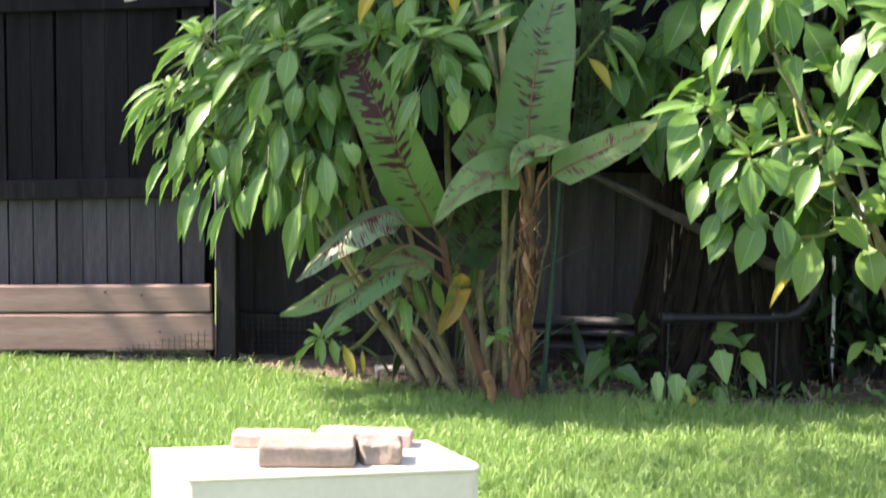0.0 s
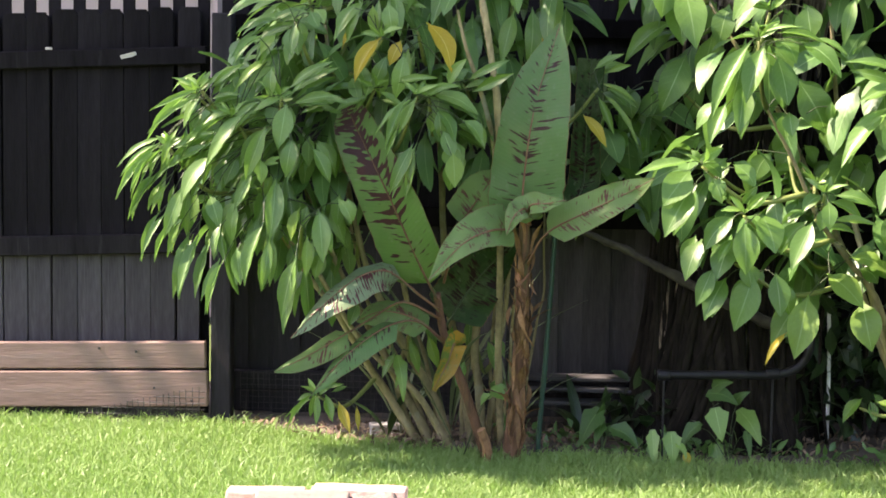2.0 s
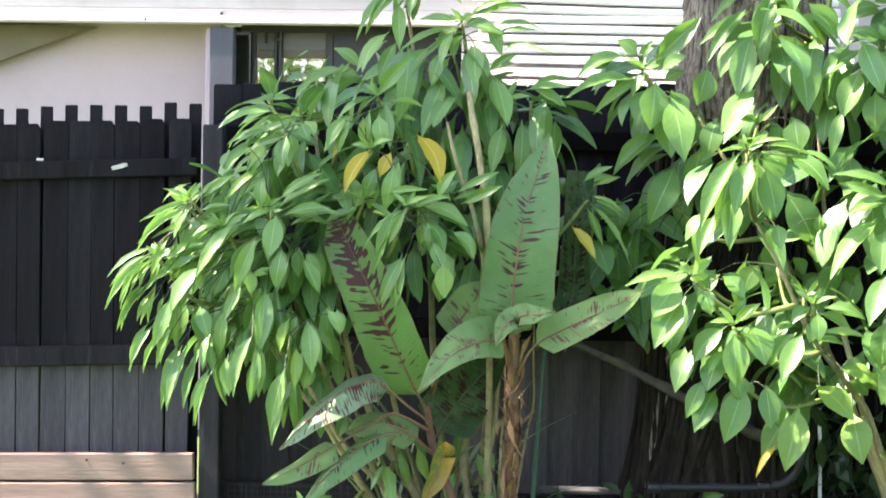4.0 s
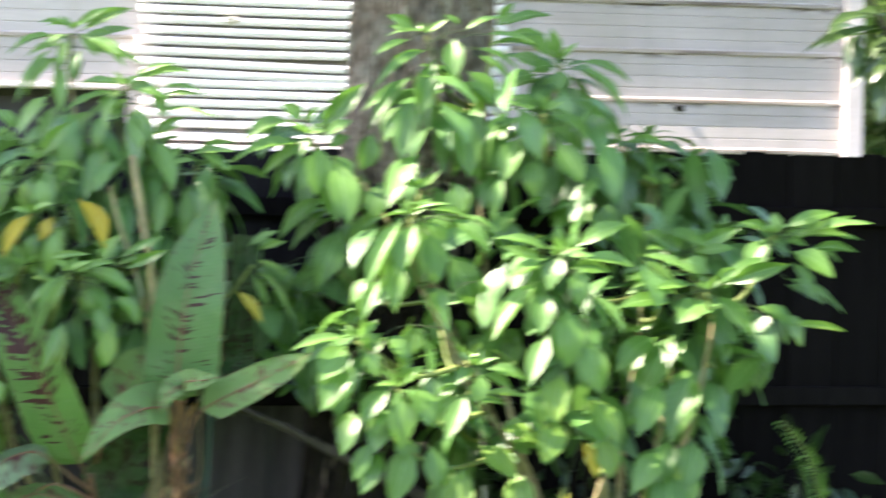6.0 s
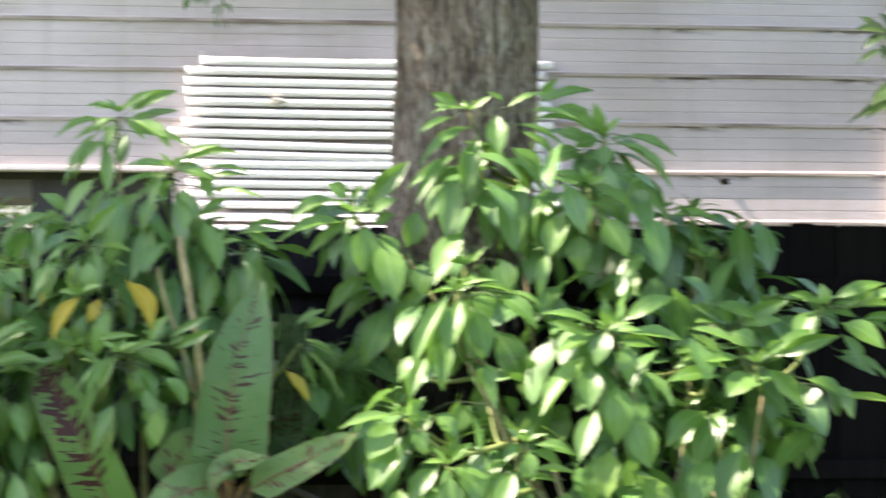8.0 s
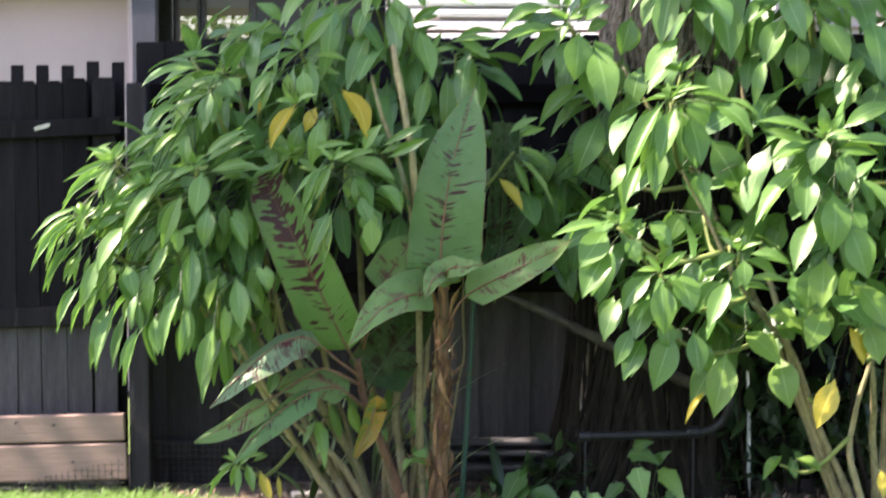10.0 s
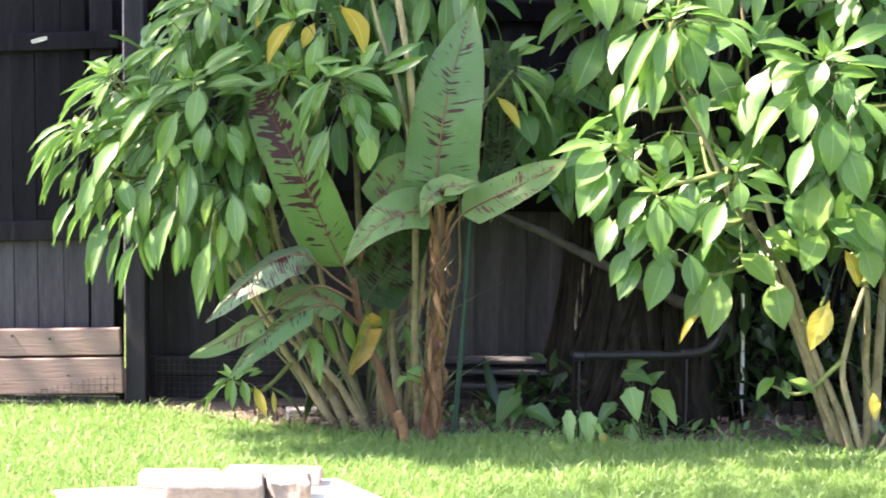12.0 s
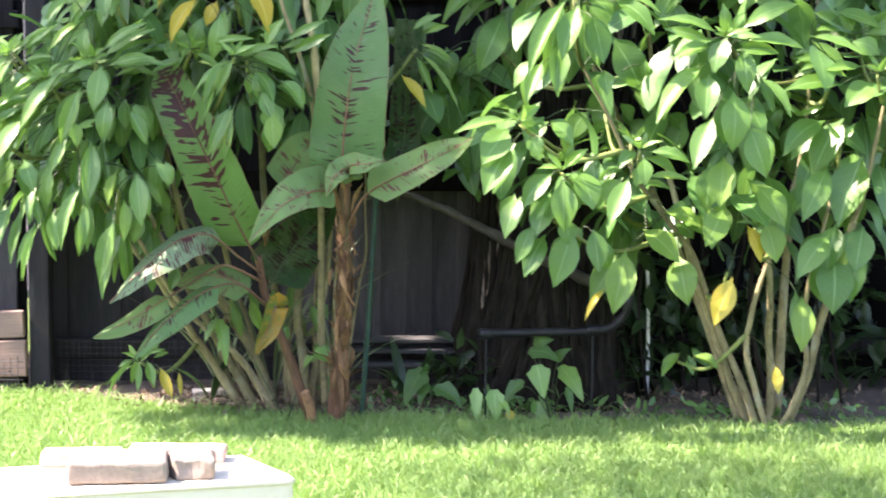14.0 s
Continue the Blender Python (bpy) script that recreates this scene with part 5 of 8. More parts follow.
right_shrub = shrub("tall broad-leaved shrub with sunlit and shaded drooping leaves", RIGHT_STEMS, RIGHT_TIPS, 5, 0.0, [((1.05, 7.1, 1.9), (0.4, 0.25, 0.4), 4), ((1.1, 6.95, 1.2), (0.5, 0.22, 0.35), 4), ((1.7, 7.1, 1.4), (0.4, 0.3, 0.4), 4), ((1.6, 7.4, 1.85), (0.4, 0.2, 0.25), 2), ((0.55, 7.0, 1.3), (0.2, 0.2, 0.4), 1), ((0.18, 7.4, 1.35), (0.2, 0.08, 0.3), 2)], 1.05, -58, 36, LEAVES, 1.15, 3, 0.85, "n")

# the outer leaves of both shrubs, twig by twig
part("stem", tube_bm([(-0.375, 6.93, 1.86), (-0.365, 6.90, 1.80), (-0.335, 6.88, 1.63), (-0.295, 6.90, 1.36), (-0.285, 7.04, 0.89), (-0.29, 7.22, 0.40), (-0.28, 7.36, -0.02)], 0.011, 0.015, 30, 10, 0.35, 3), M_TWIG, left_shrub[0], smooth=True)
part("stem", tube_bm([(-0.46, 6.98, 1.75), (-0.42, 6.95, 1.60), (-0.36, 6.98, 1.42), (-0.31, 7.04, 1.20), (-0.28, 7.12, 0.85)], 0.006, 0.012, 18, 8, 0.35, 5), M_TWIG, left_shrub[0], smooth=True)
# tufts begin
tuft(right_shrub, (0.73, 7.00, 2.36), [(-0.05, -0.02, 0.01, -0.11, 0.00, 0.05, 0.039, 'n'), (-0.07, -0.01, -0.03, -0.14, -0.02, -0.07, 0.035, 'n'), (-0.01, -0.03, -0.07, -0.20, -0.06, -0.16, 0.042, 'n'), (-0.06, 0.03, -0.16, -0.16, -0.09, -0.22, 0.051, 'n'), (0.03, 0.02, -0.10, -0.06, -0.04, -0.23, 0.078, 'n'), (-0.05, 0.00, -0.27, -0.05, -0.04, -0.23, 0.101, 'n'), (-0.03, -0.02, -0.47, -0.13, -0.03, -0.17, 0.093, 'n'), (0.10, -0.02, -0.02, -0.00, -0.06, -0.17, 0.081, 'n'), (0.13, 0.02, -0.32, 0.03, -0.08, -0.24, 0.113, 'n'), (0.16, 0.02, -0.14, 0.11, -0.03, -0.14, 0.107, 'n'), (0.22, -0.01, 0.00, 0.19, -0.05, -0.04, 0.031, 'n'), (0.18, 0.01, -0.05, 0.17, -0.06, -0.09, 0.043, 'n')])
tuft(right_shrub, (0.73, 7.00, 2.36), [(0.14, 0.02, 0.01, 0.16, 0.00, 0.06, 0.027, 'l'), (0.13, 0.01, 0.03, -0.07, -0.01, 0.04, 0.019, 'l'), (0.00, 0.00, 0.00, -0.16, -0.02, -0.02, 0.019, 'l')])
tuft(right_shrub, (1.02, 7.15, 2.42), [(0.01, -0.00, -0.01, 0.21, 0.01, 0.05, 0.044, 'n'), (0.00, 0.03, 0.02, 0.07, -0.02, 0.07, 0.036, 'n')])
tuft(right_shrub, (1.30, 7.30, 2.30), [(0.00, 0.00, 0.01, -0.04, -0.01, 0.12, 0.053, 'n'), (0.08, 0.02, 0.00, 0.21, -0.05, -0.09, 0.049, 'n'), (0.05, 0.02, -0.02, 0.21, -0.11, -0.21, 0.057, 'n'), (-0.04, 0.00, 0.01, -0.15, -0.01, 0.10, 0.073, 'n'), (-0.02, 0.01, -0.02, -0.10, -0.02, -0.03, 0.057, 'n'), (-0.00, -0.02, -0.04, -0.01, -0.02, -0.09, 0.073, 'n'), (-0.09, 0.02, -0.06, -0.13, -0.01, -0.04, 0.053, 'n'), (0.03, -0.03, -0.15, 0.21, -0.09, -0.21, 0.068, 'n'), (0.26, -0.01, -0.33, 0.19, -0.04, -0.01, 0.044, 'n')])
tuft(right_shrub, (1.19, 7.00, 2.07), [(-0.02, -0.00, 0.01, -0.12, -0.01, 0.04, 0.039, 'n'), (-0.09, 0.03, -0.03, -0.16, -0.03, -0.12, 0.082, 'n'), (-0.10, -0.01, -0.10, -0.07, -0.03, -0.19, 0.093, 'n'), (-0.02, 0.01, -0.03, -0.02, -0.03, -0.16, 0.070, 'n'), (0.02, -0.01, -0.02, 0.15, -0.05, -0.10, 0.085, 'n'), (0.05, -0.01, -0.12, 0.09, -0.05, -0.16, 0.108, 'n'), (-0.04, 0.02, -0.18, 0.00, -0.02, -0.16, 0.089, 'n'), (-0.17, -0.03, -0.25, -0.04, -0.03, -0.19, 0.050, 'n'), (0.02, 0.02, 0.00, 0.09, -0.02, -0.03, 0.031, 'n'), (-0.01, -0.02, 0.01, -0.03, -0.00, 0.06, 0.027, 'l')])
tuft(right_shrub, (0.64, 6.62, 1.65), [(-0.03, -0.02, -0.01, -0.14, -0.08, -0.28, 0.073, 'n'), (0.01, -0.03, -0.03, -0.06, -0.07, -0.20, 0.077, 'n'), (-0.05, 0.02, -0.16, -0.02, -0.07, -0.18, 0.074, 'n'), (-0.11, 0.01, -0.23, -0.06, -0.07, -0.15, 0.059, 'n'), (0.06, -0.03, -0.06, 0.04, -0.04, -0.18, 0.099, 'n'), (0.05, 0.03, 0.00, 0.08, -0.04, -0.09, 0.081, 'n'), (0.14, -0.01, -0.01, 0.14, -0.08, -0.13, 0.070, 'n'), (0.18, 0.01, -0.00, 0.13, -0.04, -0.06, 0.029, 'n'), (0.06, -0.01, 0.02, 0.17, -0.02, -0.04, 0.022, 'l'), (0.01, -0.00, 0.02, 0.06, 0.00, 0.04, 0.016, 'l'), (0.01, -0.01, 0.02, 0.13, -0.05, 0.02, 0.016, 'l'), (-0.01, -0.01, 0.01, -0.06, -0.00, 0.00, 0.018, 'l')])
tuft(right_shrub, (0.64, 6.62, 1.65), [(-0.01, -0.03, 0.02, -0.01, -0.00, 0.04, 0.016, 'l'), (0.16, 0.16, -0.15, 0.11, 0.02, -0.19, 0.124, 'd'), (0.11, -0.02, -0.26, 0.01, -0.04, -0.09, 0.055, 'n'), (0.28, 0.14, -0.22, 0.00, 0.01, -0.08, 0.037, 'd')])
tuft(right_shrub, (1.18, 6.58, 1.51), [(-0.03, -0.03, 0.01, -0.22, -0.00, 0.05, 0.040, 'n'), (0.06, 0.01, 0.03, 0.20, 0.00, 0.09, 0.062, 'n'), (-0.01, -0.03, 0.01, -0.01, -0.01, 0.11, 0.047, 'n'), (0.02, -0.02, 0.02, 0.04, -0.02, 0.07, 0.029, 'l'), (0.00, -0.02, -0.00, 0.12, -0.03, -0.00, 0.029, 'l'), (0.08, 0.02, -0.01, 0.20, -0.04, -0.03, 0.058, 'n'), (-0.06, 0.03, -0.09, -0.19, -0.07, -0.22, 0.077, 'n'), (-0.05, -0.02, -0.01, -0.15, -0.03, -0.07, 0.047, 'n'), (0.00, -0.03, -0.00, -0.05, -0.03, -0.13, 0.080, 'n'), (-0.06, -0.02, -0.13, -0.02, -0.06, -0.16, 0.084, 'n'), (0.07, 0.02, -0.04, 0.01, -0.04, -0.16, 0.073, 'n'), (0.12, -0.03, -0.14, 0.11, -0.04, -0.15, 0.051, 'n')])
tuft(right_shrub, (1.18, 6.58, 1.51), [(0.03, -0.02, -0.19, -0.01, -0.04, -0.22, 0.109, 'n'), (-0.04, -0.02, -0.28, -0.08, -0.08, -0.19, 0.084, 'n'), (0.09, -0.02, -0.32, 0.06, -0.02, -0.18, 0.105, 'n'), (0.01, 0.03, -0.43, -0.02, -0.05, -0.18, 0.099, 'L'), (0.13, 0.03, -0.53, 0.10, -0.04, -0.15, 0.102, 'L'), (0.01, 0.02, -0.62, -0.07, -0.05, -0.13, 0.091, 'L')])
tuft(right_shrub, (0.88, 6.55, 1.11), [(0.01, 0.02, -0.01, 0.01, -0.01, 0.07, 0.029, 'n'), (0.03, -0.00, -0.01, 0.15, -0.01, -0.04, 0.047, 'n'), (0.01, -0.02, -0.03, -0.00, -0.04, -0.10, 0.054, 'n'), (-0.01, 0.02, -0.01, -0.07, -0.04, -0.06, 0.047, 'n'), (-0.04, -0.01, -0.10, -0.08, -0.06, -0.17, 0.072, 'n'), (-0.06, 0.02, -0.07, -0.07, -0.02, -0.04, 0.044, 'n'), (0.03, 0.02, -0.10, 0.15, -0.03, -0.01, 0.033, 'L')])
tuft(right_shrub, (0.60, 6.55, 1.03), [(0.01, 0.01, 0.01, 0.08, -0.02, 0.07, 0.040, 'n'), (-0.01, -0.01, 0.01, -0.08, -0.03, 0.00, 0.025, 'l'), (-0.03, 0.03, -0.01, -0.11, -0.02, -0.13, 0.073, 'n'), (0.06, 0.03, -0.00, 0.05, -0.06, -0.14, 0.102, 'n'), (0.00, 0.01, -0.03, 0.01, -0.02, -0.19, 0.091, 'n'), (0.13, 0.02, -0.04, 0.07, 0.00, 0.05, 0.033, 'n'), (-0.03, 0.03, -0.09, -0.06, -0.03, -0.09, 0.029, 'n')])
tuft(right_shrub, (0.45, 6.60, 1.20), [(-0.04, -0.03, 0.01, -0.20, -0.02, -0.05, 0.044, 'n'), (-0.03, 0.01, -0.08, -0.10, -0.06, -0.18, 0.106, 'n'), (-0.04, 0.01, -0.02, -0.10, -0.07, -0.13, 0.103, 'n'), (-0.00, -0.02, 0.01, 0.07, 0.00, 0.05, 0.040, 'n'), (-0.01, 0.03, 0.01, -0.03, 0.00, 0.04, 0.026, 'l'), (0.01, 0.02, -0.00, 0.06, -0.01, -0.05, 0.055, 'n'), (0.04, 0.02, -0.05, 0.03, -0.03, -0.07, 0.062, 'n'), (0.11, 0.02, 0.00, 0.08, -0.03, -0.08, 0.062, 'n')])
tuft(right_shrub, (0.29, 7.10, 1.97), [(-0.07, 0.02, 0.05, -0.19, -0.02, -0.09, 0.067, 'n'), (-0.03, 0.01, 0.05, -0.08, -0.00, 0.06, 0.055, 'n'), (-0.01, 0.02, 0.04, 0.04, -0.02, 0.07, 0.024, 'n'), (-0.03, -0.00, -0.04, -0.27, -0.06, -0.08, 0.055, 'n'), (0.04, -0.03, -0.05, -0.02, -0.02, -0.19, 0.114, 'n'), (0.00, 0.01, -0.01, -0.05, -0.03, -0.10, 0.047, 'n'), (0.04, 0.02, 0.03, 0.17, -0.03, 0.17, 0.079, 'n'), (0.06, -0.02, -0.01, 0.10, -0.01, 0.06, 0.047, 'n'), (0.10, 0.02, -0.08, 0.05, -0.03, -0.12, 0.087, 'n'), (0.10, -0.03, -0.11, 0.05, -0.09, -0.25, 0.117, 'n'), (0.08, 0.16, -0.24, -0.19, -0.00, -0.17, 0.072, 'd'), (0.23, 0.13, -0.29, -0.05, 0.02, -0.20, 0.088, 'd')])
tuft(right_shrub, (0.29, 7.10, 1.97), [(0.13, 0.12, -0.37, -0.10, -0.05, -0.23, 0.112, 'd')])
tuft(right_shrub, (2.07, 6.85, 1.61), [(0.02, -0.02, 0.02, 0.21, 0.00, 0.06, 0.053, 'n'), (0.07, 0.01, -0.01, 0.28, -0.10, 0.05, 0.049, 'n'), (0.12, 0.00, 0.01, 0.18, -0.02, 0.06, 0.027, 'n'), (0.14, 0.02, -0.06, 0.17, -0.05, -0.01, 0.042, 'n'), (0.05, -0.03, -0.07, 0.15, -0.06, -0.10, 0.083, 'n'), (-0.01, -0.02, 0.00, -0.01, -0.00, 0.08, 0.057, 'l'), (-0.02, 0.02, 0.00, -0.12, -0.01, 0.04, 0.038, 'n'), (-0.03, 0.02, -0.02, -0.08, -0.03, -0.14, 0.099, 'n'), (0.04, 0.02, -0.03, 0.08, -0.01, -0.02, 0.049, 'n'), (0.07, 0.12, -0.17, 0.25, 0.02, -0.14, 0.050, 'd')])
tuft(right_shrub, (1.78, 6.75, 1.39), [(0.06, 0.00, 0.02, 0.24, -0.06, 0.08, 0.064, 'n'), (0.00, 0.01, 0.06, -0.10, 0.01, 0.05, 0.064, 'n'), (0.03, -0.01, 0.03, 0.07, -0.01, 0.05, 0.045, 'n'), (-0.06, -0.00, 0.02, -0.17, -0.04, -0.02, 0.041, 'n'), (-0.20, -0.00, 0.03, -0.10, -0.01, -0.03, 0.026, 'n'), (-0.14, -0.02, -0.05, -0.23, -0.07, -0.02, 0.078, 'n'), (-0.02, -0.01, -0.04, -0.12, -0.05, -0.09, 0.093, 'n'), (0.04, 0.03, -0.02, 0.13, -0.06, -0.16, 0.113, 'n'), (0.19, 0.01, -0.06, 0.14, -0.04, -0.08, 0.075, 'n'), (0.33, -0.01, -0.13, 0.18, -0.07, -0.02, 0.030, 'L'), (0.33, 0.14, -0.09, 0.08, 0.01, -0.13, 0.084, 'd')])
tuft(right_shrub, (1.74, 6.95, 1.53), [(0.04, 0.02, 0.02, 0.17, -0.04, 0.08, 0.058, 'n'), (0.03, 0.01, 0.00, 0.16, -0.03, 0.02, 0.042, 'n'), (-0.02, -0.02, 0.01, -0.06, -0.02, 0.06, 0.058, 'n'), (-0.01, -0.01, -0.00, -0.16, -0.04, 0.01, 0.058, 'n'), (-0.02, -0.02, -0.02, -0.07, -0.01, -0.04, 0.050, 'n')])
tuft(right_shrub, (1.73, 7.35, 1.81), [(-0.04, 0.12, 0.01, 0.25, 0.03, -0.07, 0.033, 'd'), (0.02, 0.16, 0.13, 0.13, -0.00, -0.07, 0.033, 'd'), (0.09, 0.13, -0.07, 0.14, 0.02, -0.05, 0.046, 'd'), (-0.07, 0.13, 0.15, -0.09, 0.02, -0.14, 0.062, 'd'), (-0.01, 0.15, 0.05, 0.12, 0.01, -0.07, 0.054, 'd'), (-0.09, 0.11, -0.04, 0.09, -0.03, -0.14, 0.070, 'd'), (0.06, 0.16, -0.14, 0.12, -0.02, -0.09, 0.054, 'd')])
tuft(right_shrub, (1.65, 6.75, 1.13), [(0.01, 0.03, 0.09, -0.12, -0.04, -0.22, 0.113, 'n'), (0.08, 0.01, -0.05, -0.10, -0.07, -0.26, 0.140, 'n'), (-0.05, 0.00, -0.09, -0.11, -0.09, -0.20, 0.094, 'n'), (-0.06, 0.02, 0.08, -0.17, -0.08, -0.13, 0.086, 'n'), (-0.04, -0.02, -0.34, -0.13, -0.06, -0.16, 0.097, 'n'), (-0.01, 0.01, -0.30, -0.05, -0.06, -0.18, 0.094, 'n'), (0.09, 0.01, -0.31, -0.04, -0.06, -0.17, 0.105, 'n'), (-0.02, -0.01, -0.42, -0.02, -0.09, -0.21, 0.134, 'n'), (0.07, -0.01, -0.41, -0.04, -0.06, -0.18, 0.086, 'n')])
tuft(right_shrub, (1.33, 6.70, 0.82), [(0.18, 0.02, -0.26, -0.01, -0.07, -0.20, 0.086, 'L'), (0.03, -0.01, 0.02, 0.04, -0.03, -0.15, 0.100, 'L'), (-0.42, -0.01, -0.01, 0.13, -0.06, -0.12, 0.100, 'L'), (-0.28, 0.03, -0.11, 0.03, -0.07, -0.18, 0.108, 'L'), (-0.48, -0.01, -0.09, -0.05, -0.06, -0.23, 0.108, 'L'), (-0.27, 0.02, 0.02, 0.08, -0.01, -0.05, 0.074, 'n'), (-0.12, -0.01, 0.09, -0.05, -0.02, -0.15, 0.104, 'L'), (-0.34, -0.02, 0.05, 0.13, -0.03, -0.05, 0.074, 'L'), (0.24, 0.15, 0.14, -0.08, 0.01, -0.11, 0.076, 'd'), (-0.02, 0.03, 0.16, 0.10, -0.05, -0.13, 0.093, 'L')])
tuft(right_shrub, (1.23, 6.68, 0.66), [(0.01, -0.02, -0.02, -0.07, -0.03, -0.18, 0.085, 'y'), (0.19, 0.03, -0.36, -0.00, -0.05, -0.10, 0.041, 'y'), (-0.45, 0.03, -0.07, -0.08, -0.04, -0.12, 0.024, 'y'), (0.06, -0.01, 0.17, 0.05, -0.02, -0.14, 0.063, 'y')])
tuft(right_shrub, (0.58, 6.62, 0.85), [(-0.08, -0.01, -0.02, -0.06, -0.03, -0.14, 0.062, 'n'), (-0.03, 0.03, -0.06, -0.08, -0.07, -0.15, 0.081, 'n'), (0.07, 0.02, -0.04, -0.07, -0.03, -0.21, 0.103, 'n'), (0.14, -0.02, -0.03, 0.02, -0.03, -0.16, 0.080, 'n'), (0.03, 0.03, -0.00, 0.03, -0.02, -0.10, 0.085, 'n'), (-0.12, 0.02, 0.08, -0.06, -0.05, -0.15, 0.081, 'n'), (-0.02, 0.00, 0.08, -0.05, -0.06, -0.14, 0.092, 'n')])
tuft(right_shrub, (0.89, 6.90, 1.12), [(-0.03, 0.13, 0.03, -0.08, 0.01, -0.03, 0.054, 'd'), (0.00, 0.12, -0.01, -0.07, 0.01, -0.08, 0.043, 'd'), (-0.02, 0.12, 0.06, -0.12, -0.02, -0.02, 0.047, 'd'), (0.08, 0.13, 0.07, -0.07, -0.01, -0.07, 0.047, 'd'), (-0.03, 0.15, 0.14, 0.04, -0.02, -0.07, 0.055, 'd'), (0.15, 0.16, 0.10, 0.08, -0.00, -0.08, 0.078, 'd'), (0.17, 0.15, 0.17, -0.06, -0.00, -0.08, 0.078, 'd'), (0.08, 0.14, 0.21, -0.02, -0.01, -0.09, 0.090, 'd'), (-0.12, 0.14, 0.21, 0.03, 0.02, -0.14, 0.090, 'd'), (0.50, 0.16, 0.19, 0.13, 0.01, -0.09, 0.078, 'd'), (0.62, 0.15, 0.19, 0.13, 0.01, -0.03, 0.047, 'd')])
tuft(right_shrub, (1.63, 6.80, 1.40), [(-0.15, -0.01, 0.04, 0.18, -0.04, -0.07, 0.079, 'n'), (-0.11, -0.03, 0.12, 0.19, -0.07, -0.07, 0.045, 'n'), (-0.07, 0.11, 0.21, 0.14, 0.02, -0.08, 0.065, 'd'), (0.02, 0.12, 0.21, 0.17, -0.02, -0.06, 0.065, 'd'), (-0.05, -0.02, 0.05, -0.11, -0.02, -0.03, 0.030, 'n'), (0.07, 0.14, 0.15, -0.06, 0.01, -0.04, 0.058, 'd')])
tuft(right_shrub, (1.10, 7.00, 0.27), [(0.01, 0.02, 0.03, -0.08, -0.05, -0.09, 0.043, 'L'), (0.06, 0.01, 0.02, 0.09, -0.04, -0.05, 0.047, 'L'), (0.04, 0.03, 0.02, 0.02, -0.02, -0.08, 0.039, 'n')])
tuft(left_shrub, (-0.62, 7.05, 2.34), [(-0.05, 0.02, -0.02, -0.17, -0.06, -0.08, 0.040, 'n'), (-0.06, 0.01, -0.06, -0.13, -0.03, -0.21, 0.049, 'n'), (-0.01, 0.01, 0.01, -0.10, -0.03, 0.01, 0.040, 'n'), (0.02, -0.01, 0.01, 0.12, -0.02, 0.07, 0.036, 'n'), (0.04, 0.02, 0.00, 0.18, -0.03, 0.08, 0.060, 'n'), (0.06, -0.03, -0.03, 0.14, -0.05, -0.11, 0.072, 'n'), (0.07, -0.01, -0.08, 0.20, -0.06, -0.05, 0.039, 'n'), (-0.01, 0.01, -0.03, -0.03, -0.02, -0.11, 0.050, 'n'), (-0.04, 0.02, -0.13, 0.01, -0.05, -0.18, 0.063, 'n'), (-0.01, -0.01, 0.01, -0.07, -0.02, -0.00, 0.020, 'l')])
tuft(left_shrub, (-0.41, 7.00, 2.13), [(0.02, 0.02, 0.02, 0.16, -0.04, 0.06, 0.030, 'n'), (0.07, 0.02, 0.03, 0.18, -0.04, 0.02, 0.036, 'n'), (0.12, 0.01, -0.01, 0.18, -0.04, -0.02, 0.030, 'n'), (0.15, 0.00, -0.10, 0.19, -0.07, -0.02, 0.029, 'n'), (0.01, -0.01, -0.01, 0.15, -0.01, -0.04, 0.056, 'n'), (0.10, 0.01, -0.19, 0.11, -0.01, 0.07, 0.043, 'n'), (-0.03, 0.00, -0.02, -0.19, -0.05, -0.09, 0.049, 'n'), (-0.01, -0.02, 0.00, -0.15, -0.02, 0.00, 0.039, 'n'), (-0.03, -0.03, -0.04, -0.04, -0.05, -0.13, 0.055, 'n'), (-0.12, 0.02, -0.09, -0.08, -0.05, -0.15, 0.076, 'n'), (0.05, -0.02, -0.08, 0.01, -0.06, -0.16, 0.082, 'n'), (-0.06, 0.02, -0.20, -0.08, -0.06, -0.23, 0.085, 'n')])
tuft(left_shrub, (-0.41, 7.00, 2.13), [(0.13, -0.03, -0.21, 0.05, -0.07, -0.18, 0.091, 'n'), (-0.28, 0.01, -0.04, -0.09, -0.05, -0.15, 0.072, 'n'), (0.01, -0.03, -0.10, 0.09, -0.05, -0.11, 0.072, 'n')])
tuft(left_shrub, (-0.92, 7.15, 1.92), [(0.11, -0.03, 0.04, -0.10, -0.01, 0.07, 0.057, 'n'), (0.05, -0.02, 0.04, -0.17, -0.03, -0.08, 0.057, 'n'), (-0.00, 0.02, -0.01, -0.09, -0.07, -0.17, 0.027, 'n'), (-0.15, 0.02, -0.08, -0.16, -0.02, -0.01, 0.040, 'n'), (-0.21, -0.01, -0.12, -0.20, -0.05, -0.07, 0.050, 'n'), (-0.09, 0.11, -0.02, -0.06, -0.02, -0.11, 0.051, 'd'), (0.01, 0.16, -0.02, -0.07, 0.01, -0.09, 0.061, 'd')])
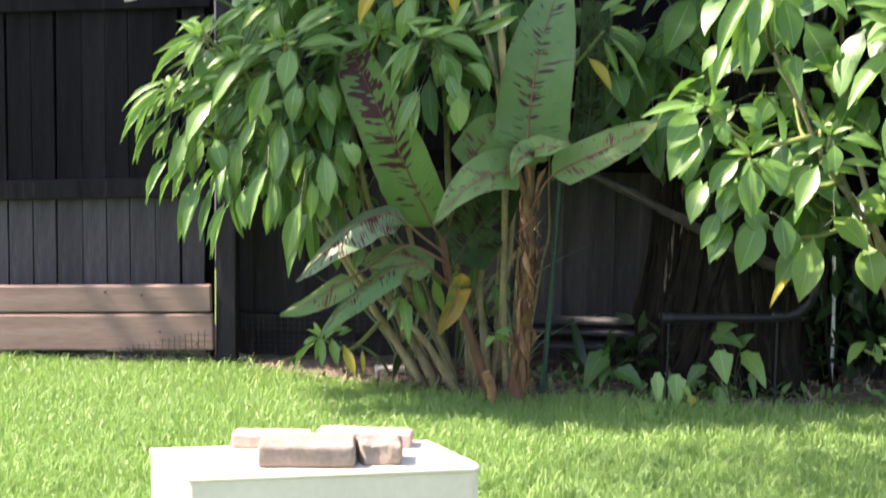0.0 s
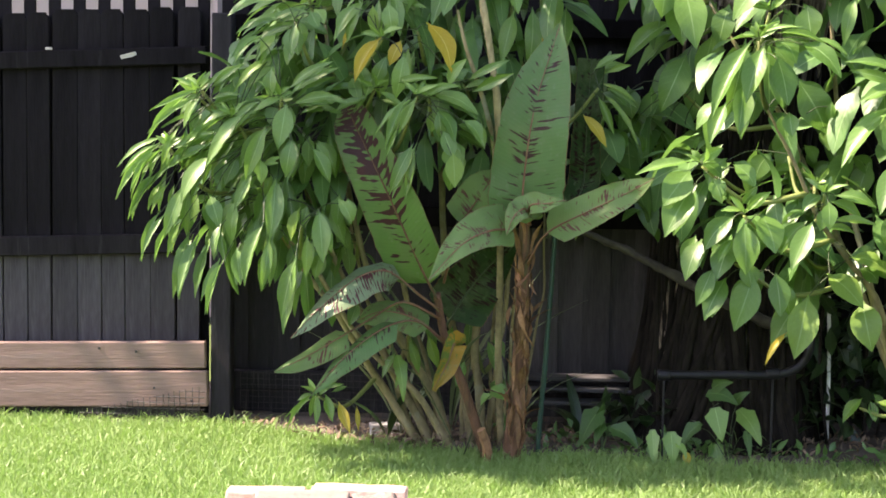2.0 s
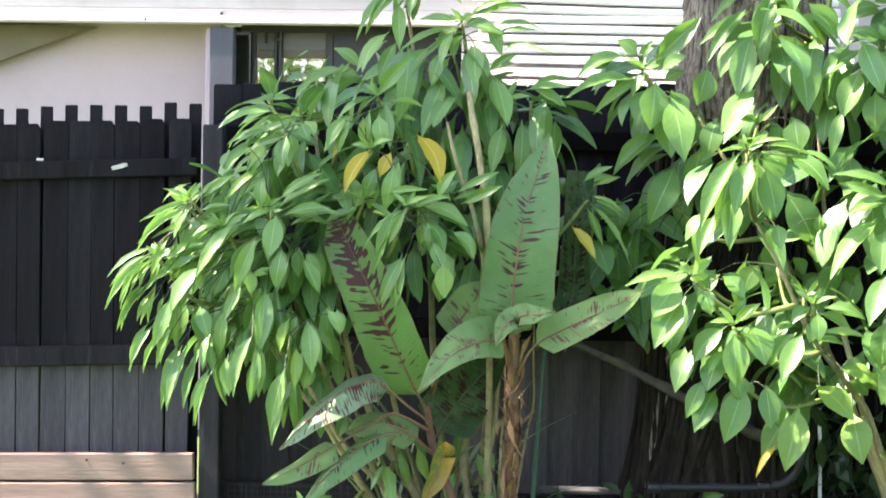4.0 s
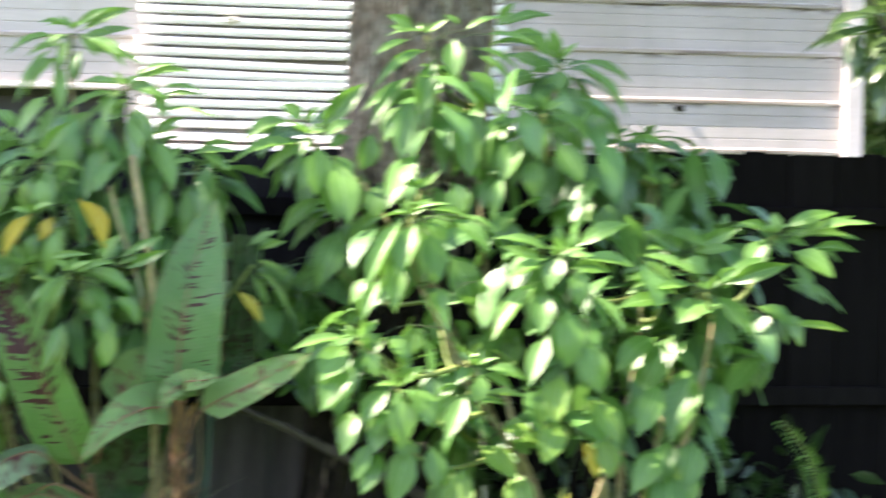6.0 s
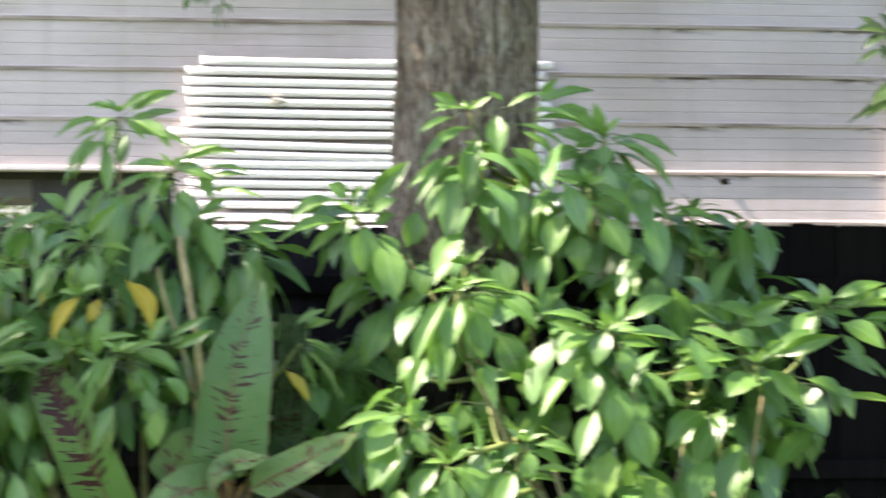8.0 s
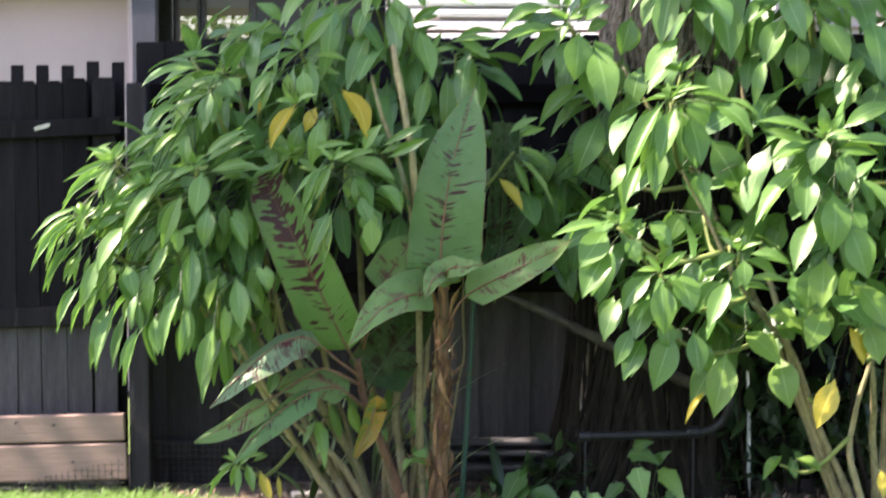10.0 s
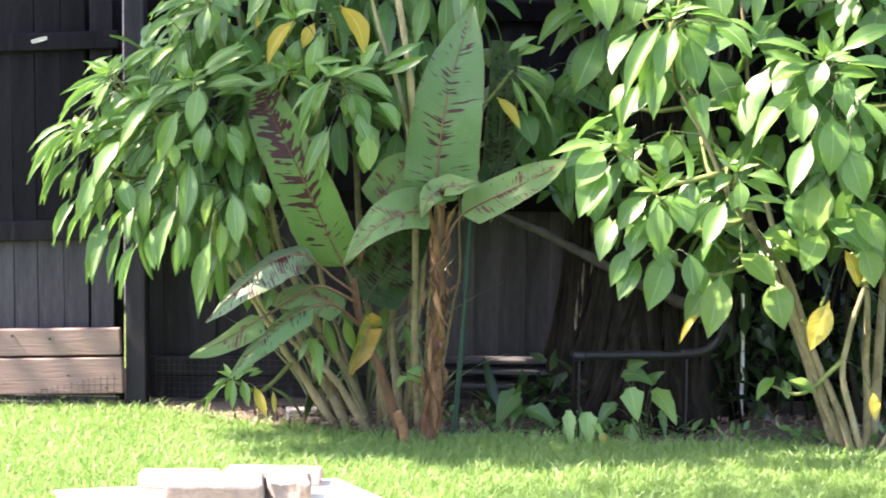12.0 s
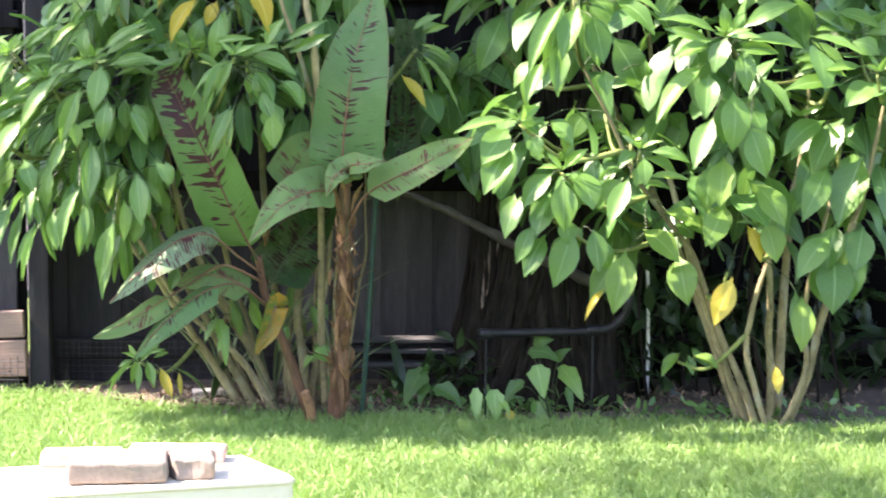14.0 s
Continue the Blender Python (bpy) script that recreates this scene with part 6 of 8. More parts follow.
tuft(left_shrub, (-0.73, 6.95, 1.84), [(-0.07, 0.01, -0.06, -0.11, -0.07, -0.15, 0.059, 'n'), (-0.02, 0.01, 0.00, -0.12, -0.03, -0.09, 0.033, 'n'), (-0.02, -0.02, -0.05, -0.01, -0.02, -0.16, 0.042, 'n'), (0.03, 0.02, -0.02, 0.03, -0.07, -0.17, 0.059, 'n'), (0.05, -0.01, -0.02, 0.13, -0.04, -0.02, 0.039, 'L'), (0.01, -0.01, 0.01, 0.12, -0.02, 0.13, 0.065, 'n'), (-0.12, 0.02, -0.14, -0.04, -0.02, -0.10, 0.026, 'y'), (0.01, 0.01, 0.00, -0.03, -0.00, 0.06, 0.033, 'n')])
tuft(left_shrub, (-0.24, 7.10, 1.84), [(-0.19, 0.00, -0.05, -0.05, -0.02, -0.19, 0.056, 'n'), (-0.01, -0.01, -0.09, -0.04, -0.04, -0.19, 0.073, 'n'), (0.06, 0.02, -0.07, -0.01, -0.03, -0.23, 0.077, 'n'), (0.15, 0.02, 0.00, -0.00, -0.02, -0.16, 0.083, 'n'), (0.19, 0.03, -0.07, 0.00, -0.02, -0.15, 0.083, 'n'), (0.07, -0.02, 0.04, 0.17, -0.02, 0.01, 0.036, 'n'), (0.10, 0.03, -0.12, 0.00, -0.04, -0.12, 0.020, 'y'), (0.03, 0.02, 0.03, -0.11, -0.03, -0.07, 0.067, 'n'), (0.10, -0.02, 0.05, 0.11, -0.02, -0.07, 0.060, 'n')])
tuft(left_shrub, (-0.60, 6.85, 1.67), [(0.03, -0.00, 0.03, 0.10, -0.08, -0.18, 0.099, 'y'), (-0.13, -0.02, -0.03, -0.09, -0.03, -0.16, 0.064, 'y'), (-0.06, 0.02, -0.04, -0.04, -0.01, -0.09, 0.058, 'y'), (-0.04, 0.03, -0.08, -0.02, -0.03, -0.14, 0.061, 'n'), (0.09, 0.00, -0.13, 0.09, -0.03, -0.06, 0.048, 'n')])
tuft(left_shrub, (-1.11, 6.80, 1.39), [(-0.01, 0.02, 0.02, -0.01, 0.00, 0.11, 0.054, 'n'), (0.04, 0.02, 0.03, 0.18, -0.00, 0.10, 0.041, 'n'), (-0.06, 0.01, 0.01, -0.22, -0.01, -0.09, 0.054, 'n'), (-0.06, 0.02, -0.02, -0.29, -0.06, -0.23, 0.048, 'n'), (0.02, -0.02, -0.01, 0.01, -0.02, -0.14, 0.079, 'n'), (-0.03, -0.01, -0.09, -0.10, -0.04, -0.15, 0.057, 'n'), (0.07, 0.03, -0.01, 0.20, -0.05, 0.01, 0.045, 'n'), (-0.06, -0.01, -0.23, -0.09, -0.08, -0.16, 0.057, 'n'), (-0.16, -0.02, -0.11, -0.15, -0.05, -0.25, 0.054, 'n'), (-0.34, 0.03, -0.35, -0.06, -0.07, -0.15, 0.064, 'n'), (0.00, 0.01, -0.28, -0.02, -0.10, -0.23, 0.067, 'n'), (0.06, -0.03, -0.13, -0.01, -0.06, -0.15, 0.070, 'n')])
tuft(left_shrub, (-1.11, 6.80, 1.39), [(-0.20, 0.01, -0.21, -0.01, -0.04, -0.12, 0.073, 'n')])
tuft(left_shrub, (-1.17, 6.85, 1.03), [(-0.20, 0.02, -0.02, 0.01, -0.02, -0.12, 0.071, 'n'), (-0.10, -0.02, -0.04, -0.02, -0.02, -0.13, 0.064, 'n'), (-0.02, -0.00, -0.07, -0.00, -0.04, -0.14, 0.064, 'n'), (0.22, 0.00, -0.04, 0.01, -0.03, -0.15, 0.071, 'n'), (-0.07, 0.15, 0.07, -0.02, -0.02, -0.15, 0.066, 'd'), (0.15, 0.11, 0.21, -0.02, 0.02, -0.17, 0.072, 'd'), (0.23, 0.12, 0.25, 0.02, 0.02, -0.17, 0.065, 'd'), (0.12, 0.15, 0.01, -0.02, 0.01, -0.13, 0.065, 'd')])
tuft(left_shrub, (-1.41, 6.75, 1.42), [(-0.03, 0.01, -0.00, -0.13, -0.09, -0.17, 0.032, 'l'), (0.00, -0.02, 0.01, 0.04, -0.00, 0.07, 0.019, 'l'), (0.01, 0.03, 0.01, 0.08, -0.00, 0.06, 0.022, 'l'), (0.06, -0.03, 0.02, 0.12, -0.00, 0.09, 0.031, 'n'), (-0.00, 0.02, -0.01, -0.13, -0.05, -0.10, 0.022, 'l'), (0.01, 0.03, -0.03, -0.03, -0.03, -0.11, 0.048, 'n'), (0.06, -0.03, -0.02, 0.11, -0.02, 0.02, 0.025, 'n')])
tuft(left_shrub, (-1.51, 6.70, 1.23), [(-0.03, 0.01, -0.00, -0.14, -0.06, -0.19, 0.035, 'n'), (-0.02, -0.02, 0.01, -0.13, -0.04, -0.12, 0.022, 'n'), (-0.03, -0.00, -0.10, -0.10, -0.04, -0.17, 0.034, 'n'), (0.01, -0.00, -0.14, -0.06, -0.02, -0.11, 0.028, 'L'), (0.01, -0.03, -0.24, -0.08, -0.07, -0.17, 0.031, 'n'), (0.05, 0.01, -0.16, -0.02, -0.04, -0.17, 0.060, 'n'), (0.01, -0.02, -0.01, -0.01, -0.01, -0.07, 0.037, 'n'), (0.03, 0.00, -0.01, 0.15, -0.03, 0.06, 0.038, 'n'), (-0.01, -0.00, -0.01, -0.10, -0.08, -0.15, 0.025, 'n'), (0.05, 0.00, -0.31, -0.04, -0.02, -0.10, 0.034, 'L'), (0.12, 0.01, -0.33, -0.06, -0.07, -0.21, 0.056, 'n'), (0.20, 0.01, -0.42, -0.04, -0.07, -0.19, 0.031, 'n')])
tuft(left_shrub, (-1.17, 6.80, 1.04), [(-0.05, -0.03, -0.15, -0.03, -0.04, -0.17, 0.070, 'n'), (0.02, 0.02, -0.21, -0.02, -0.02, -0.14, 0.038, 'n'), (0.14, -0.03, -0.21, -0.04, -0.05, -0.28, 0.073, 'n'), (0.23, -0.01, -0.20, -0.02, -0.03, -0.10, 0.057, 'L'), (0.21, -0.01, -0.04, 0.03, -0.06, -0.19, 0.073, 'n'), (-0.22, -0.02, -0.02, 0.07, -0.03, -0.12, 0.082, 'n'), (-0.11, 0.01, -0.03, -0.00, -0.04, -0.16, 0.057, 'n'), (0.08, 0.03, 0.07, -0.03, -0.09, -0.22, 0.064, 'n'), (0.11, -0.01, 0.23, 0.01, -0.03, -0.15, 0.070, 'n'), (-0.02, 0.00, 0.13, -0.07, -0.05, -0.18, 0.054, 'n'), (0.01, -0.01, -0.10, -0.06, -0.06, -0.13, 0.054, 'n'), (0.06, 0.12, -0.03, 0.06, 0.03, -0.17, 0.065, 'd')])
tuft(left_shrub, (-1.11, 7.00, 1.70), [(-0.05, 0.02, 0.00, -0.14, -0.03, -0.05, 0.039, 'n'), (-0.08, 0.03, -0.03, -0.13, -0.03, -0.11, 0.039, 'n'), (-0.00, 0.01, -0.03, 0.02, -0.03, -0.11, 0.066, 'n'), (-0.04, -0.03, -0.04, -0.06, -0.05, -0.11, 0.049, 'n'), (0.03, 0.02, 0.00, 0.09, -0.01, -0.03, 0.056, 'n'), (-0.04, 0.03, -0.16, -0.16, -0.06, -0.12, 0.026, 'n'), (0.04, 0.15, -0.08, 0.11, 0.01, -0.09, 0.050, 'd'), (-0.02, -0.03, -0.10, -0.01, -0.03, -0.13, 0.055, 'n')])
tuft(left_shrub, (-0.76, 6.85, 1.45), [(-0.04, 0.02, -0.00, -0.16, -0.02, -0.02, 0.048, 'n'), (-0.00, -0.00, 0.01, 0.04, -0.00, 0.10, 0.064, 'n'), (0.10, 0.01, 0.00, 0.03, -0.03, 0.14, 0.064, 'n'), (-0.02, 0.02, -0.02, -0.04, -0.01, -0.06, 0.032, 'n'), (-0.03, -0.00, -0.04, -0.11, -0.01, -0.05, 0.045, 'n'), (0.02, 0.00, -0.01, 0.09, -0.03, -0.06, 0.038, 'n'), (-0.07, 0.02, 0.09, 0.05, -0.01, -0.10, 0.064, 'n')])
tuft(left_shrub, (-0.55, 6.80, 1.42), [(0.14, -0.00, 0.06, 0.16, 0.00, 0.08, 0.035, 'n'), (0.16, -0.00, 0.02, 0.15, -0.04, 0.07, 0.041, 'n'), (0.07, -0.01, 0.04, 0.07, -0.03, 0.10, 0.051, 'n'), (0.03, 0.03, -0.01, 0.15, -0.05, -0.07, 0.080, 'n'), (0.03, -0.02, -0.04, 0.07, -0.05, -0.12, 0.063, 'n'), (0.09, 0.17, -0.10, 0.12, 0.03, -0.07, 0.055, 'd'), (-0.04, -0.03, -0.00, -0.14, -0.04, -0.13, 0.028, 'l'), (-0.03, 0.00, -0.01, -0.08, -0.03, -0.09, 0.035, 'l'), (-0.11, -0.02, -0.11, -0.04, -0.04, -0.11, 0.016, 'l'), (-0.04, 0.01, -0.17, -0.08, -0.06, -0.19, 0.041, 'n'), (0.07, 0.00, -0.18, 0.04, -0.03, -0.08, 0.083, 'n'), (0.10, 0.01, -0.22, -0.01, -0.01, -0.10, 0.070, 'L')])
tuft(left_shrub, (-1.27, 6.78, 1.33), [(-0.13, -0.00, 0.17, -0.10, -0.01, -0.07, 0.019, 'l'), (0.03, -0.02, 0.20, -0.12, -0.06, -0.10, 0.032, 'n'), (0.14, -0.01, 0.23, -0.13, -0.04, -0.13, 0.038, 'L'), (0.17, -0.01, 0.37, -0.13, -0.03, -0.06, 0.038, 'n'), (0.23, -0.02, 0.35, -0.01, -0.03, -0.11, 0.079, 'n'), (0.13, -0.03, 0.31, -0.11, -0.06, -0.10, 0.028, 'n'), (-0.01, -0.02, 0.02, -0.18, -0.09, -0.18, 0.038, 'n'), (-0.06, 0.00, -0.03, -0.19, -0.06, -0.17, 0.035, 'n'), (0.06, -0.01, 0.03, -0.17, -0.05, -0.15, 0.041, 'n'), (-0.07, 0.02, -0.07, -0.11, -0.08, -0.25, 0.038, 'n'), (-0.14, 0.00, -0.06, -0.12, -0.02, -0.07, 0.025, 'n'), (-0.13, 0.01, -0.09, -0.18, -0.04, -0.17, 0.029, 'n')])
tuft(left_shrub, (-1.27, 6.78, 1.33), [(0.13, -0.00, -0.04, -0.08, -0.05, -0.13, 0.054, 'n'), (0.25, 0.00, -0.08, -0.04, -0.04, -0.13, 0.063, 'n'), (0.01, 0.00, -0.14, -0.04, -0.02, -0.10, 0.070, 'n'), (0.05, 0.03, -0.27, -0.05, -0.03, -0.07, 0.064, 'n'), (0.36, 0.01, 0.20, -0.14, -0.06, -0.11, 0.038, 'n'), (0.37, -0.00, 0.06, -0.12, -0.02, -0.01, 0.035, 'n'), (0.29, 0.13, -0.08, 0.06, 0.01, -0.11, 0.065, 'd'), (0.38, 0.13, -0.28, -0.01, 0.00, -0.12, 0.065, 'd'), (0.14, -0.01, -0.21, -0.02, -0.02, -0.07, 0.038, 'L'), (-0.16, 0.01, -0.37, -0.07, -0.03, -0.13, 0.032, 'L'), (-0.06, 0.02, -0.40, -0.01, -0.05, -0.12, 0.054, 'n'), (0.09, -0.01, -0.36, -0.03, -0.06, -0.15, 0.054, 'n')])
tuft(left_shrub, (-1.27, 6.78, 1.33), [(0.16, 0.12, -0.36, -0.04, -0.03, -0.13, 0.058, 'd'), (0.24, 0.11, -0.46, -0.05, -0.02, -0.11, 0.048, 'd')])
tuft(left_shrub, (-0.60, 7.05, 2.27), [(-0.04, -0.03, 0.05, -0.08, -0.02, -0.06, 0.036, 'n'), (0.01, 0.00, 0.06, 0.07, -0.02, -0.09, 0.046, 'n'), (0.02, -0.02, -0.01, -0.03, -0.05, -0.11, 0.049, 'n'), (-0.09, -0.01, -0.03, -0.06, -0.02, -0.11, 0.046, 'n')])
tuft(left_shrub, (-0.45, 7.02, 2.04), [(0.03, -0.00, 0.07, -0.08, -0.04, -0.08, 0.059, 'n'), (0.14, -0.01, 0.07, 0.05, -0.01, -0.10, 0.059, 'n'), (0.10, 0.02, -0.06, -0.06, -0.02, -0.13, 0.066, 'n'), (-0.03, -0.03, -0.02, -0.04, -0.02, -0.13, 0.065, 'n'), (-0.21, 0.03, 0.02, -0.06, -0.04, -0.16, 0.066, 'n'), (-0.15, 0.01, -0.15, -0.05, -0.04, -0.15, 0.066, 'n'), (-0.04, 0.17, -0.14, 0.09, 0.01, -0.11, 0.067, 'd'), (0.14, 0.15, -0.19, -0.04, 0.01, -0.15, 0.067, 'd')])
tuft(right_shrub, (0.71, 6.95, 1.76), [(-0.18, 0.16, 0.22, -0.04, 0.00, -0.15, 0.079, 'd'), (-0.14, 0.17, 0.03, -0.04, -0.02, -0.17, 0.087, 'd'), (0.08, 0.13, 0.01, 0.05, 0.01, -0.20, 0.098, 'd'), (0.13, -0.02, 0.02, 0.02, -0.02, -0.13, 0.096, 'n'), (0.35, 0.13, -0.10, 0.03, 0.00, -0.18, 0.086, 'd'), (0.77, 0.15, -0.03, -0.05, -0.02, -0.16, 0.090, 'd'), (0.68, 0.13, -0.01, -0.05, -0.02, -0.13, 0.090, 'd'), (0.61, 0.13, -0.06, -0.06, 0.02, -0.09, 0.078, 'd')])
tuft(right_shrub, (1.53, 6.90, 1.22), [(-0.05, 0.17, 0.06, -0.10, -0.03, -0.15, 0.098, 'd'), (0.04, 0.16, -0.03, -0.07, 0.00, -0.15, 0.109, 'd'), (0.11, 0.01, -0.04, -0.06, -0.07, -0.19, 0.115, 'n'), (0.26, 0.14, -0.01, -0.03, -0.03, -0.20, 0.117, 'd'), (0.37, 0.13, -0.05, -0.01, 0.04, -0.20, 0.109, 'd'), (0.52, 0.16, -0.05, 0.02, -0.01, -0.18, 0.098, 'd'), (-0.02, 0.12, -0.09, 0.07, 0.00, -0.18, 0.109, 'd'), (0.13, 0.16, -0.27, 0.02, 0.01, -0.18, 0.110, 'd'), (0.26, 0.14, -0.27, -0.04, 0.03, -0.18, 0.109, 'd'), (0.06, 0.16, 0.26, -0.05, -0.01, -0.09, 0.078, 'd')])
tuft(right_shrub, (0.79, 6.90, 1.23), [(0.32, 0.16, -0.03, -0.05, -0.02, -0.15, 0.098, 'd'), (0.04, 0.13, 0.04, -0.06, 0.01, -0.13, 0.090, 'd'), (-0.05, 0.13, -0.00, -0.06, -0.00, -0.11, 0.078, 'd'), (-0.23, 0.01, -0.02, -0.07, -0.05, -0.10, 0.084, 'n'), (0.24, 0.16, 0.08, -0.05, -0.02, -0.11, 0.086, 'd')])
tuft(right_shrub, (0.40, 7.25, 1.47), [(0.12, 0.17, 0.37, -0.04, 0.01, -0.18, 0.103, 'd'), (0.19, 0.14, 0.09, -0.05, -0.02, -0.18, 0.094, 'd'), (-0.17, 0.16, -0.09, 0.05, -0.01, -0.14, 0.103, 'd'), (-0.06, 0.13, -0.18, 0.07, 0.02, -0.14, 0.082, 'd'), (-0.22, 0.15, -0.21, 0.07, 0.02, -0.07, 0.090, 'd'), (-0.01, 0.17, -0.11, -0.11, 0.01, -0.02, 0.090, 'd'), (0.01, 0.11, -0.20, 0.09, -0.01, -0.02, 0.090, 'd'), (-0.20, 0.12, -0.00, 0.02, -0.02, -0.13, 0.082, 'd')])
tuft(left_shrub, (0.08, 7.12, 1.47), [(0.01, 0.00, 0.01, 0.13, -0.02, -0.07, 0.030, 'L'), (0.01, -0.03, -0.02, 0.14, -0.03, -0.20, 0.033, 'L'), (-0.06, -0.00, -0.11, 0.09, -0.05, -0.12, 0.057, 'y'), (0.03, 0.01, 0.05, 0.09, -0.00, 0.03, 0.027, 'L'), (0.00, 0.02, -0.04, 0.06, -0.02, -0.14, 0.037, 'n'), (-0.02, 0.01, 0.06, 0.11, -0.00, 0.06, 0.037, 'n')])
tuft(left_shrub, (-0.99, 7.08, 0.24), [(-0.01, -0.03, 0.02, -0.10, -0.03, -0.14, 0.023, 'n'), (-0.02, 0.02, 0.01, -0.06, -0.02, -0.08, 0.027, 'n'), (0.00, -0.03, 0.01, 0.00, -0.03, -0.11, 0.033, 'n'), (0.03, -0.01, 0.01, 0.03, -0.03, -0.10, 0.040, 'n'), (0.08, 0.00, -0.02, 0.05, -0.04, -0.11, 0.046, 'y'), (0.15, 0.02, -0.04, 0.01, -0.02, -0.09, 0.023, 'y'), (-0.03, 0.01, 0.01, -0.05, -0.01, -0.03, 0.023, 'n'), (0.02, -0.01, 0.03, 0.08, 0.00, 0.02, 0.023, 'n'), (-0.00, 0.02, 0.01, 0.04, -0.00, 0.05, 0.020, 'n')])
tuft(left_shrub, (-1.39, 6.72, 1.44), [(0.01, -0.02, -0.00, -0.17, -0.06, -0.08, 0.029, 'n'), (-0.00, -0.03, -0.03, -0.17, -0.04, -0.13, 0.029, 'n'), (0.01, -0.03, -0.03, -0.06, -0.00, -0.11, 0.050, 'n'), (0.02, 0.06, 0.00, 0.13, -0.00, 0.09, 0.029, 'n'), (-0.13, 0.02, -0.18, -0.17, -0.02, -0.11, 0.032, 'n'), (-0.14, 0.01, -0.20, -0.16, -0.03, -0.20, 0.037, 'n'), (-0.17, -0.02, -0.24, -0.07, -0.04, -0.12, 0.031, 'n'), (-0.17, -0.03, -0.31, -0.07, -0.01, -0.17, 0.037, 'n'), (-0.07, -0.04, -0.14, -0.06, -0.01, -0.15, 0.034, 'L'), (0.07, 0.00, -0.17, -0.15, -0.05, -0.05, 0.042, 'n')])
tuft(left_shrub, (-1.26, 6.68, 1.34), [(-0.08, -0.00, -0.10, -0.18, 0.00, -0.11, 0.047, 'n'), (-0.07, -0.01, -0.14, -0.10, -0.06, -0.17, 0.070, 'n'), (0.05, -0.03, 0.02, -0.13, -0.04, -0.20, 0.055, 'n'), (0.00, -0.00, 0.01, -0.10, -0.02, -0.04, 0.034, 'n'), (-0.18, -0.01, -0.26, -0.06, -0.04, -0.18, 0.060, 'n'), (-0.27, 0.01, -0.35, -0.06, -0.03, -0.18, 0.031, 'n'), (-0.28, 0.05, -0.25, -0.04, -0.02, -0.10, 0.026, 'L'), (-0.18, -0.03, -0.38, -0.05, 0.00, -0.13, 0.029, 'L'), (-0.17, 0.05, -0.43, -0.03, -0.03, -0.24, 0.066, 'n'), (-0.08, -0.02, -0.29, 0.04, -0.03, -0.11, 0.068, 'n')])
tuft(left_shrub, (-1.15, 6.66, 1.16), [(-0.15, 0.02, -0.21, -0.02, -0.03, -0.13, 0.042, 'n'), (-0.10, 0.05, -0.12, -0.01, -0.01, -0.17, 0.060, 'n'), (-0.09, -0.00, -0.30, 0.02, -0.03, -0.13, 0.063, 'n'), (-0.13, -0.03, -0.34, -0.05, -0.04, -0.19, 0.034, 'n'), (0.02, -0.03, -0.20, -0.06, -0.05, -0.22, 0.065, 'n'), (0.05, 0.03, -0.04, -0.01, -0.06, -0.22, 0.079, 'n'), (-0.04, 0.04, -0.03, -0.06, -0.02, -0.13, 0.047, 'n'), (0.02, -0.02, 0.15, -0.07, -0.00, -0.19, 0.068, 'n'), (0.03, 0.01, -0.26, -0.02, -0.03, -0.19, 0.047, 'n'), (-0.00, -0.03, 0.03, 0.01, -0.02, -0.09, 0.052, 'L')])
tuft(left_shrub, (-1.08, 6.66, 1.42), [(0.02, 0.01, -0.03, -0.02, -0.03, -0.15, 0.086, 'n'), (-0.03, -0.02, 0.10, 0.00, -0.00, -0.10, 0.060, 'n'), (0.05, -0.04, -0.16, -0.02, -0.01, -0.13, 0.067, 'n'), (0.03, -0.01, 0.02, 0.16, -0.02, 0.10, 0.039, 'n'), (0.01, -0.00, -0.01, -0.10, -0.03, -0.05, 0.039, 'n'), (0.21, 0.05, -0.00, -0.16, -0.00, -0.03, 0.047, 'n'), (0.12, -0.00, -0.19, 0.06, -0.00, -0.12, 0.065, 'n'), (-0.02, 0.03, 0.22, -0.05, -0.03, -0.07, 0.047, 'L'), (-0.06, -0.02, 0.22, -0.10, -0.03, -0.09, 0.029, 'n'), (-0.07, -0.01, -0.02, -0.10, 0.01, -0.12, 0.044, 'n')])
tuft(left_shrub, (-1.05, 6.78, 1.70), [(0.01, 0.04, 0.01, -0.20, -0.01, -0.05, 0.051, 'n'), (0.00, -0.02, -0.02, 0.02, -0.01, -0.11, 0.061, 'n'), (-0.04, -0.02, 0.07, -0.18, -0.02, -0.05, 0.037, 'n'), (0.06, 0.00, 0.03, 0.03, -0.01, -0.06, 0.058, 'n'), (0.03, 0.02, 0.04, -0.12, -0.01, -0.06, 0.040, 'n')])
tuft(left_shrub, (-1.01, 6.70, 0.95), [(-0.01, -0.03, -0.12, -0.05, 0.00, -0.22, 0.078, 'n'), (0.03, -0.03, -0.04, 0.00, -0.02, -0.15, 0.047, 'L'), (0.07, -0.00, 0.05, 0.02, -0.04, -0.18, 0.079, 'n'), (-0.00, 0.01, 0.06, -0.03, -0.02, -0.12, 0.053, 'L'), (0.13, 0.06, 0.09, 0.05, 0.00, -0.09, 0.053, 'n')])
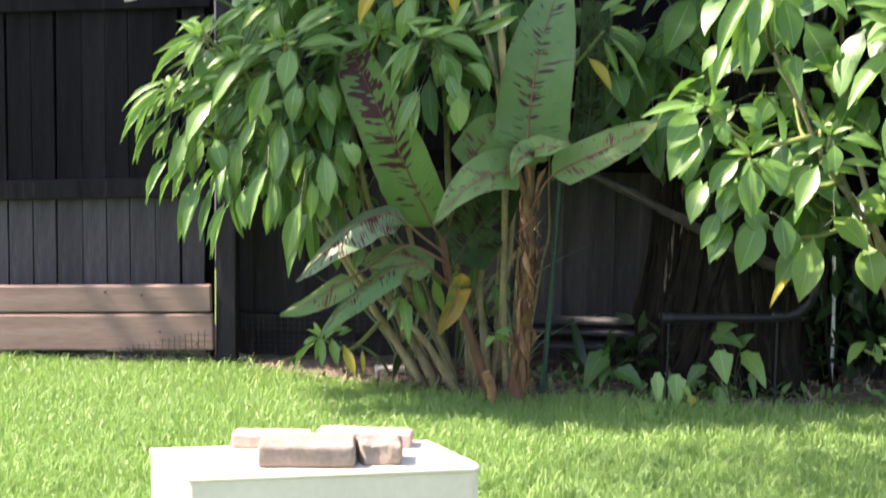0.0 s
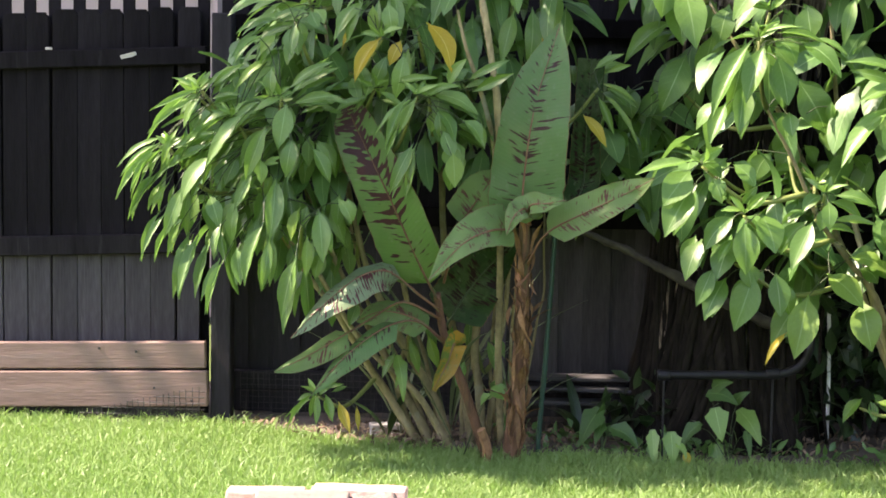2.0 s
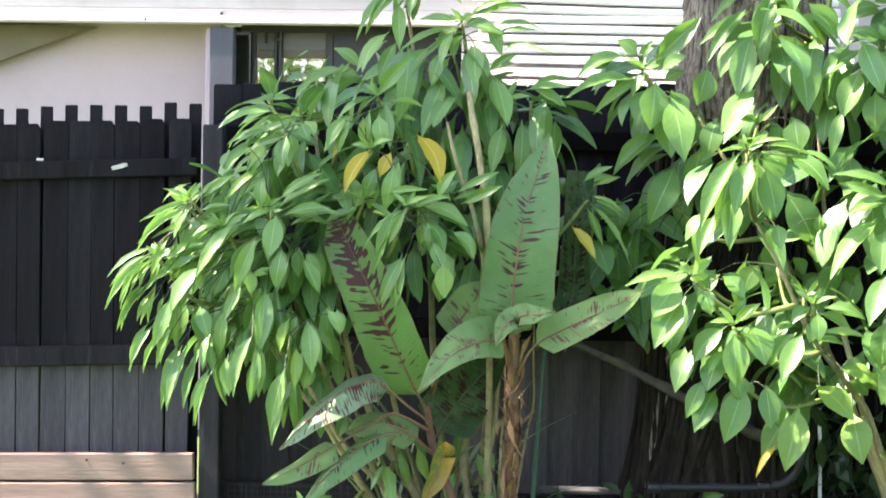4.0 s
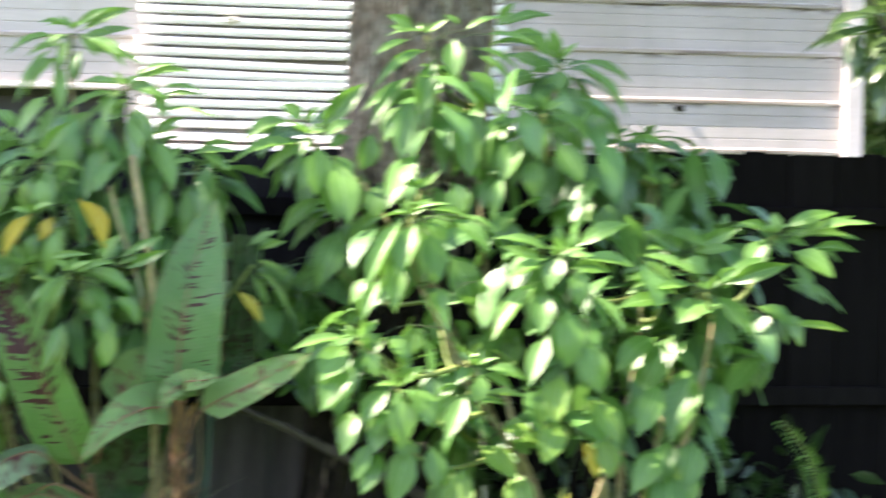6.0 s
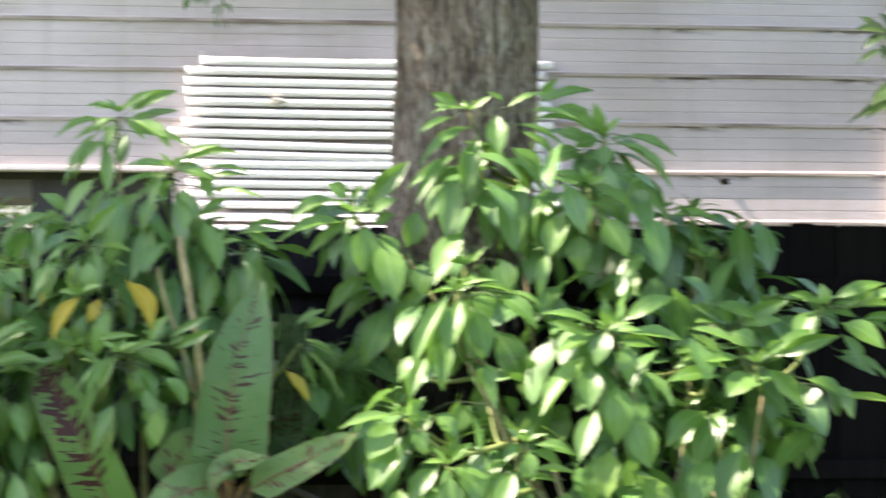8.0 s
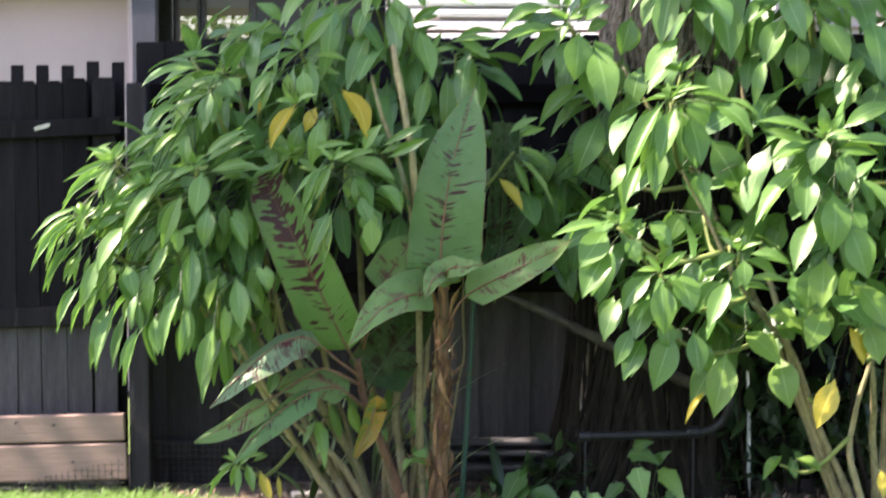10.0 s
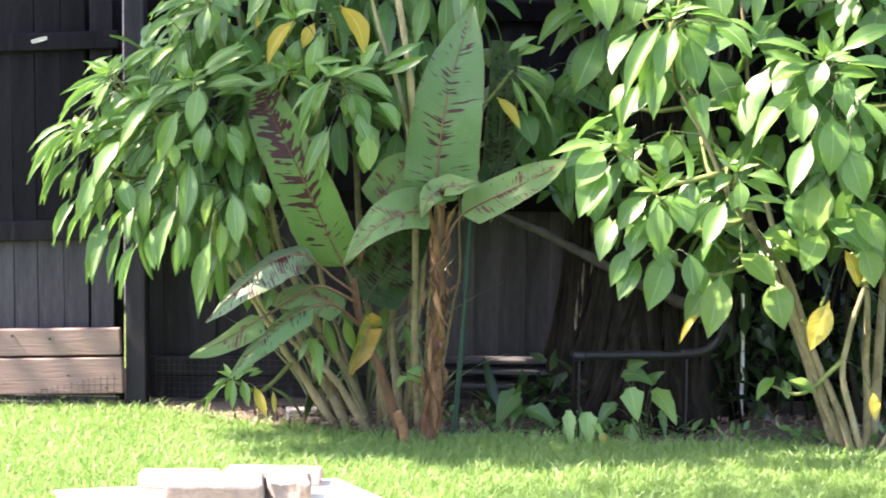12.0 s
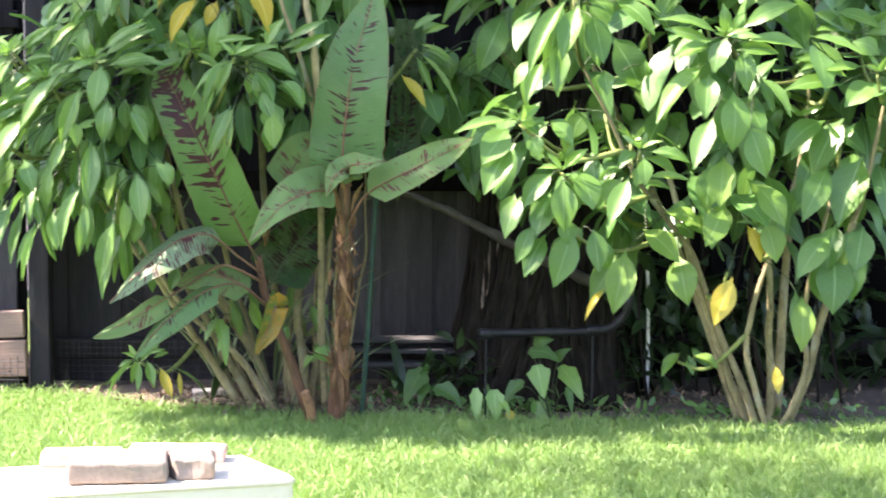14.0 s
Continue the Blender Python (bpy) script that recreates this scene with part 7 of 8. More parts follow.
tuft(left_shrub, (-0.73, 6.82, 1.64), [(0.09, -0.04, -0.06, -0.03, 0.00, -0.16, 0.072, 'n'), (-0.09, -0.00, 0.12, -0.07, -0.02, -0.12, 0.056, 'n'), (0.02, 0.03, 0.13, 0.02, -0.01, -0.12, 0.070, 'n'), (-0.04, 0.06, 0.12, 0.01, 0.01, -0.11, 0.051, 'L'), (-0.02, 0.04, -0.12, -0.04, -0.00, -0.10, 0.059, 'n'), (-0.00, 0.05, -0.09, -0.01, 0.00, -0.13, 0.067, 'L'), (-0.12, 0.06, -0.15, 0.03, -0.02, -0.09, 0.062, 'n')])
tuft(left_shrub, (-0.59, 6.74, 1.43), [(0.05, 0.06, 0.00, 0.17, -0.03, -0.07, 0.077, 'n'), (-0.03, -0.02, -0.01, -0.07, -0.06, -0.18, 0.039, 'n'), (-0.00, 0.00, -0.01, -0.06, 0.00, -0.13, 0.037, 'n'), (-0.01, 0.02, -0.18, -0.08, -0.02, -0.18, 0.056, 'n'), (0.08, 0.01, -0.06, 0.01, -0.00, -0.10, 0.055, 'n'), (0.14, -0.03, -0.21, 0.01, -0.02, -0.12, 0.081, 'L'), (0.17, 0.01, -0.09, 0.07, 0.00, -0.08, 0.066, 'n'), (0.10, 0.00, -0.13, 0.04, -0.02, -0.10, 0.066, 'n'), (-0.09, 0.03, 0.04, 0.16, -0.02, 0.02, 0.034, 'n'), (0.03, -0.00, -0.01, 0.13, -0.01, 0.04, 0.040, 'n')])
tuft(left_shrub, (-1.10, 7.16, 0.90), [(-0.05, -0.03, 0.10, -0.05, -0.02, -0.15, 0.060, 'L'), (0.05, -0.01, 0.05, 0.04, -0.02, -0.15, 0.075, 'n'), (0.11, 0.01, 0.00, -0.01, 0.02, -0.15, 0.085, 'n'), (0.03, -0.05, -0.02, -0.02, -0.04, -0.15, 0.064, 'n'), (0.17, -0.02, 0.03, 0.05, 0.00, -0.12, 0.055, 'L'), (-0.03, 0.05, -0.05, 0.07, -0.01, -0.15, 0.050, 'L'), (0.18, 0.03, -0.07, -0.02, -0.01, -0.13, 0.065, 'n'), (0.09, 0.01, 0.08, 0.09, 0.01, -0.10, 0.055, 'n')])
tuft(left_shrub, (-0.65, 7.20, 0.48), [(-0.08, 0.01, 0.07, -0.02, -0.04, -0.12, 0.050, 'n'), (-0.20, 0.00, 0.12, -0.03, -0.03, -0.09, 0.055, 'n'), (-0.00, 0.02, -0.03, 0.04, 0.02, -0.13, 0.045, 'n'), (-0.05, 0.03, -0.08, -0.05, -0.02, -0.10, 0.045, 'n'), (0.08, -0.02, 0.00, 0.04, 0.02, -0.13, 0.050, 'L')])
tuft(left_shrub, (-0.38, 7.30, 0.42), [(-0.03, 0.04, 0.12, -0.01, -0.01, -0.13, 0.056, 'n'), (0.04, 0.02, 0.02, 0.04, -0.04, -0.12, 0.056, 'n'), (-0.05, 0.02, -0.06, -0.03, -0.04, -0.10, 0.051, 'n'), (0.05, -0.01, -0.15, 0.07, -0.04, -0.02, 0.066, 'n'), (-0.10, -0.01, 0.08, -0.02, -0.05, -0.10, 0.046, 'n')])
# tufts end


# ---- banana plants ----
def banana_leaf(parent, points, width, face, material, fold=0.25, cut=1.0, wave=0.05, seed=0.0, stalk=0.12, tipw=0.04, label="", skew=0.0, taper=4.5, rib=None):
    """A broad leaf along a line: petiole, midrib and two half blades that undulate."""
    n, m = 30, 4
    line = spline(points, n)
    bm = bmesh.new()
    uvl = bm.loops.layers.uv.new("UVMap")
    face = Vector(face).normalized()
    rows, info = [], {}
    for i, c in enumerate(line):
        s = i / n
        d = (line[min(i + 1, n)] - line[max(i - 1, 0)]).normalized()
        side = d.cross(face).normalized()
        up = side.cross(d)
        b = max(0.0, (s - stalk) / (1 - stalk))
        w = width * 0.5 * min(1.0, (b * 12.0) ** 0.5) * max(tipw, 1 - b ** taper * cut) if b > 0 else 0.004
        row = []
        for k in range(-m, m + 1):
            u = k / m
            lift = fold * w * abs(u) ** 1.4 + wave * width * abs(u) * math.sin(s * 17 + 3 * seed + (1.3 if u > 0 else 0)) * 0.5 + 0.01 * noise.noise(Vector((s * 8, u * 2, seed)))
            rag = 1 + 0.05 * noise.noise(Vector((s * 26, 4 * (u > 0), seed)))
            v = bm.verts.new(c + side * (u * w * rag * (1 + skew * (1 if u > 0 else -1))) + up * lift)
            info[v] = ((u + 1) / 2, s)
            row.append(v)
        rows.append(row)
    for a, b in zip(rows, rows[1:]):
        for k in range(2 * m):
            f = bm.faces.new((a[k], a[k + 1], b[k + 1], b[k]))
            for lp in f.loops:
                lp[uvl].uv = info[lp.vert]
    leaf = part("leaf", bm, material, parent, label, smooth=True)
    part("midrib", tube_bm([q + face * 0.002 for q in line[::3]], 0.0055, 0.0010, 20, 6), rib or M_RIB, leaf, smooth=True)
    return leaf


def banana_stem(parent, pts, r0, r1, seed):
    part("stem", tube_bm(pts, r0, r1, 22, 12, 0.18, seed), M_BSTEM, parent, "brown fibrous stem wrapped in old leaf bases", smooth=True)


tall = tagged(new("banana_plant"), "banana plant with a tall upright maroon-barred leaf", "banana plant", "banana plants")
banana_stem(tall, [(-0.229, 7.10, -0.02), (-0.203, 7.06, 0.33), (-0.191, 7.0, 0.67), (-0.189, 6.96, 0.97)], 0.037, 0.019, 1)
banana_leaf(tall, [(-0.186, 6.97, 0.93), (-0.198, 6.92, 1.06), (-0.160, 6.90, 1.38), (-0.070, 6.96, 1.70)], 0.285, (-0.1, -1, 0.1), M_BAN_D, 0.08, stalk=0.16, tipw=0.06, seed=1, skew=0.10, taper=4.2)
banana_leaf(tall, [(-0.231, 6.90, 0.926), (-0.312, 6.82, 0.927), (-0.412, 6.75, 0.880), (-0.531, 6.68, 0.750)], 0.175, (-0.12, -0.95, 0.32), M_BAN_P, 0.12, stalk=0.02, seed=2, skew=0.15, taper=2.6)
banana_leaf(tall, [(-0.175, 6.95, 0.790), (-0.108, 6.90, 0.912), (0.045, 6.85, 1.002), (0.191, 6.80, 1.079), (0.289, 6.75, 1.139)], 0.14, (0.3, -0.85, 0.4), M_BAN_P, 0.12, stalk=0.28, seed=3, taper=3.0)
banana_leaf(tall, [(-0.174, 6.9, 0.95), (-0.167, 6.82, 1.022), (-0.10, 6.78, 1.035), (-0.033, 6.77, 1.05)], 0.11, (0.1, -0.9, 0.5), M_BAN_P, 0.2, stalk=0.1, seed=4, taper=2.0)
banana_leaf(tall, [(-0.167, 6.9, 0.945), (-0.184, 6.83, 1.01), (-0.224, 6.78, 0.985), (-0.251, 6.77, 0.915)], 0.12, (-0.2, -0.95, 0.3), M_BAN_P, 0.15, stalk=0.1, seed=5, taper=2.0)
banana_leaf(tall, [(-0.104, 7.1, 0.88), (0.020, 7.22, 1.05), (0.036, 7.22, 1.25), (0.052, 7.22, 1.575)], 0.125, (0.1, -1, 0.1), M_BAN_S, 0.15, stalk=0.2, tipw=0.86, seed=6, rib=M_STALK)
SHEATH = [leaf_mesh("dry_sheath", 0.20, 0.026, d, 0.6, M_DRY, 6, 0.25, d * 5) for d in (0.3, 0.9, 1.3)]
for k in range(64):
    z = 0.12 + 0.75 * (k / 63) + rng.uniform(-0.03, 0.03)
    a = rng.uniform(-3.3, 0.3)
    out = Vector((math.cos(a), math.sin(a), 0))
    at = Vector((-0.215 + 0.03 * z, 7.085 - 0.125 * z, z)) + out * 0.028
    d = out * rng.choice((0.04, 0.08, 0.12, 0.18, 0.5)) + Vector((rng.uniform(-0.06, 0.06), 0, rng.choice((-1, -1, -1, 0.8))))
    ob = shared("dry_sheath", rng.choice(SHEATH), tall, leaf_pose(at, d, rng.uniform(-0.8, 0.8), rng.uniform(0.45, 0.9)))

low = tagged(new("banana_plant"), "lower banana plant with maroon-striped spreading leaves", "banana plant", "banana plants")
banana_stem(low, [(-0.319, 7.12, -0.02), (-0.414, 7.06, 0.285), (-0.490, 7.02, 0.489), (-0.521, 6.98, 0.669)], 0.021, 0.014, 2)
banana_leaf(low, [(-0.515, 6.98, 0.64), (-0.584, 6.92, 0.783), (-0.695, 6.86, 1.04), (-0.837, 6.92, 1.312), (-0.89, 6.97, 1.41)], 0.235, (-0.3, -1, 0.1), M_BAN, 0.10, stalk=0.15, seed=7, skew=-0.08, taper=3.4, rib=M_BSTEM)
banana_leaf(low, [(-0.506, 6.95, 0.606), (-0.589, 6.90, 0.675), (-0.690, 6.85, 0.760), (-0.790, 6.79, 0.750), (-0.900, 6.72, 0.665), (-1.036, 6.66, 0.528)], 0.20, (-0.35, -0.6, 0.75), M_BAN_L, -0.35, stalk=0.34, seed=8, taper=3.4)
banana_leaf(low, [(-0.510, 6.98, 0.570), (-0.640, 6.92, 0.640), (-0.740, 6.90, 0.590), (-0.848, 6.84, 0.525), (-0.981, 6.80, 0.446), (-1.112, 6.76, 0.381)], 0.115, (-0.3, -0.75, 0.6), M_BAN_P, -0.4, stalk=0.60, seed=9, taper=3.0)
banana_leaf(low, [(-0.497, 6.98, 0.482), (-0.588, 6.90, 0.568), (-0.710, 6.84, 0.547), (-0.851, 6.78, 0.440), (-0.968, 6.74, 0.302)], 0.125, (-0.35, -0.7, 0.65), M_BAN_D, -0.5, stalk=0.42, seed=10, taper=3.0)
banana_leaf(low, [(-0.498, 7.0, 0.483), (-0.594, 6.97, 0.565), (-0.719, 6.93, 0.60), (-0.826, 6.92, 0.56)], 0.13, (0.1, -0.8, 0.6), M_BAN_P, -0.3, stalk=0.2, seed=14)
banana_leaf(low, [(-0.500, 7.05, 0.700), (-0.452, 7.02, 0.901), (-0.407, 7.00, 0.978), (-0.342, 6.98, 1.076), (-0.299, 6.97, 1.148)], 0.17, (-0.2, -1, 0.2), M_BAN_P, 0.2, stalk=0.35, seed=11)
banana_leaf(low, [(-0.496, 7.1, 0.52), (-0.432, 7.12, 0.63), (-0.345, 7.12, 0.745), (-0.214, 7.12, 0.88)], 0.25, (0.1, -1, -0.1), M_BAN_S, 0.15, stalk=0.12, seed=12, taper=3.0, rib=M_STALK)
banana_leaf(low, [(-0.455, 6.98, 0.43), (-0.446, 6.87, 0.492), (-0.470, 6.85, 0.415), (-0.520, 6.84, 0.315)], 0.082, (0.35, -1, 0.15), M_BAN_Y, 0.75, stalk=0.22, wave=0.16, tipw=0.3, seed=13, label="withered yellow leaf")
part("cut_stalk", tube_bm([(-0.31, 7.05, -0.01), (-0.325, 7.02, 0.08), (-0.345, 7.0, 0.14)], 0.022, 0.018, 6, 7, 0.3), M_DRY, low, "cut reddish stalk stump")


# ---- things in the bed ----
bm = tube_bm([(-0.13, 7.20, -0.03), (-0.10, 7.2, 0.45), (-0.075, 7.2, 0.93)], 0.010, 0.010, 40, 8)
for v in bm.verts:
    if int(v.co.z * 60) % 3 == 0:
        v.co.x += 0.002 * (1 if v.co.x > -0.1 else -1)
tagged(link_mesh("garden_stake", bm, M_STAKE, smooth=True), "dark green coated metal garden stake beside the banana", "stake")

pipe = tagged(new("irrigation_pipe"), "black plastic pipe with an elbow before the tree", "pipe")
part("run", tube_bm([(0.339, 7.10, 0.356), (0.587, 7.10, 0.363), (0.807, 7.10, 0.373), (0.894, 7.10, 0.424), (0.918, 7.10, 0.513), (0.935, 7.30, 0.610)], 0.0165, 0.0165, 34, 10), M_PIPE, pipe, smooth=True)
for x, z in ((0.359, 0.356), (0.777, 0.373)):
    part("coupling", tube_bm([(x - 0.025, 7.1, z), (x, 7.1, z), (x + 0.025, 7.1, z)], 0.021, 0.021, 4, 12), M_PIPE, pipe, smooth=True)
    part("leg", tube_bm([(x, 7.1, z), (x, 7.1, 0.15), (x, 7.1, -0.02)], 0.004, 0.004, 4, 8), M_PIPE, pipe)
tagged(link_mesh("riser_pipe", tube_bm([(1.06, 7.6, -0.02), (1.06, 7.6, 0.3), (1.05, 7.6, 0.62)], 0.008, 0.008, 6, 8), M_PVC), "thin white riser pipe behind the shrub", "pipe")

for sx, x, y, z, t in ((0.86, -0.05, 7.74, 0.232, 2), (0.62, 0.02, 7.72, 0.190, -3), (0.5, 0.05, 7.70, 0.135, 3)):
    bm = box_bm(sx, 0.11, 0.016, bevel=0.003)
    ob = link_mesh("board", bm, M_GREYWOOD)
    ob.matrix_basis = pose(x, y, z, 0, 0, t)
    tagged(ob, "silvered old board stacked low behind the stems", "board", "stacked boards")
for x in (-0.3, 0.2):
    ob = tagged(link_mesh("block", box_bm(0.10, 0.1, 0.25, (x, 7.79, 0.10), 0.01), M_BLACK), "dark block that carries the stacked boards", "block", "blocks under the boards")

bm = box_bm(0.17, 0.06, 0.05, bevel=0.008, seg=2)
bmesh.ops.subdivide_edges(bm, edges=[e for e in bm.edges if e.calc_length() > 0.03], cuts=3, use_grid_fill=True)
rumple(bm, 0.006, 20, 4)
ob = link_mesh("edging_stone", bm, M_CHIP)
ob.matrix_basis = pose(-0.75, 7.53, 0.03, 0, 0, 12)
tagged(ob, "broken pale grey edging stone on the soil of the bed", "stone")

STRAPS = [leaf_mesh("leaf", 0.26, 0.007, d, 0.3, M_STRAP, 7, 0.02, d) for d in (0.25, 0.6, 0.9)]
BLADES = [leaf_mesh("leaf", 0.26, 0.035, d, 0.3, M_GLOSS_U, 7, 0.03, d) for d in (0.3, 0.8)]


def ground_plant(x, y, n, hgt, meshes, label, seed):
    r = random.Random(seed)
    p = tagged(new("ground_plant"), label, "plant", "young plants in the bed")
    for k in range(n):
        a = r.uniform(0, 6.28)
        d = Vector((math.cos(a) * 0.5, math.sin(a) * 0.5, 1.0))
        shared("leaf", r.choice(meshes), p, leaf_pose(Vector((x, y, 0)), d, r.uniform(-0.4, 0.4), hgt / 0.26 * r.uniform(0.7, 1.1)))
    return p


def young_plant(label):
    return tagged(new("ground_plant"), label, "plant", "young plants in the bed"), None, random.Random(len(label)), "h"


plant = young_plant("young plant with bright green arrow-shaped leaves")
tuft(plant, (0.62, 7.16, 0.00), [(-0.09, -0.01, 0.28, 0.12, -0.03, -0.04, 0.075, 'e'), (-0.07, -0.01, 0.30, 0.08, -0.02, 0.03, 0.057, 'e'), (-0.06, -0.04, 0.23, 0.03, -0.03, -0.13, 0.092, 'h'), (0.04, 0.05, 0.21, 0.09, -0.04, -0.14, 0.093, 'h'), (-0.05, 0.03, 0.07, 0.02, -0.02, -0.09, 0.062, 'h'), (-0.11, 0.00, 0.16, -0.07, -0.03, -0.10, 0.062, 'e'), (0.02, 0.02, 0.24, 0.06, -0.02, 0.05, 0.044, 'e'), (0.06, -0.03, 0.14, 0.02, -0.03, -0.11, 0.035, 'e')])
plant = young_plant("small light green plant at the lawn's edge, one leaf withered")
tuft(plant, (0.37, 7.10, 0.00), [(0.02, -0.03, 0.14, 0.01, -0.03, -0.13, 0.074, 'h'), (-0.05, 0.00, 0.14, 0.01, -0.04, -0.14, 0.052, 'h'), (0.01, 0.02, 0.09, -0.02, -0.02, -0.09, 0.044, 'h'), (0.08, 0.01, 0.06, 0.01, -0.02, -0.06, 0.033, 'y'), (0.04, -0.05, 0.10, 0.04, -0.02, -0.06, 0.035, 'h')])
plant = young_plant("young plant with dark green arrow-shaped leaves")
tuft(plant, (0.13, 7.22, 0.00), [(0.03, 0.01, 0.12, 0.11, -0.04, -0.08, 0.080, 'e'), (-0.01, 0.04, 0.19, -0.08, -0.04, -0.15, 0.103, 'e'), (-0.00, 0.02, 0.14, -0.03, -0.03, -0.09, 0.058, 'e'), (-0.02, 0.04, 0.16, 0.02, -0.02, 0.06, 0.036, 'e'), (0.01, 0.05, 0.10, 0.05, -0.01, -0.01, 0.045, 'e')])
plant = young_plant("light green shoots between the stems")
tuft(plant, (-0.42, 7.10, 0.00), [(0.11, -0.03, 0.29, 0.08, -0.02, -0.05, 0.078, 'h'), (-0.26, -0.02, 0.41, 0.03, -0.05, -0.18, 0.057, 'h'), (0.11, 0.00, 0.26, -0.04, -0.02, -0.04, 0.044, 'h'), (-0.23, 0.05, 0.33, -0.04, -0.02, -0.06, 0.040, 'h')])
for i, (x, y, n, hgt) in enumerate(((0.05, 7.45, 5, 0.34), (0.42, 7.5, 6, 0.26), (0.9, 7.5, 6, 0.22), (0.62, 7.55, 6, 0.24), (-0.75, 7.42, 3, 0.3))):
    ground_plant(x, y, n, hgt, BLADES, "strap-leaved dark plant in the shaded bed", 70 + i)

for i, (x, y, n, hgt) in enumerate(((-0.70, 7.5, 16, 0.62), (-0.50, 7.55, 14, 0.85), (-0.25, 7.5, 12, 0.45))):
    ground_plant(x, y, n, hgt, STRAPS, "thin grassy plant with narrow arching blades", 90 + i)

vine = tagged(new("climbing_plant"), "small-leaved climber round the foot of the big tree", "climber")
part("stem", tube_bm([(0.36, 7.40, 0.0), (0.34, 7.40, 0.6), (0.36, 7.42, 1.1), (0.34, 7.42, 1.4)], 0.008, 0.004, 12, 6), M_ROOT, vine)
vr = random.Random(9)
VINE = [leaf_mesh("leaf", 0.12, 0.06, d, 0.2, M_LEAF, 6, 0.04, d) for d in (0.3, 0.8)]
for k in range(46):
    c = Vector((0.20 + vr.gauss(0, 0.13), 7.42 + vr.gauss(0, 0.05), 1.22 + vr.gauss(0, 0.14)))
    shared("leaf", vr.choice(VINE), vine, leaf_pose(c, (vr.gauss(0, 1), vr.gauss(-0.5, 0.6), vr.gauss(-0.3, 0.4)), vr.uniform(-0.5, 0.5), vr.uniform(0.7, 1.2)))


# Dark filler leaves and creepers added where the bed lies in deep shade.
under = tagged(new("undergrowth"), "tangle of creepers and leaves, coloured near-black for the shade at the tree's foot", "undergrowth", kind="stuff")
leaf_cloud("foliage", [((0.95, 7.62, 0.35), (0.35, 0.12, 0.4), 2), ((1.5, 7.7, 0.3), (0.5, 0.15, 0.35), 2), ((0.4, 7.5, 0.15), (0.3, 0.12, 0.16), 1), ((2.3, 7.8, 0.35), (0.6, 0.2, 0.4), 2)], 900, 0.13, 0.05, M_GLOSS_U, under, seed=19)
leaf_cloud("weeds", [((0.5, 7.28, 0.03), (0.5, 0.12, 0.05), 2), ((1.5, 7.2, 0.03), (0.7, 0.14, 0.05), 2), ((-0.1, 7.4, 0.04), (0.3, 0.1, 0.06), 1)], 420, 0.055, 0.024, M_LEAF_IN, under, seed=23, droop=-0.4)
for k in range(14):
    x = rng.uniform(0.75, 1.9)
    y = rng.uniform(7.45, 7.75)
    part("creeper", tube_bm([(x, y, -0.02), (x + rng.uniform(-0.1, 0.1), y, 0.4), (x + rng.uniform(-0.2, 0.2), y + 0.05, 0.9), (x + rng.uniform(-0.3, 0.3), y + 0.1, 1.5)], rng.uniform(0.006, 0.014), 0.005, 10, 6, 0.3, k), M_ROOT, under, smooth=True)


sapling = tagged(new("sapling"), "slender feathery light green sapling beside the tall shrub", "sapling")
part("stem", tube_bm([(2.36, 7.05, -0.02), (2.34, 7.03, 0.35), (2.27, 7.0, 0.7), (2.14, 6.98, 0.88)], 0.006, 0.003, 14, 6), M_TWIG_G, sapling)
FEATHER = leaf_mesh("leaflet", 0.07, 0.016, 0.3, 0.2, M_LEAF_L, 5)
for k, c in enumerate(spline([(2.31, 7.01, 0.55), (2.27, 7.0, 0.7), (2.14, 6.98, 0.88)], 24)):
    for side in (-1, 1):
        shared("leaflet", FEATHER, sapling, leaf_pose(c, (0.5 * side - 0.3, -0.3, 0.35 * side + 0.1), rng.uniform(-0.4, 0.4), 1.1 - 0.02 * k))


# ---- glossy tree by the fence and the far trees ----
glossy = tagged(new("loquat_tree"), "dark glossy-leaved tree reaching over the fence", "tree")
part("trunk", tube_bm([(4.6, 7.3, -0.05), (4.55, 7.3, 1.2), (4.45, 7.3, 2.2), (4.3, 7.3, 3.2)], 0.11, 0.05, 18, 12, 0.2), M_DARKWOOD, glossy, smooth=True)
hub = [Vector((4.3, 7.3, 2.9)), Vector((3.9, 7.3, 2.5)), Vector((3.5, 7.32, 2.2)), Vector((3.1, 7.3, 2.2)), Vector((2.72, 7.25, 2.36)), Vector((2.5, 7.22, 2.68))]
part("limb", tube_bm(hub, 0.028, 0.009, 16, 8, 0.2), M_DARKWOOD, glossy, smooth=True)
# Unseen limb and leaf clumps, added to keep sky light off the fence.
part("limb", tube_bm([(4.32, 7.3, 3.1), (4.2, 6.8, 3.6), (3.7, 5.9, 3.9)], 0.045, 0.012, 10, 8, 0.2), M_DARKWOOD, glossy, smooth=True)
leaf_cloud("crown", [((3.6, 5.8, 3.9), (1.9, 1.9, 0.8), 1), ((4.4, 7.6, 3.8), (1.4, 0.9, 0.7), 0.5)], 5200, 0.2, 0.065, M_CROWN, glossy, seed=15)
loquat = glossy, spline(hub, 24), random.Random(14), "g"
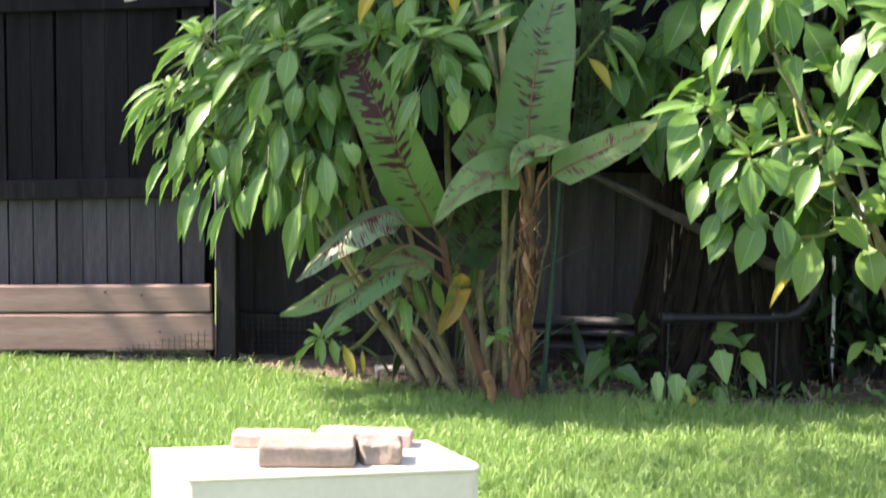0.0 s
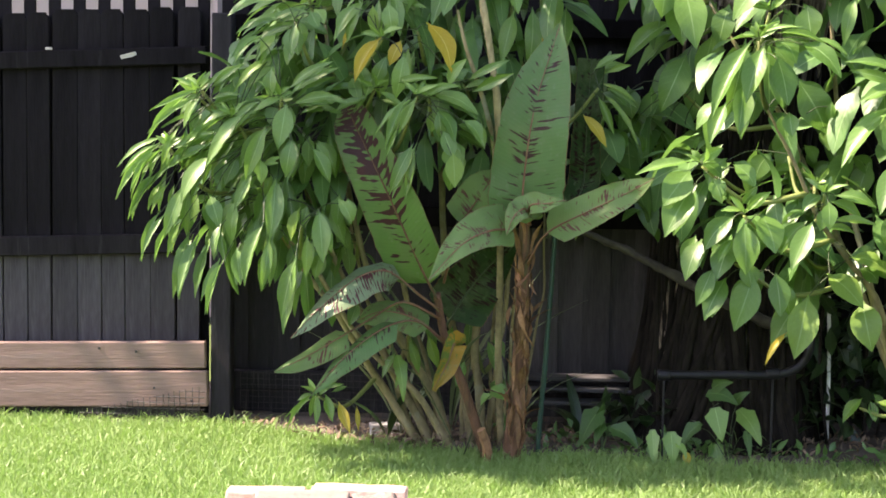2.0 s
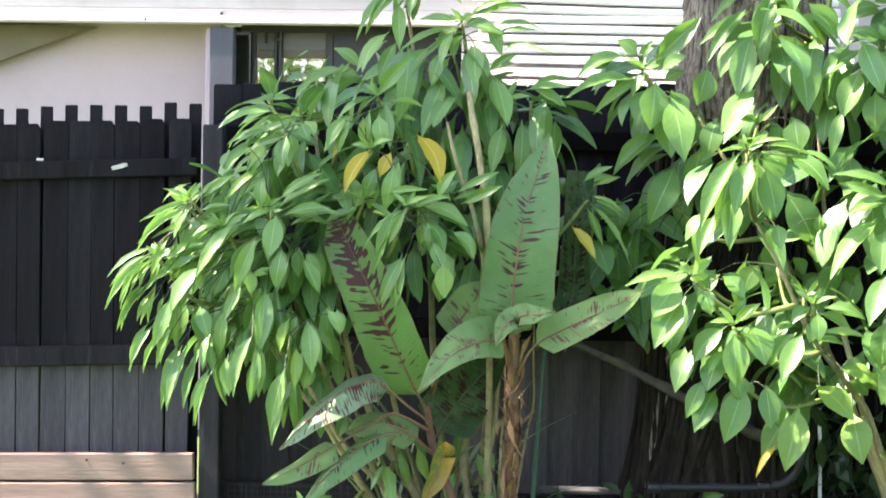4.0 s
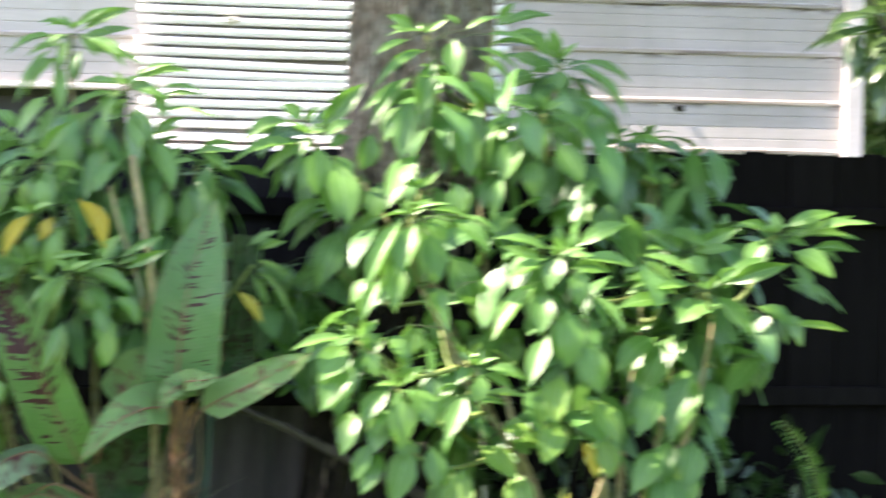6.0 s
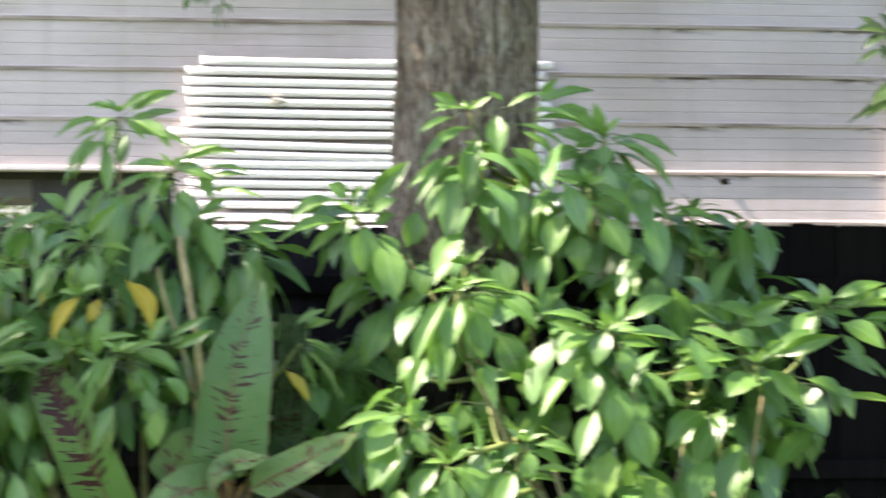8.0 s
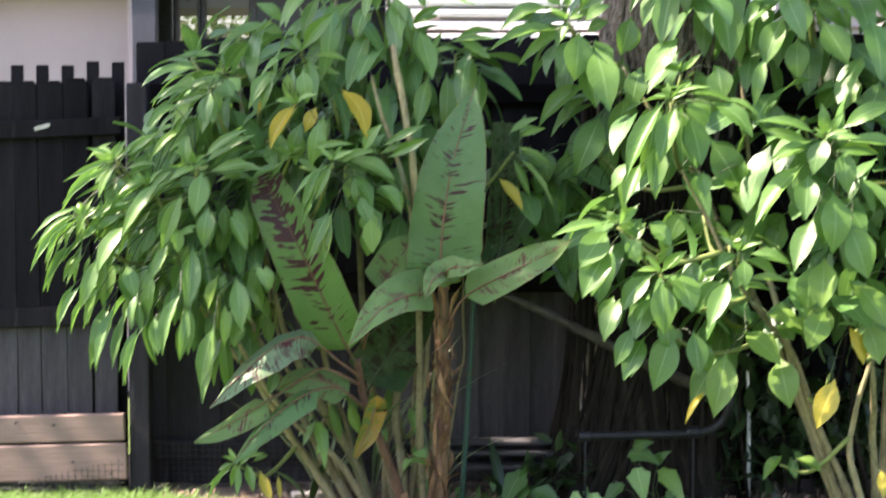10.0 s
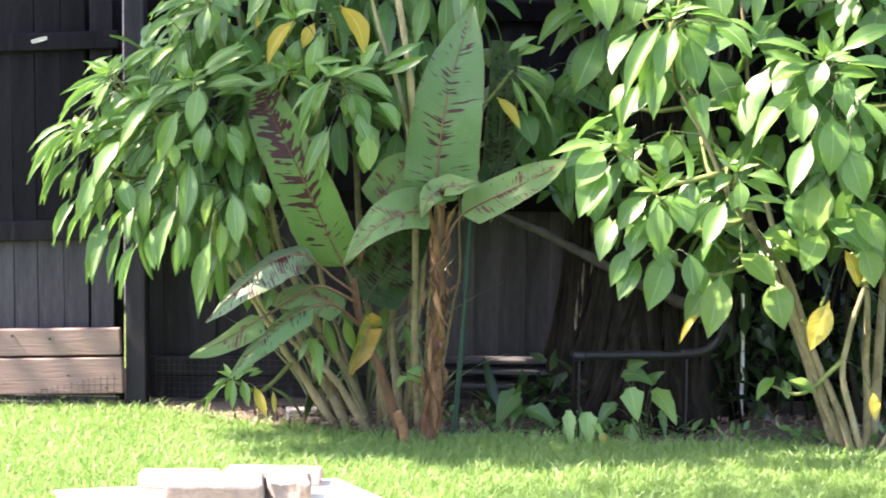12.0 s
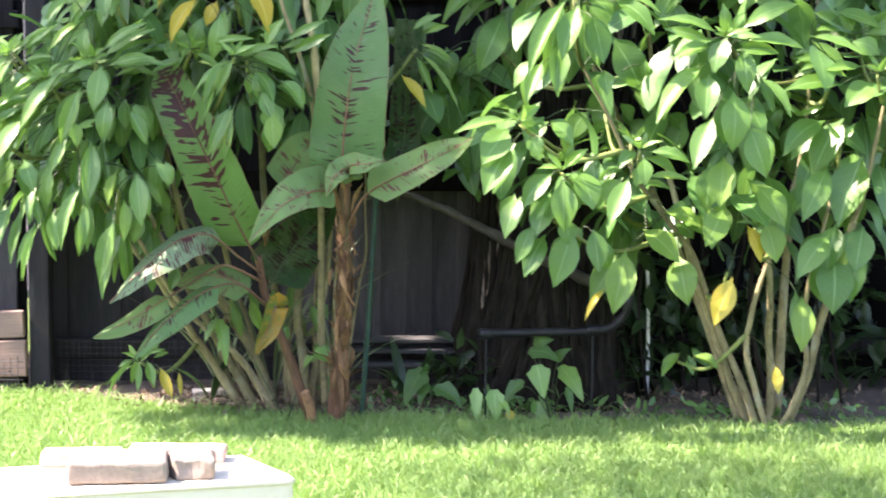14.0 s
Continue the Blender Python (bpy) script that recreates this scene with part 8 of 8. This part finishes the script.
tuft(loquat, (2.67, 7.20, 2.45), [(-0.08, -0.03, 0.00, -0.28, -0.10, -0.10, 0.050, 'n'), (-0.14, -0.04, 0.05, -0.18, -0.05, -0.06, 0.055, 'n'), (-0.16, -0.04, -0.02, -0.08, -0.02, -0.15, 0.066, 'n'), (-0.02, 0.05, -0.08, -0.16, -0.02, -0.16, 0.061, 'n'), (0.00, 0.01, -0.13, -0.12, -0.03, -0.10, 0.050, 'n'), (-0.02, -0.00, -0.23, -0.06, -0.03, -0.16, 0.061, 'n'), (-0.00, -0.03, -0.16, 0.00, -0.06, -0.19, 0.083, 'n'), (0.04, -0.04, -0.14, 0.00, -0.02, -0.20, 0.077, 'n'), (0.08, -0.05, -0.26, -0.01, -0.02, -0.19, 0.066, 'n'), (0.04, -0.01, -0.06, 0.09, -0.05, -0.11, 0.111, 'n'), (0.20, -0.01, -0.09, 0.03, -0.00, -0.10, 0.072, 'n'), (0.04, -0.02, -0.03, 0.16, -0.08, -0.00, 0.061, 'n')])
tuft(loquat, (2.67, 7.20, 2.45), [(0.04, -0.04, 0.12, 0.20, -0.05, 0.00, 0.039, 'n'), (-0.00, -0.01, 0.10, -0.03, -0.04, 0.15, 0.066, 'l'), (0.02, -0.02, 0.19, 0.07, -0.03, 0.08, 0.044, 'n'), (-0.04, -0.00, 0.05, -0.15, -0.04, 0.01, 0.044, 'n'), (-0.00, 0.04, -0.02, -0.11, -0.03, -0.10, 0.061, 'n')])
tuft(loquat, (2.45, 7.15, 2.71), [(-0.03, -0.04, -0.01, -0.13, -0.00, 0.01, 0.049, 'n'), (0.00, 0.04, -0.01, -0.12, -0.02, -0.06, 0.044, 'n'), (-0.00, -0.03, -0.03, -0.01, -0.03, -0.08, 0.049, 'n'), (0.01, 0.01, 0.01, 0.08, -0.05, 0.11, 0.077, 'n'), (0.03, 0.04, -0.00, 0.15, -0.02, -0.13, 0.083, 'n'), (-0.01, -0.01, 0.00, -0.06, -0.03, 0.07, 0.038, 'n'), (-0.00, -0.04, 0.00, 0.02, -0.03, 0.10, 0.049, 'n')])
tuft(loquat, (3.02, 7.25, 2.23), [(0.00, -0.04, 0.02, 0.20, -0.06, 0.02, 0.078, 'n'), (0.07, 0.02, 0.03, 0.12, -0.06, -0.07, 0.095, 'n'), (-0.00, 0.03, -0.01, -0.17, -0.04, -0.07, 0.062, 'n'), (-0.03, -0.03, -0.03, -0.13, -0.01, -0.17, 0.067, 'n'), (0.00, 0.00, -0.03, -0.01, -0.05, -0.23, 0.073, 'n'), (-0.04, -0.04, -0.03, -0.09, -0.09, -0.25, 0.067, 'n'), (0.03, 0.00, -0.03, 0.14, -0.06, -0.15, 0.073, 'n'), (-0.02, -0.03, 0.02, -0.08, -0.01, 0.12, 0.061, 'n'), (0.00, -0.05, 0.02, 0.08, -0.02, 0.14, 0.072, 'n'), (-0.05, -0.02, 0.02, -0.11, -0.02, 0.01, 0.067, 'n'), (0.04, -0.01, -0.04, 0.04, -0.06, -0.18, 0.072, 'n'), (-0.01, 0.04, -0.05, -0.17, -0.02, -0.22, 0.073, 'n')])
tuft(loquat, (3.32, 7.20, 2.18), [(-0.01, -0.01, 0.01, -0.10, -0.01, 0.18, 0.083, 'l'), (0.01, 0.02, 0.02, -0.04, -0.04, 0.11, 0.056, 'l'), (-0.04, -0.03, -0.01, -0.14, -0.04, -0.04, 0.055, 'l'), (0.01, -0.02, -0.01, 0.15, -0.00, -0.03, 0.066, 'l'), (-0.01, 0.03, -0.01, -0.08, -0.02, -0.10, 0.044, 'l'), (0.00, -0.03, 0.01, 0.09, -0.03, 0.13, 0.072, 'n'), (0.00, -0.03, 0.00, 0.16, -0.03, 0.07, 0.072, 'n'), (-0.01, -0.01, -0.03, -0.07, -0.03, -0.19, 0.072, 'n'), (0.01, 0.01, -0.03, 0.05, -0.02, -0.17, 0.078, 'n')])
tuft(loquat, (3.36, 7.25, 2.71), [(-0.04, -0.04, -0.00, -0.28, -0.01, 0.09, 0.094, 'n'), (-0.04, -0.04, -0.02, -0.34, -0.07, -0.05, 0.055, 'l'), (-0.05, -0.01, -0.07, -0.07, -0.08, -0.25, 0.061, 'n'), (0.06, 0.00, -0.15, -0.15, -0.08, -0.27, 0.089, 'n'), (0.04, 0.05, -0.01, 0.08, -0.00, -0.14, 0.067, 'n'), (-0.00, -0.05, -0.01, 0.16, -0.01, -0.12, 0.078, 'n'), (-0.03, -0.01, -0.02, -0.12, -0.03, -0.06, 0.050, 'n'), (0.02, 0.02, 0.02, 0.04, -0.02, 0.13, 0.078, 'n'), (0.01, 0.05, 0.02, -0.06, -0.00, 0.14, 0.067, 'l'), (0.10, 0.03, -0.18, 0.03, -0.01, -0.17, 0.073, 'n')])
tuft(loquat, (3.36, 7.20, 2.01), [(-0.01, 0.04, -0.01, -0.10, -0.00, -0.13, 0.072, 'n'), (0.01, 0.05, -0.02, -0.08, -0.06, -0.20, 0.084, 'n'), (0.02, 0.05, -0.02, -0.02, -0.06, -0.25, 0.089, 'n'), (0.01, -0.03, -0.03, -0.03, -0.14, -0.37, 0.094, 'n'), (0.02, -0.01, -0.01, 0.08, -0.01, -0.20, 0.083, 'n'), (-0.01, 0.01, 0.00, -0.18, -0.04, -0.06, 0.067, 'n'), (0.02, -0.00, 0.01, 0.12, -0.01, -0.03, 0.072, 'n'), (-0.01, -0.04, -0.05, -0.06, -0.08, -0.33, 0.077, 'n'), (0.05, -0.00, -0.02, 0.08, -0.02, -0.31, 0.089, 'n'), (0.04, -0.01, 0.00, 0.12, -0.05, -0.10, 0.083, 'n')])
tuft(loquat, (3.22, 7.35, 2.53), [(-0.00, 0.02, -0.01, -0.10, -0.03, -0.12, 0.068, 'n'), (-0.00, -0.01, -0.03, 0.00, -0.02, -0.17, 0.073, 'n'), (0.01, -0.03, -0.02, 0.07, -0.01, -0.16, 0.068, 'n'), (-0.03, -0.01, 0.01, -0.11, -0.00, 0.01, 0.056, 'n'), (0.02, 0.02, 0.03, 0.05, -0.03, 0.09, 0.057, 'n'), (-0.02, 0.01, -0.02, -0.05, -0.00, -0.17, 0.062, 'n')])
tuft(loquat, (3.30, 7.30, 2.14), [(-0.02, -0.01, -0.01, -0.13, -0.03, -0.12, 0.073, 'n'), (-0.02, -0.04, -0.03, -0.08, -0.07, -0.17, 0.073, 'n'), (0.02, 0.03, -0.02, -0.00, -0.04, -0.18, 0.073, 'n'), (0.04, 0.02, -0.01, 0.10, -0.01, -0.11, 0.073, 'n'), (-0.04, -0.03, 0.01, -0.15, -0.03, -0.04, 0.067, 'n'), (0.04, 0.02, 0.03, 0.09, -0.03, 0.07, 0.068, 'n'), (-0.05, -0.05, 0.02, -0.09, -0.03, 0.09, 0.067, 'n'), (0.02, 0.04, -0.03, -0.04, -0.06, -0.21, 0.079, 'n')])
tuft(loquat, (3.47, 7.30, 2.26), [(0.01, 0.04, -0.01, -0.14, -0.07, -0.14, 0.079, 'n'), (-0.01, -0.03, -0.03, -0.02, -0.02, -0.17, 0.078, 'n'), (0.02, 0.00, -0.02, 0.03, -0.06, -0.15, 0.079, 'n'), (-0.02, -0.01, 0.01, -0.15, -0.05, 0.00, 0.067, 'n'), (0.03, 0.04, 0.03, 0.07, -0.03, 0.10, 0.068, 'n'), (0.01, 0.01, 0.03, -0.09, -0.06, 0.14, 0.073, 'n'), (0.03, 0.03, -0.14, 0.01, -0.02, -0.20, 0.085, 'n'), (0.04, 0.03, -0.22, -0.05, -0.02, -0.22, 0.085, 'n')])
tuft(loquat, (2.91, 7.35, 2.35), [(-0.01, -0.01, -0.01, -0.09, -0.06, -0.14, 0.068, 'n'), (0.02, 0.03, -0.02, -0.00, -0.02, -0.18, 0.068, 'n'), (0.01, -0.02, -0.01, 0.07, -0.04, -0.13, 0.068, 'n'), (-0.01, 0.03, 0.00, -0.12, -0.03, -0.03, 0.062, 'n'), (0.03, 0.04, 0.02, 0.05, -0.04, 0.11, 0.063, 'n'), (-0.00, 0.03, 0.02, -0.08, -0.03, 0.10, 0.062, 'n')])

for i, (x, y, h, w) in enumerate(((5.2, 15.5, 5.0, 1.6), (7.6, 17.5, 6.0, 2.0), (10.2, 16.5, 5.5, 2.0), (6.4, 22.0, 8.0, 3.0), (9.5, 24.0, 9.0, 3.4), (13.0, 23.0, 9.0, 3.2))):
    t = tagged(new("far_tree"), "sunlit light green tree beyond the house", "tree", "trees beyond the house")
    part("trunk", tube_bm([(x, y, -0.05), (x + 0.1, y, h * 0.3), (x, y, h * 0.7)], 0.14, 0.05, 10, 8, 0.2), M_DARKWOOD, t, smooth=True)
    leaf_cloud("crown", [((x, y, h * 0.62), (w * 0.8, w * 0.7, h * 0.36), 3), ((x - w * 0.5, y - 0.3, h * 0.36), (w * 0.55, w * 0.6, h * 0.26), 2), ((x + w * 0.5, y, h * 0.4), (w * 0.6, w * 0.6, h * 0.3), 2), ((x, y - 0.5, h * 0.18), (w, w * 0.6, h * 0.17), 2)], (26000 if i < 2 else 14000 if i in (3, 4) else 4000), 0.095 if i < 2 else 0.14, 0.055 if i < 2 else 0.08, M_FAR, t, seed=30 + i)
    leaf_cloud("crown", [((x, y, h * 0.62), (w * 0.8, w * 0.7, h * 0.36), 3), ((x - w * 0.5, y - 0.3, h * 0.36), (w * 0.55, w * 0.6, h * 0.26), 2), ((x + w * 0.5, y, h * 0.4), (w * 0.6, w * 0.6, h * 0.3), 2)], 800, 0.26, 0.15, M_CROWN, t, seed=50 + i)
for i, (x, y, h, w) in enumerate(((-9.0, -13.0, 3.4, 2.2), (-5.8, -15.0, 4.75, 2.6), (0.5, -13.5, 3.5, 2.0), (5.0, -14.5, 4.0, 2.6))):
    t = tagged(new("far_tree"), "leafy green tree at the open side of the garden", "tree", "trees at the open side")
    part("trunk", tube_bm([(x, y, -0.05), (x + 0.1, y, h * 0.3), (x, y, h * 0.7)], 0.14, 0.05, 10, 8, 0.2), M_DARKWOOD, t, smooth=True)
    leaf_cloud("crown", [((x, y, h * 0.62), (w, w * 0.7, h * 0.36), 3), ((x - w * 0.5, y, h * 0.3), (w * 0.7, w * 0.6, h * 0.28), 2), ((x + w * 0.5, y, h * 0.3), (w * 0.7, w * 0.6, h * 0.28), 2)], 3600, 0.3, 0.16, M_FAR, t, seed=60 + i)
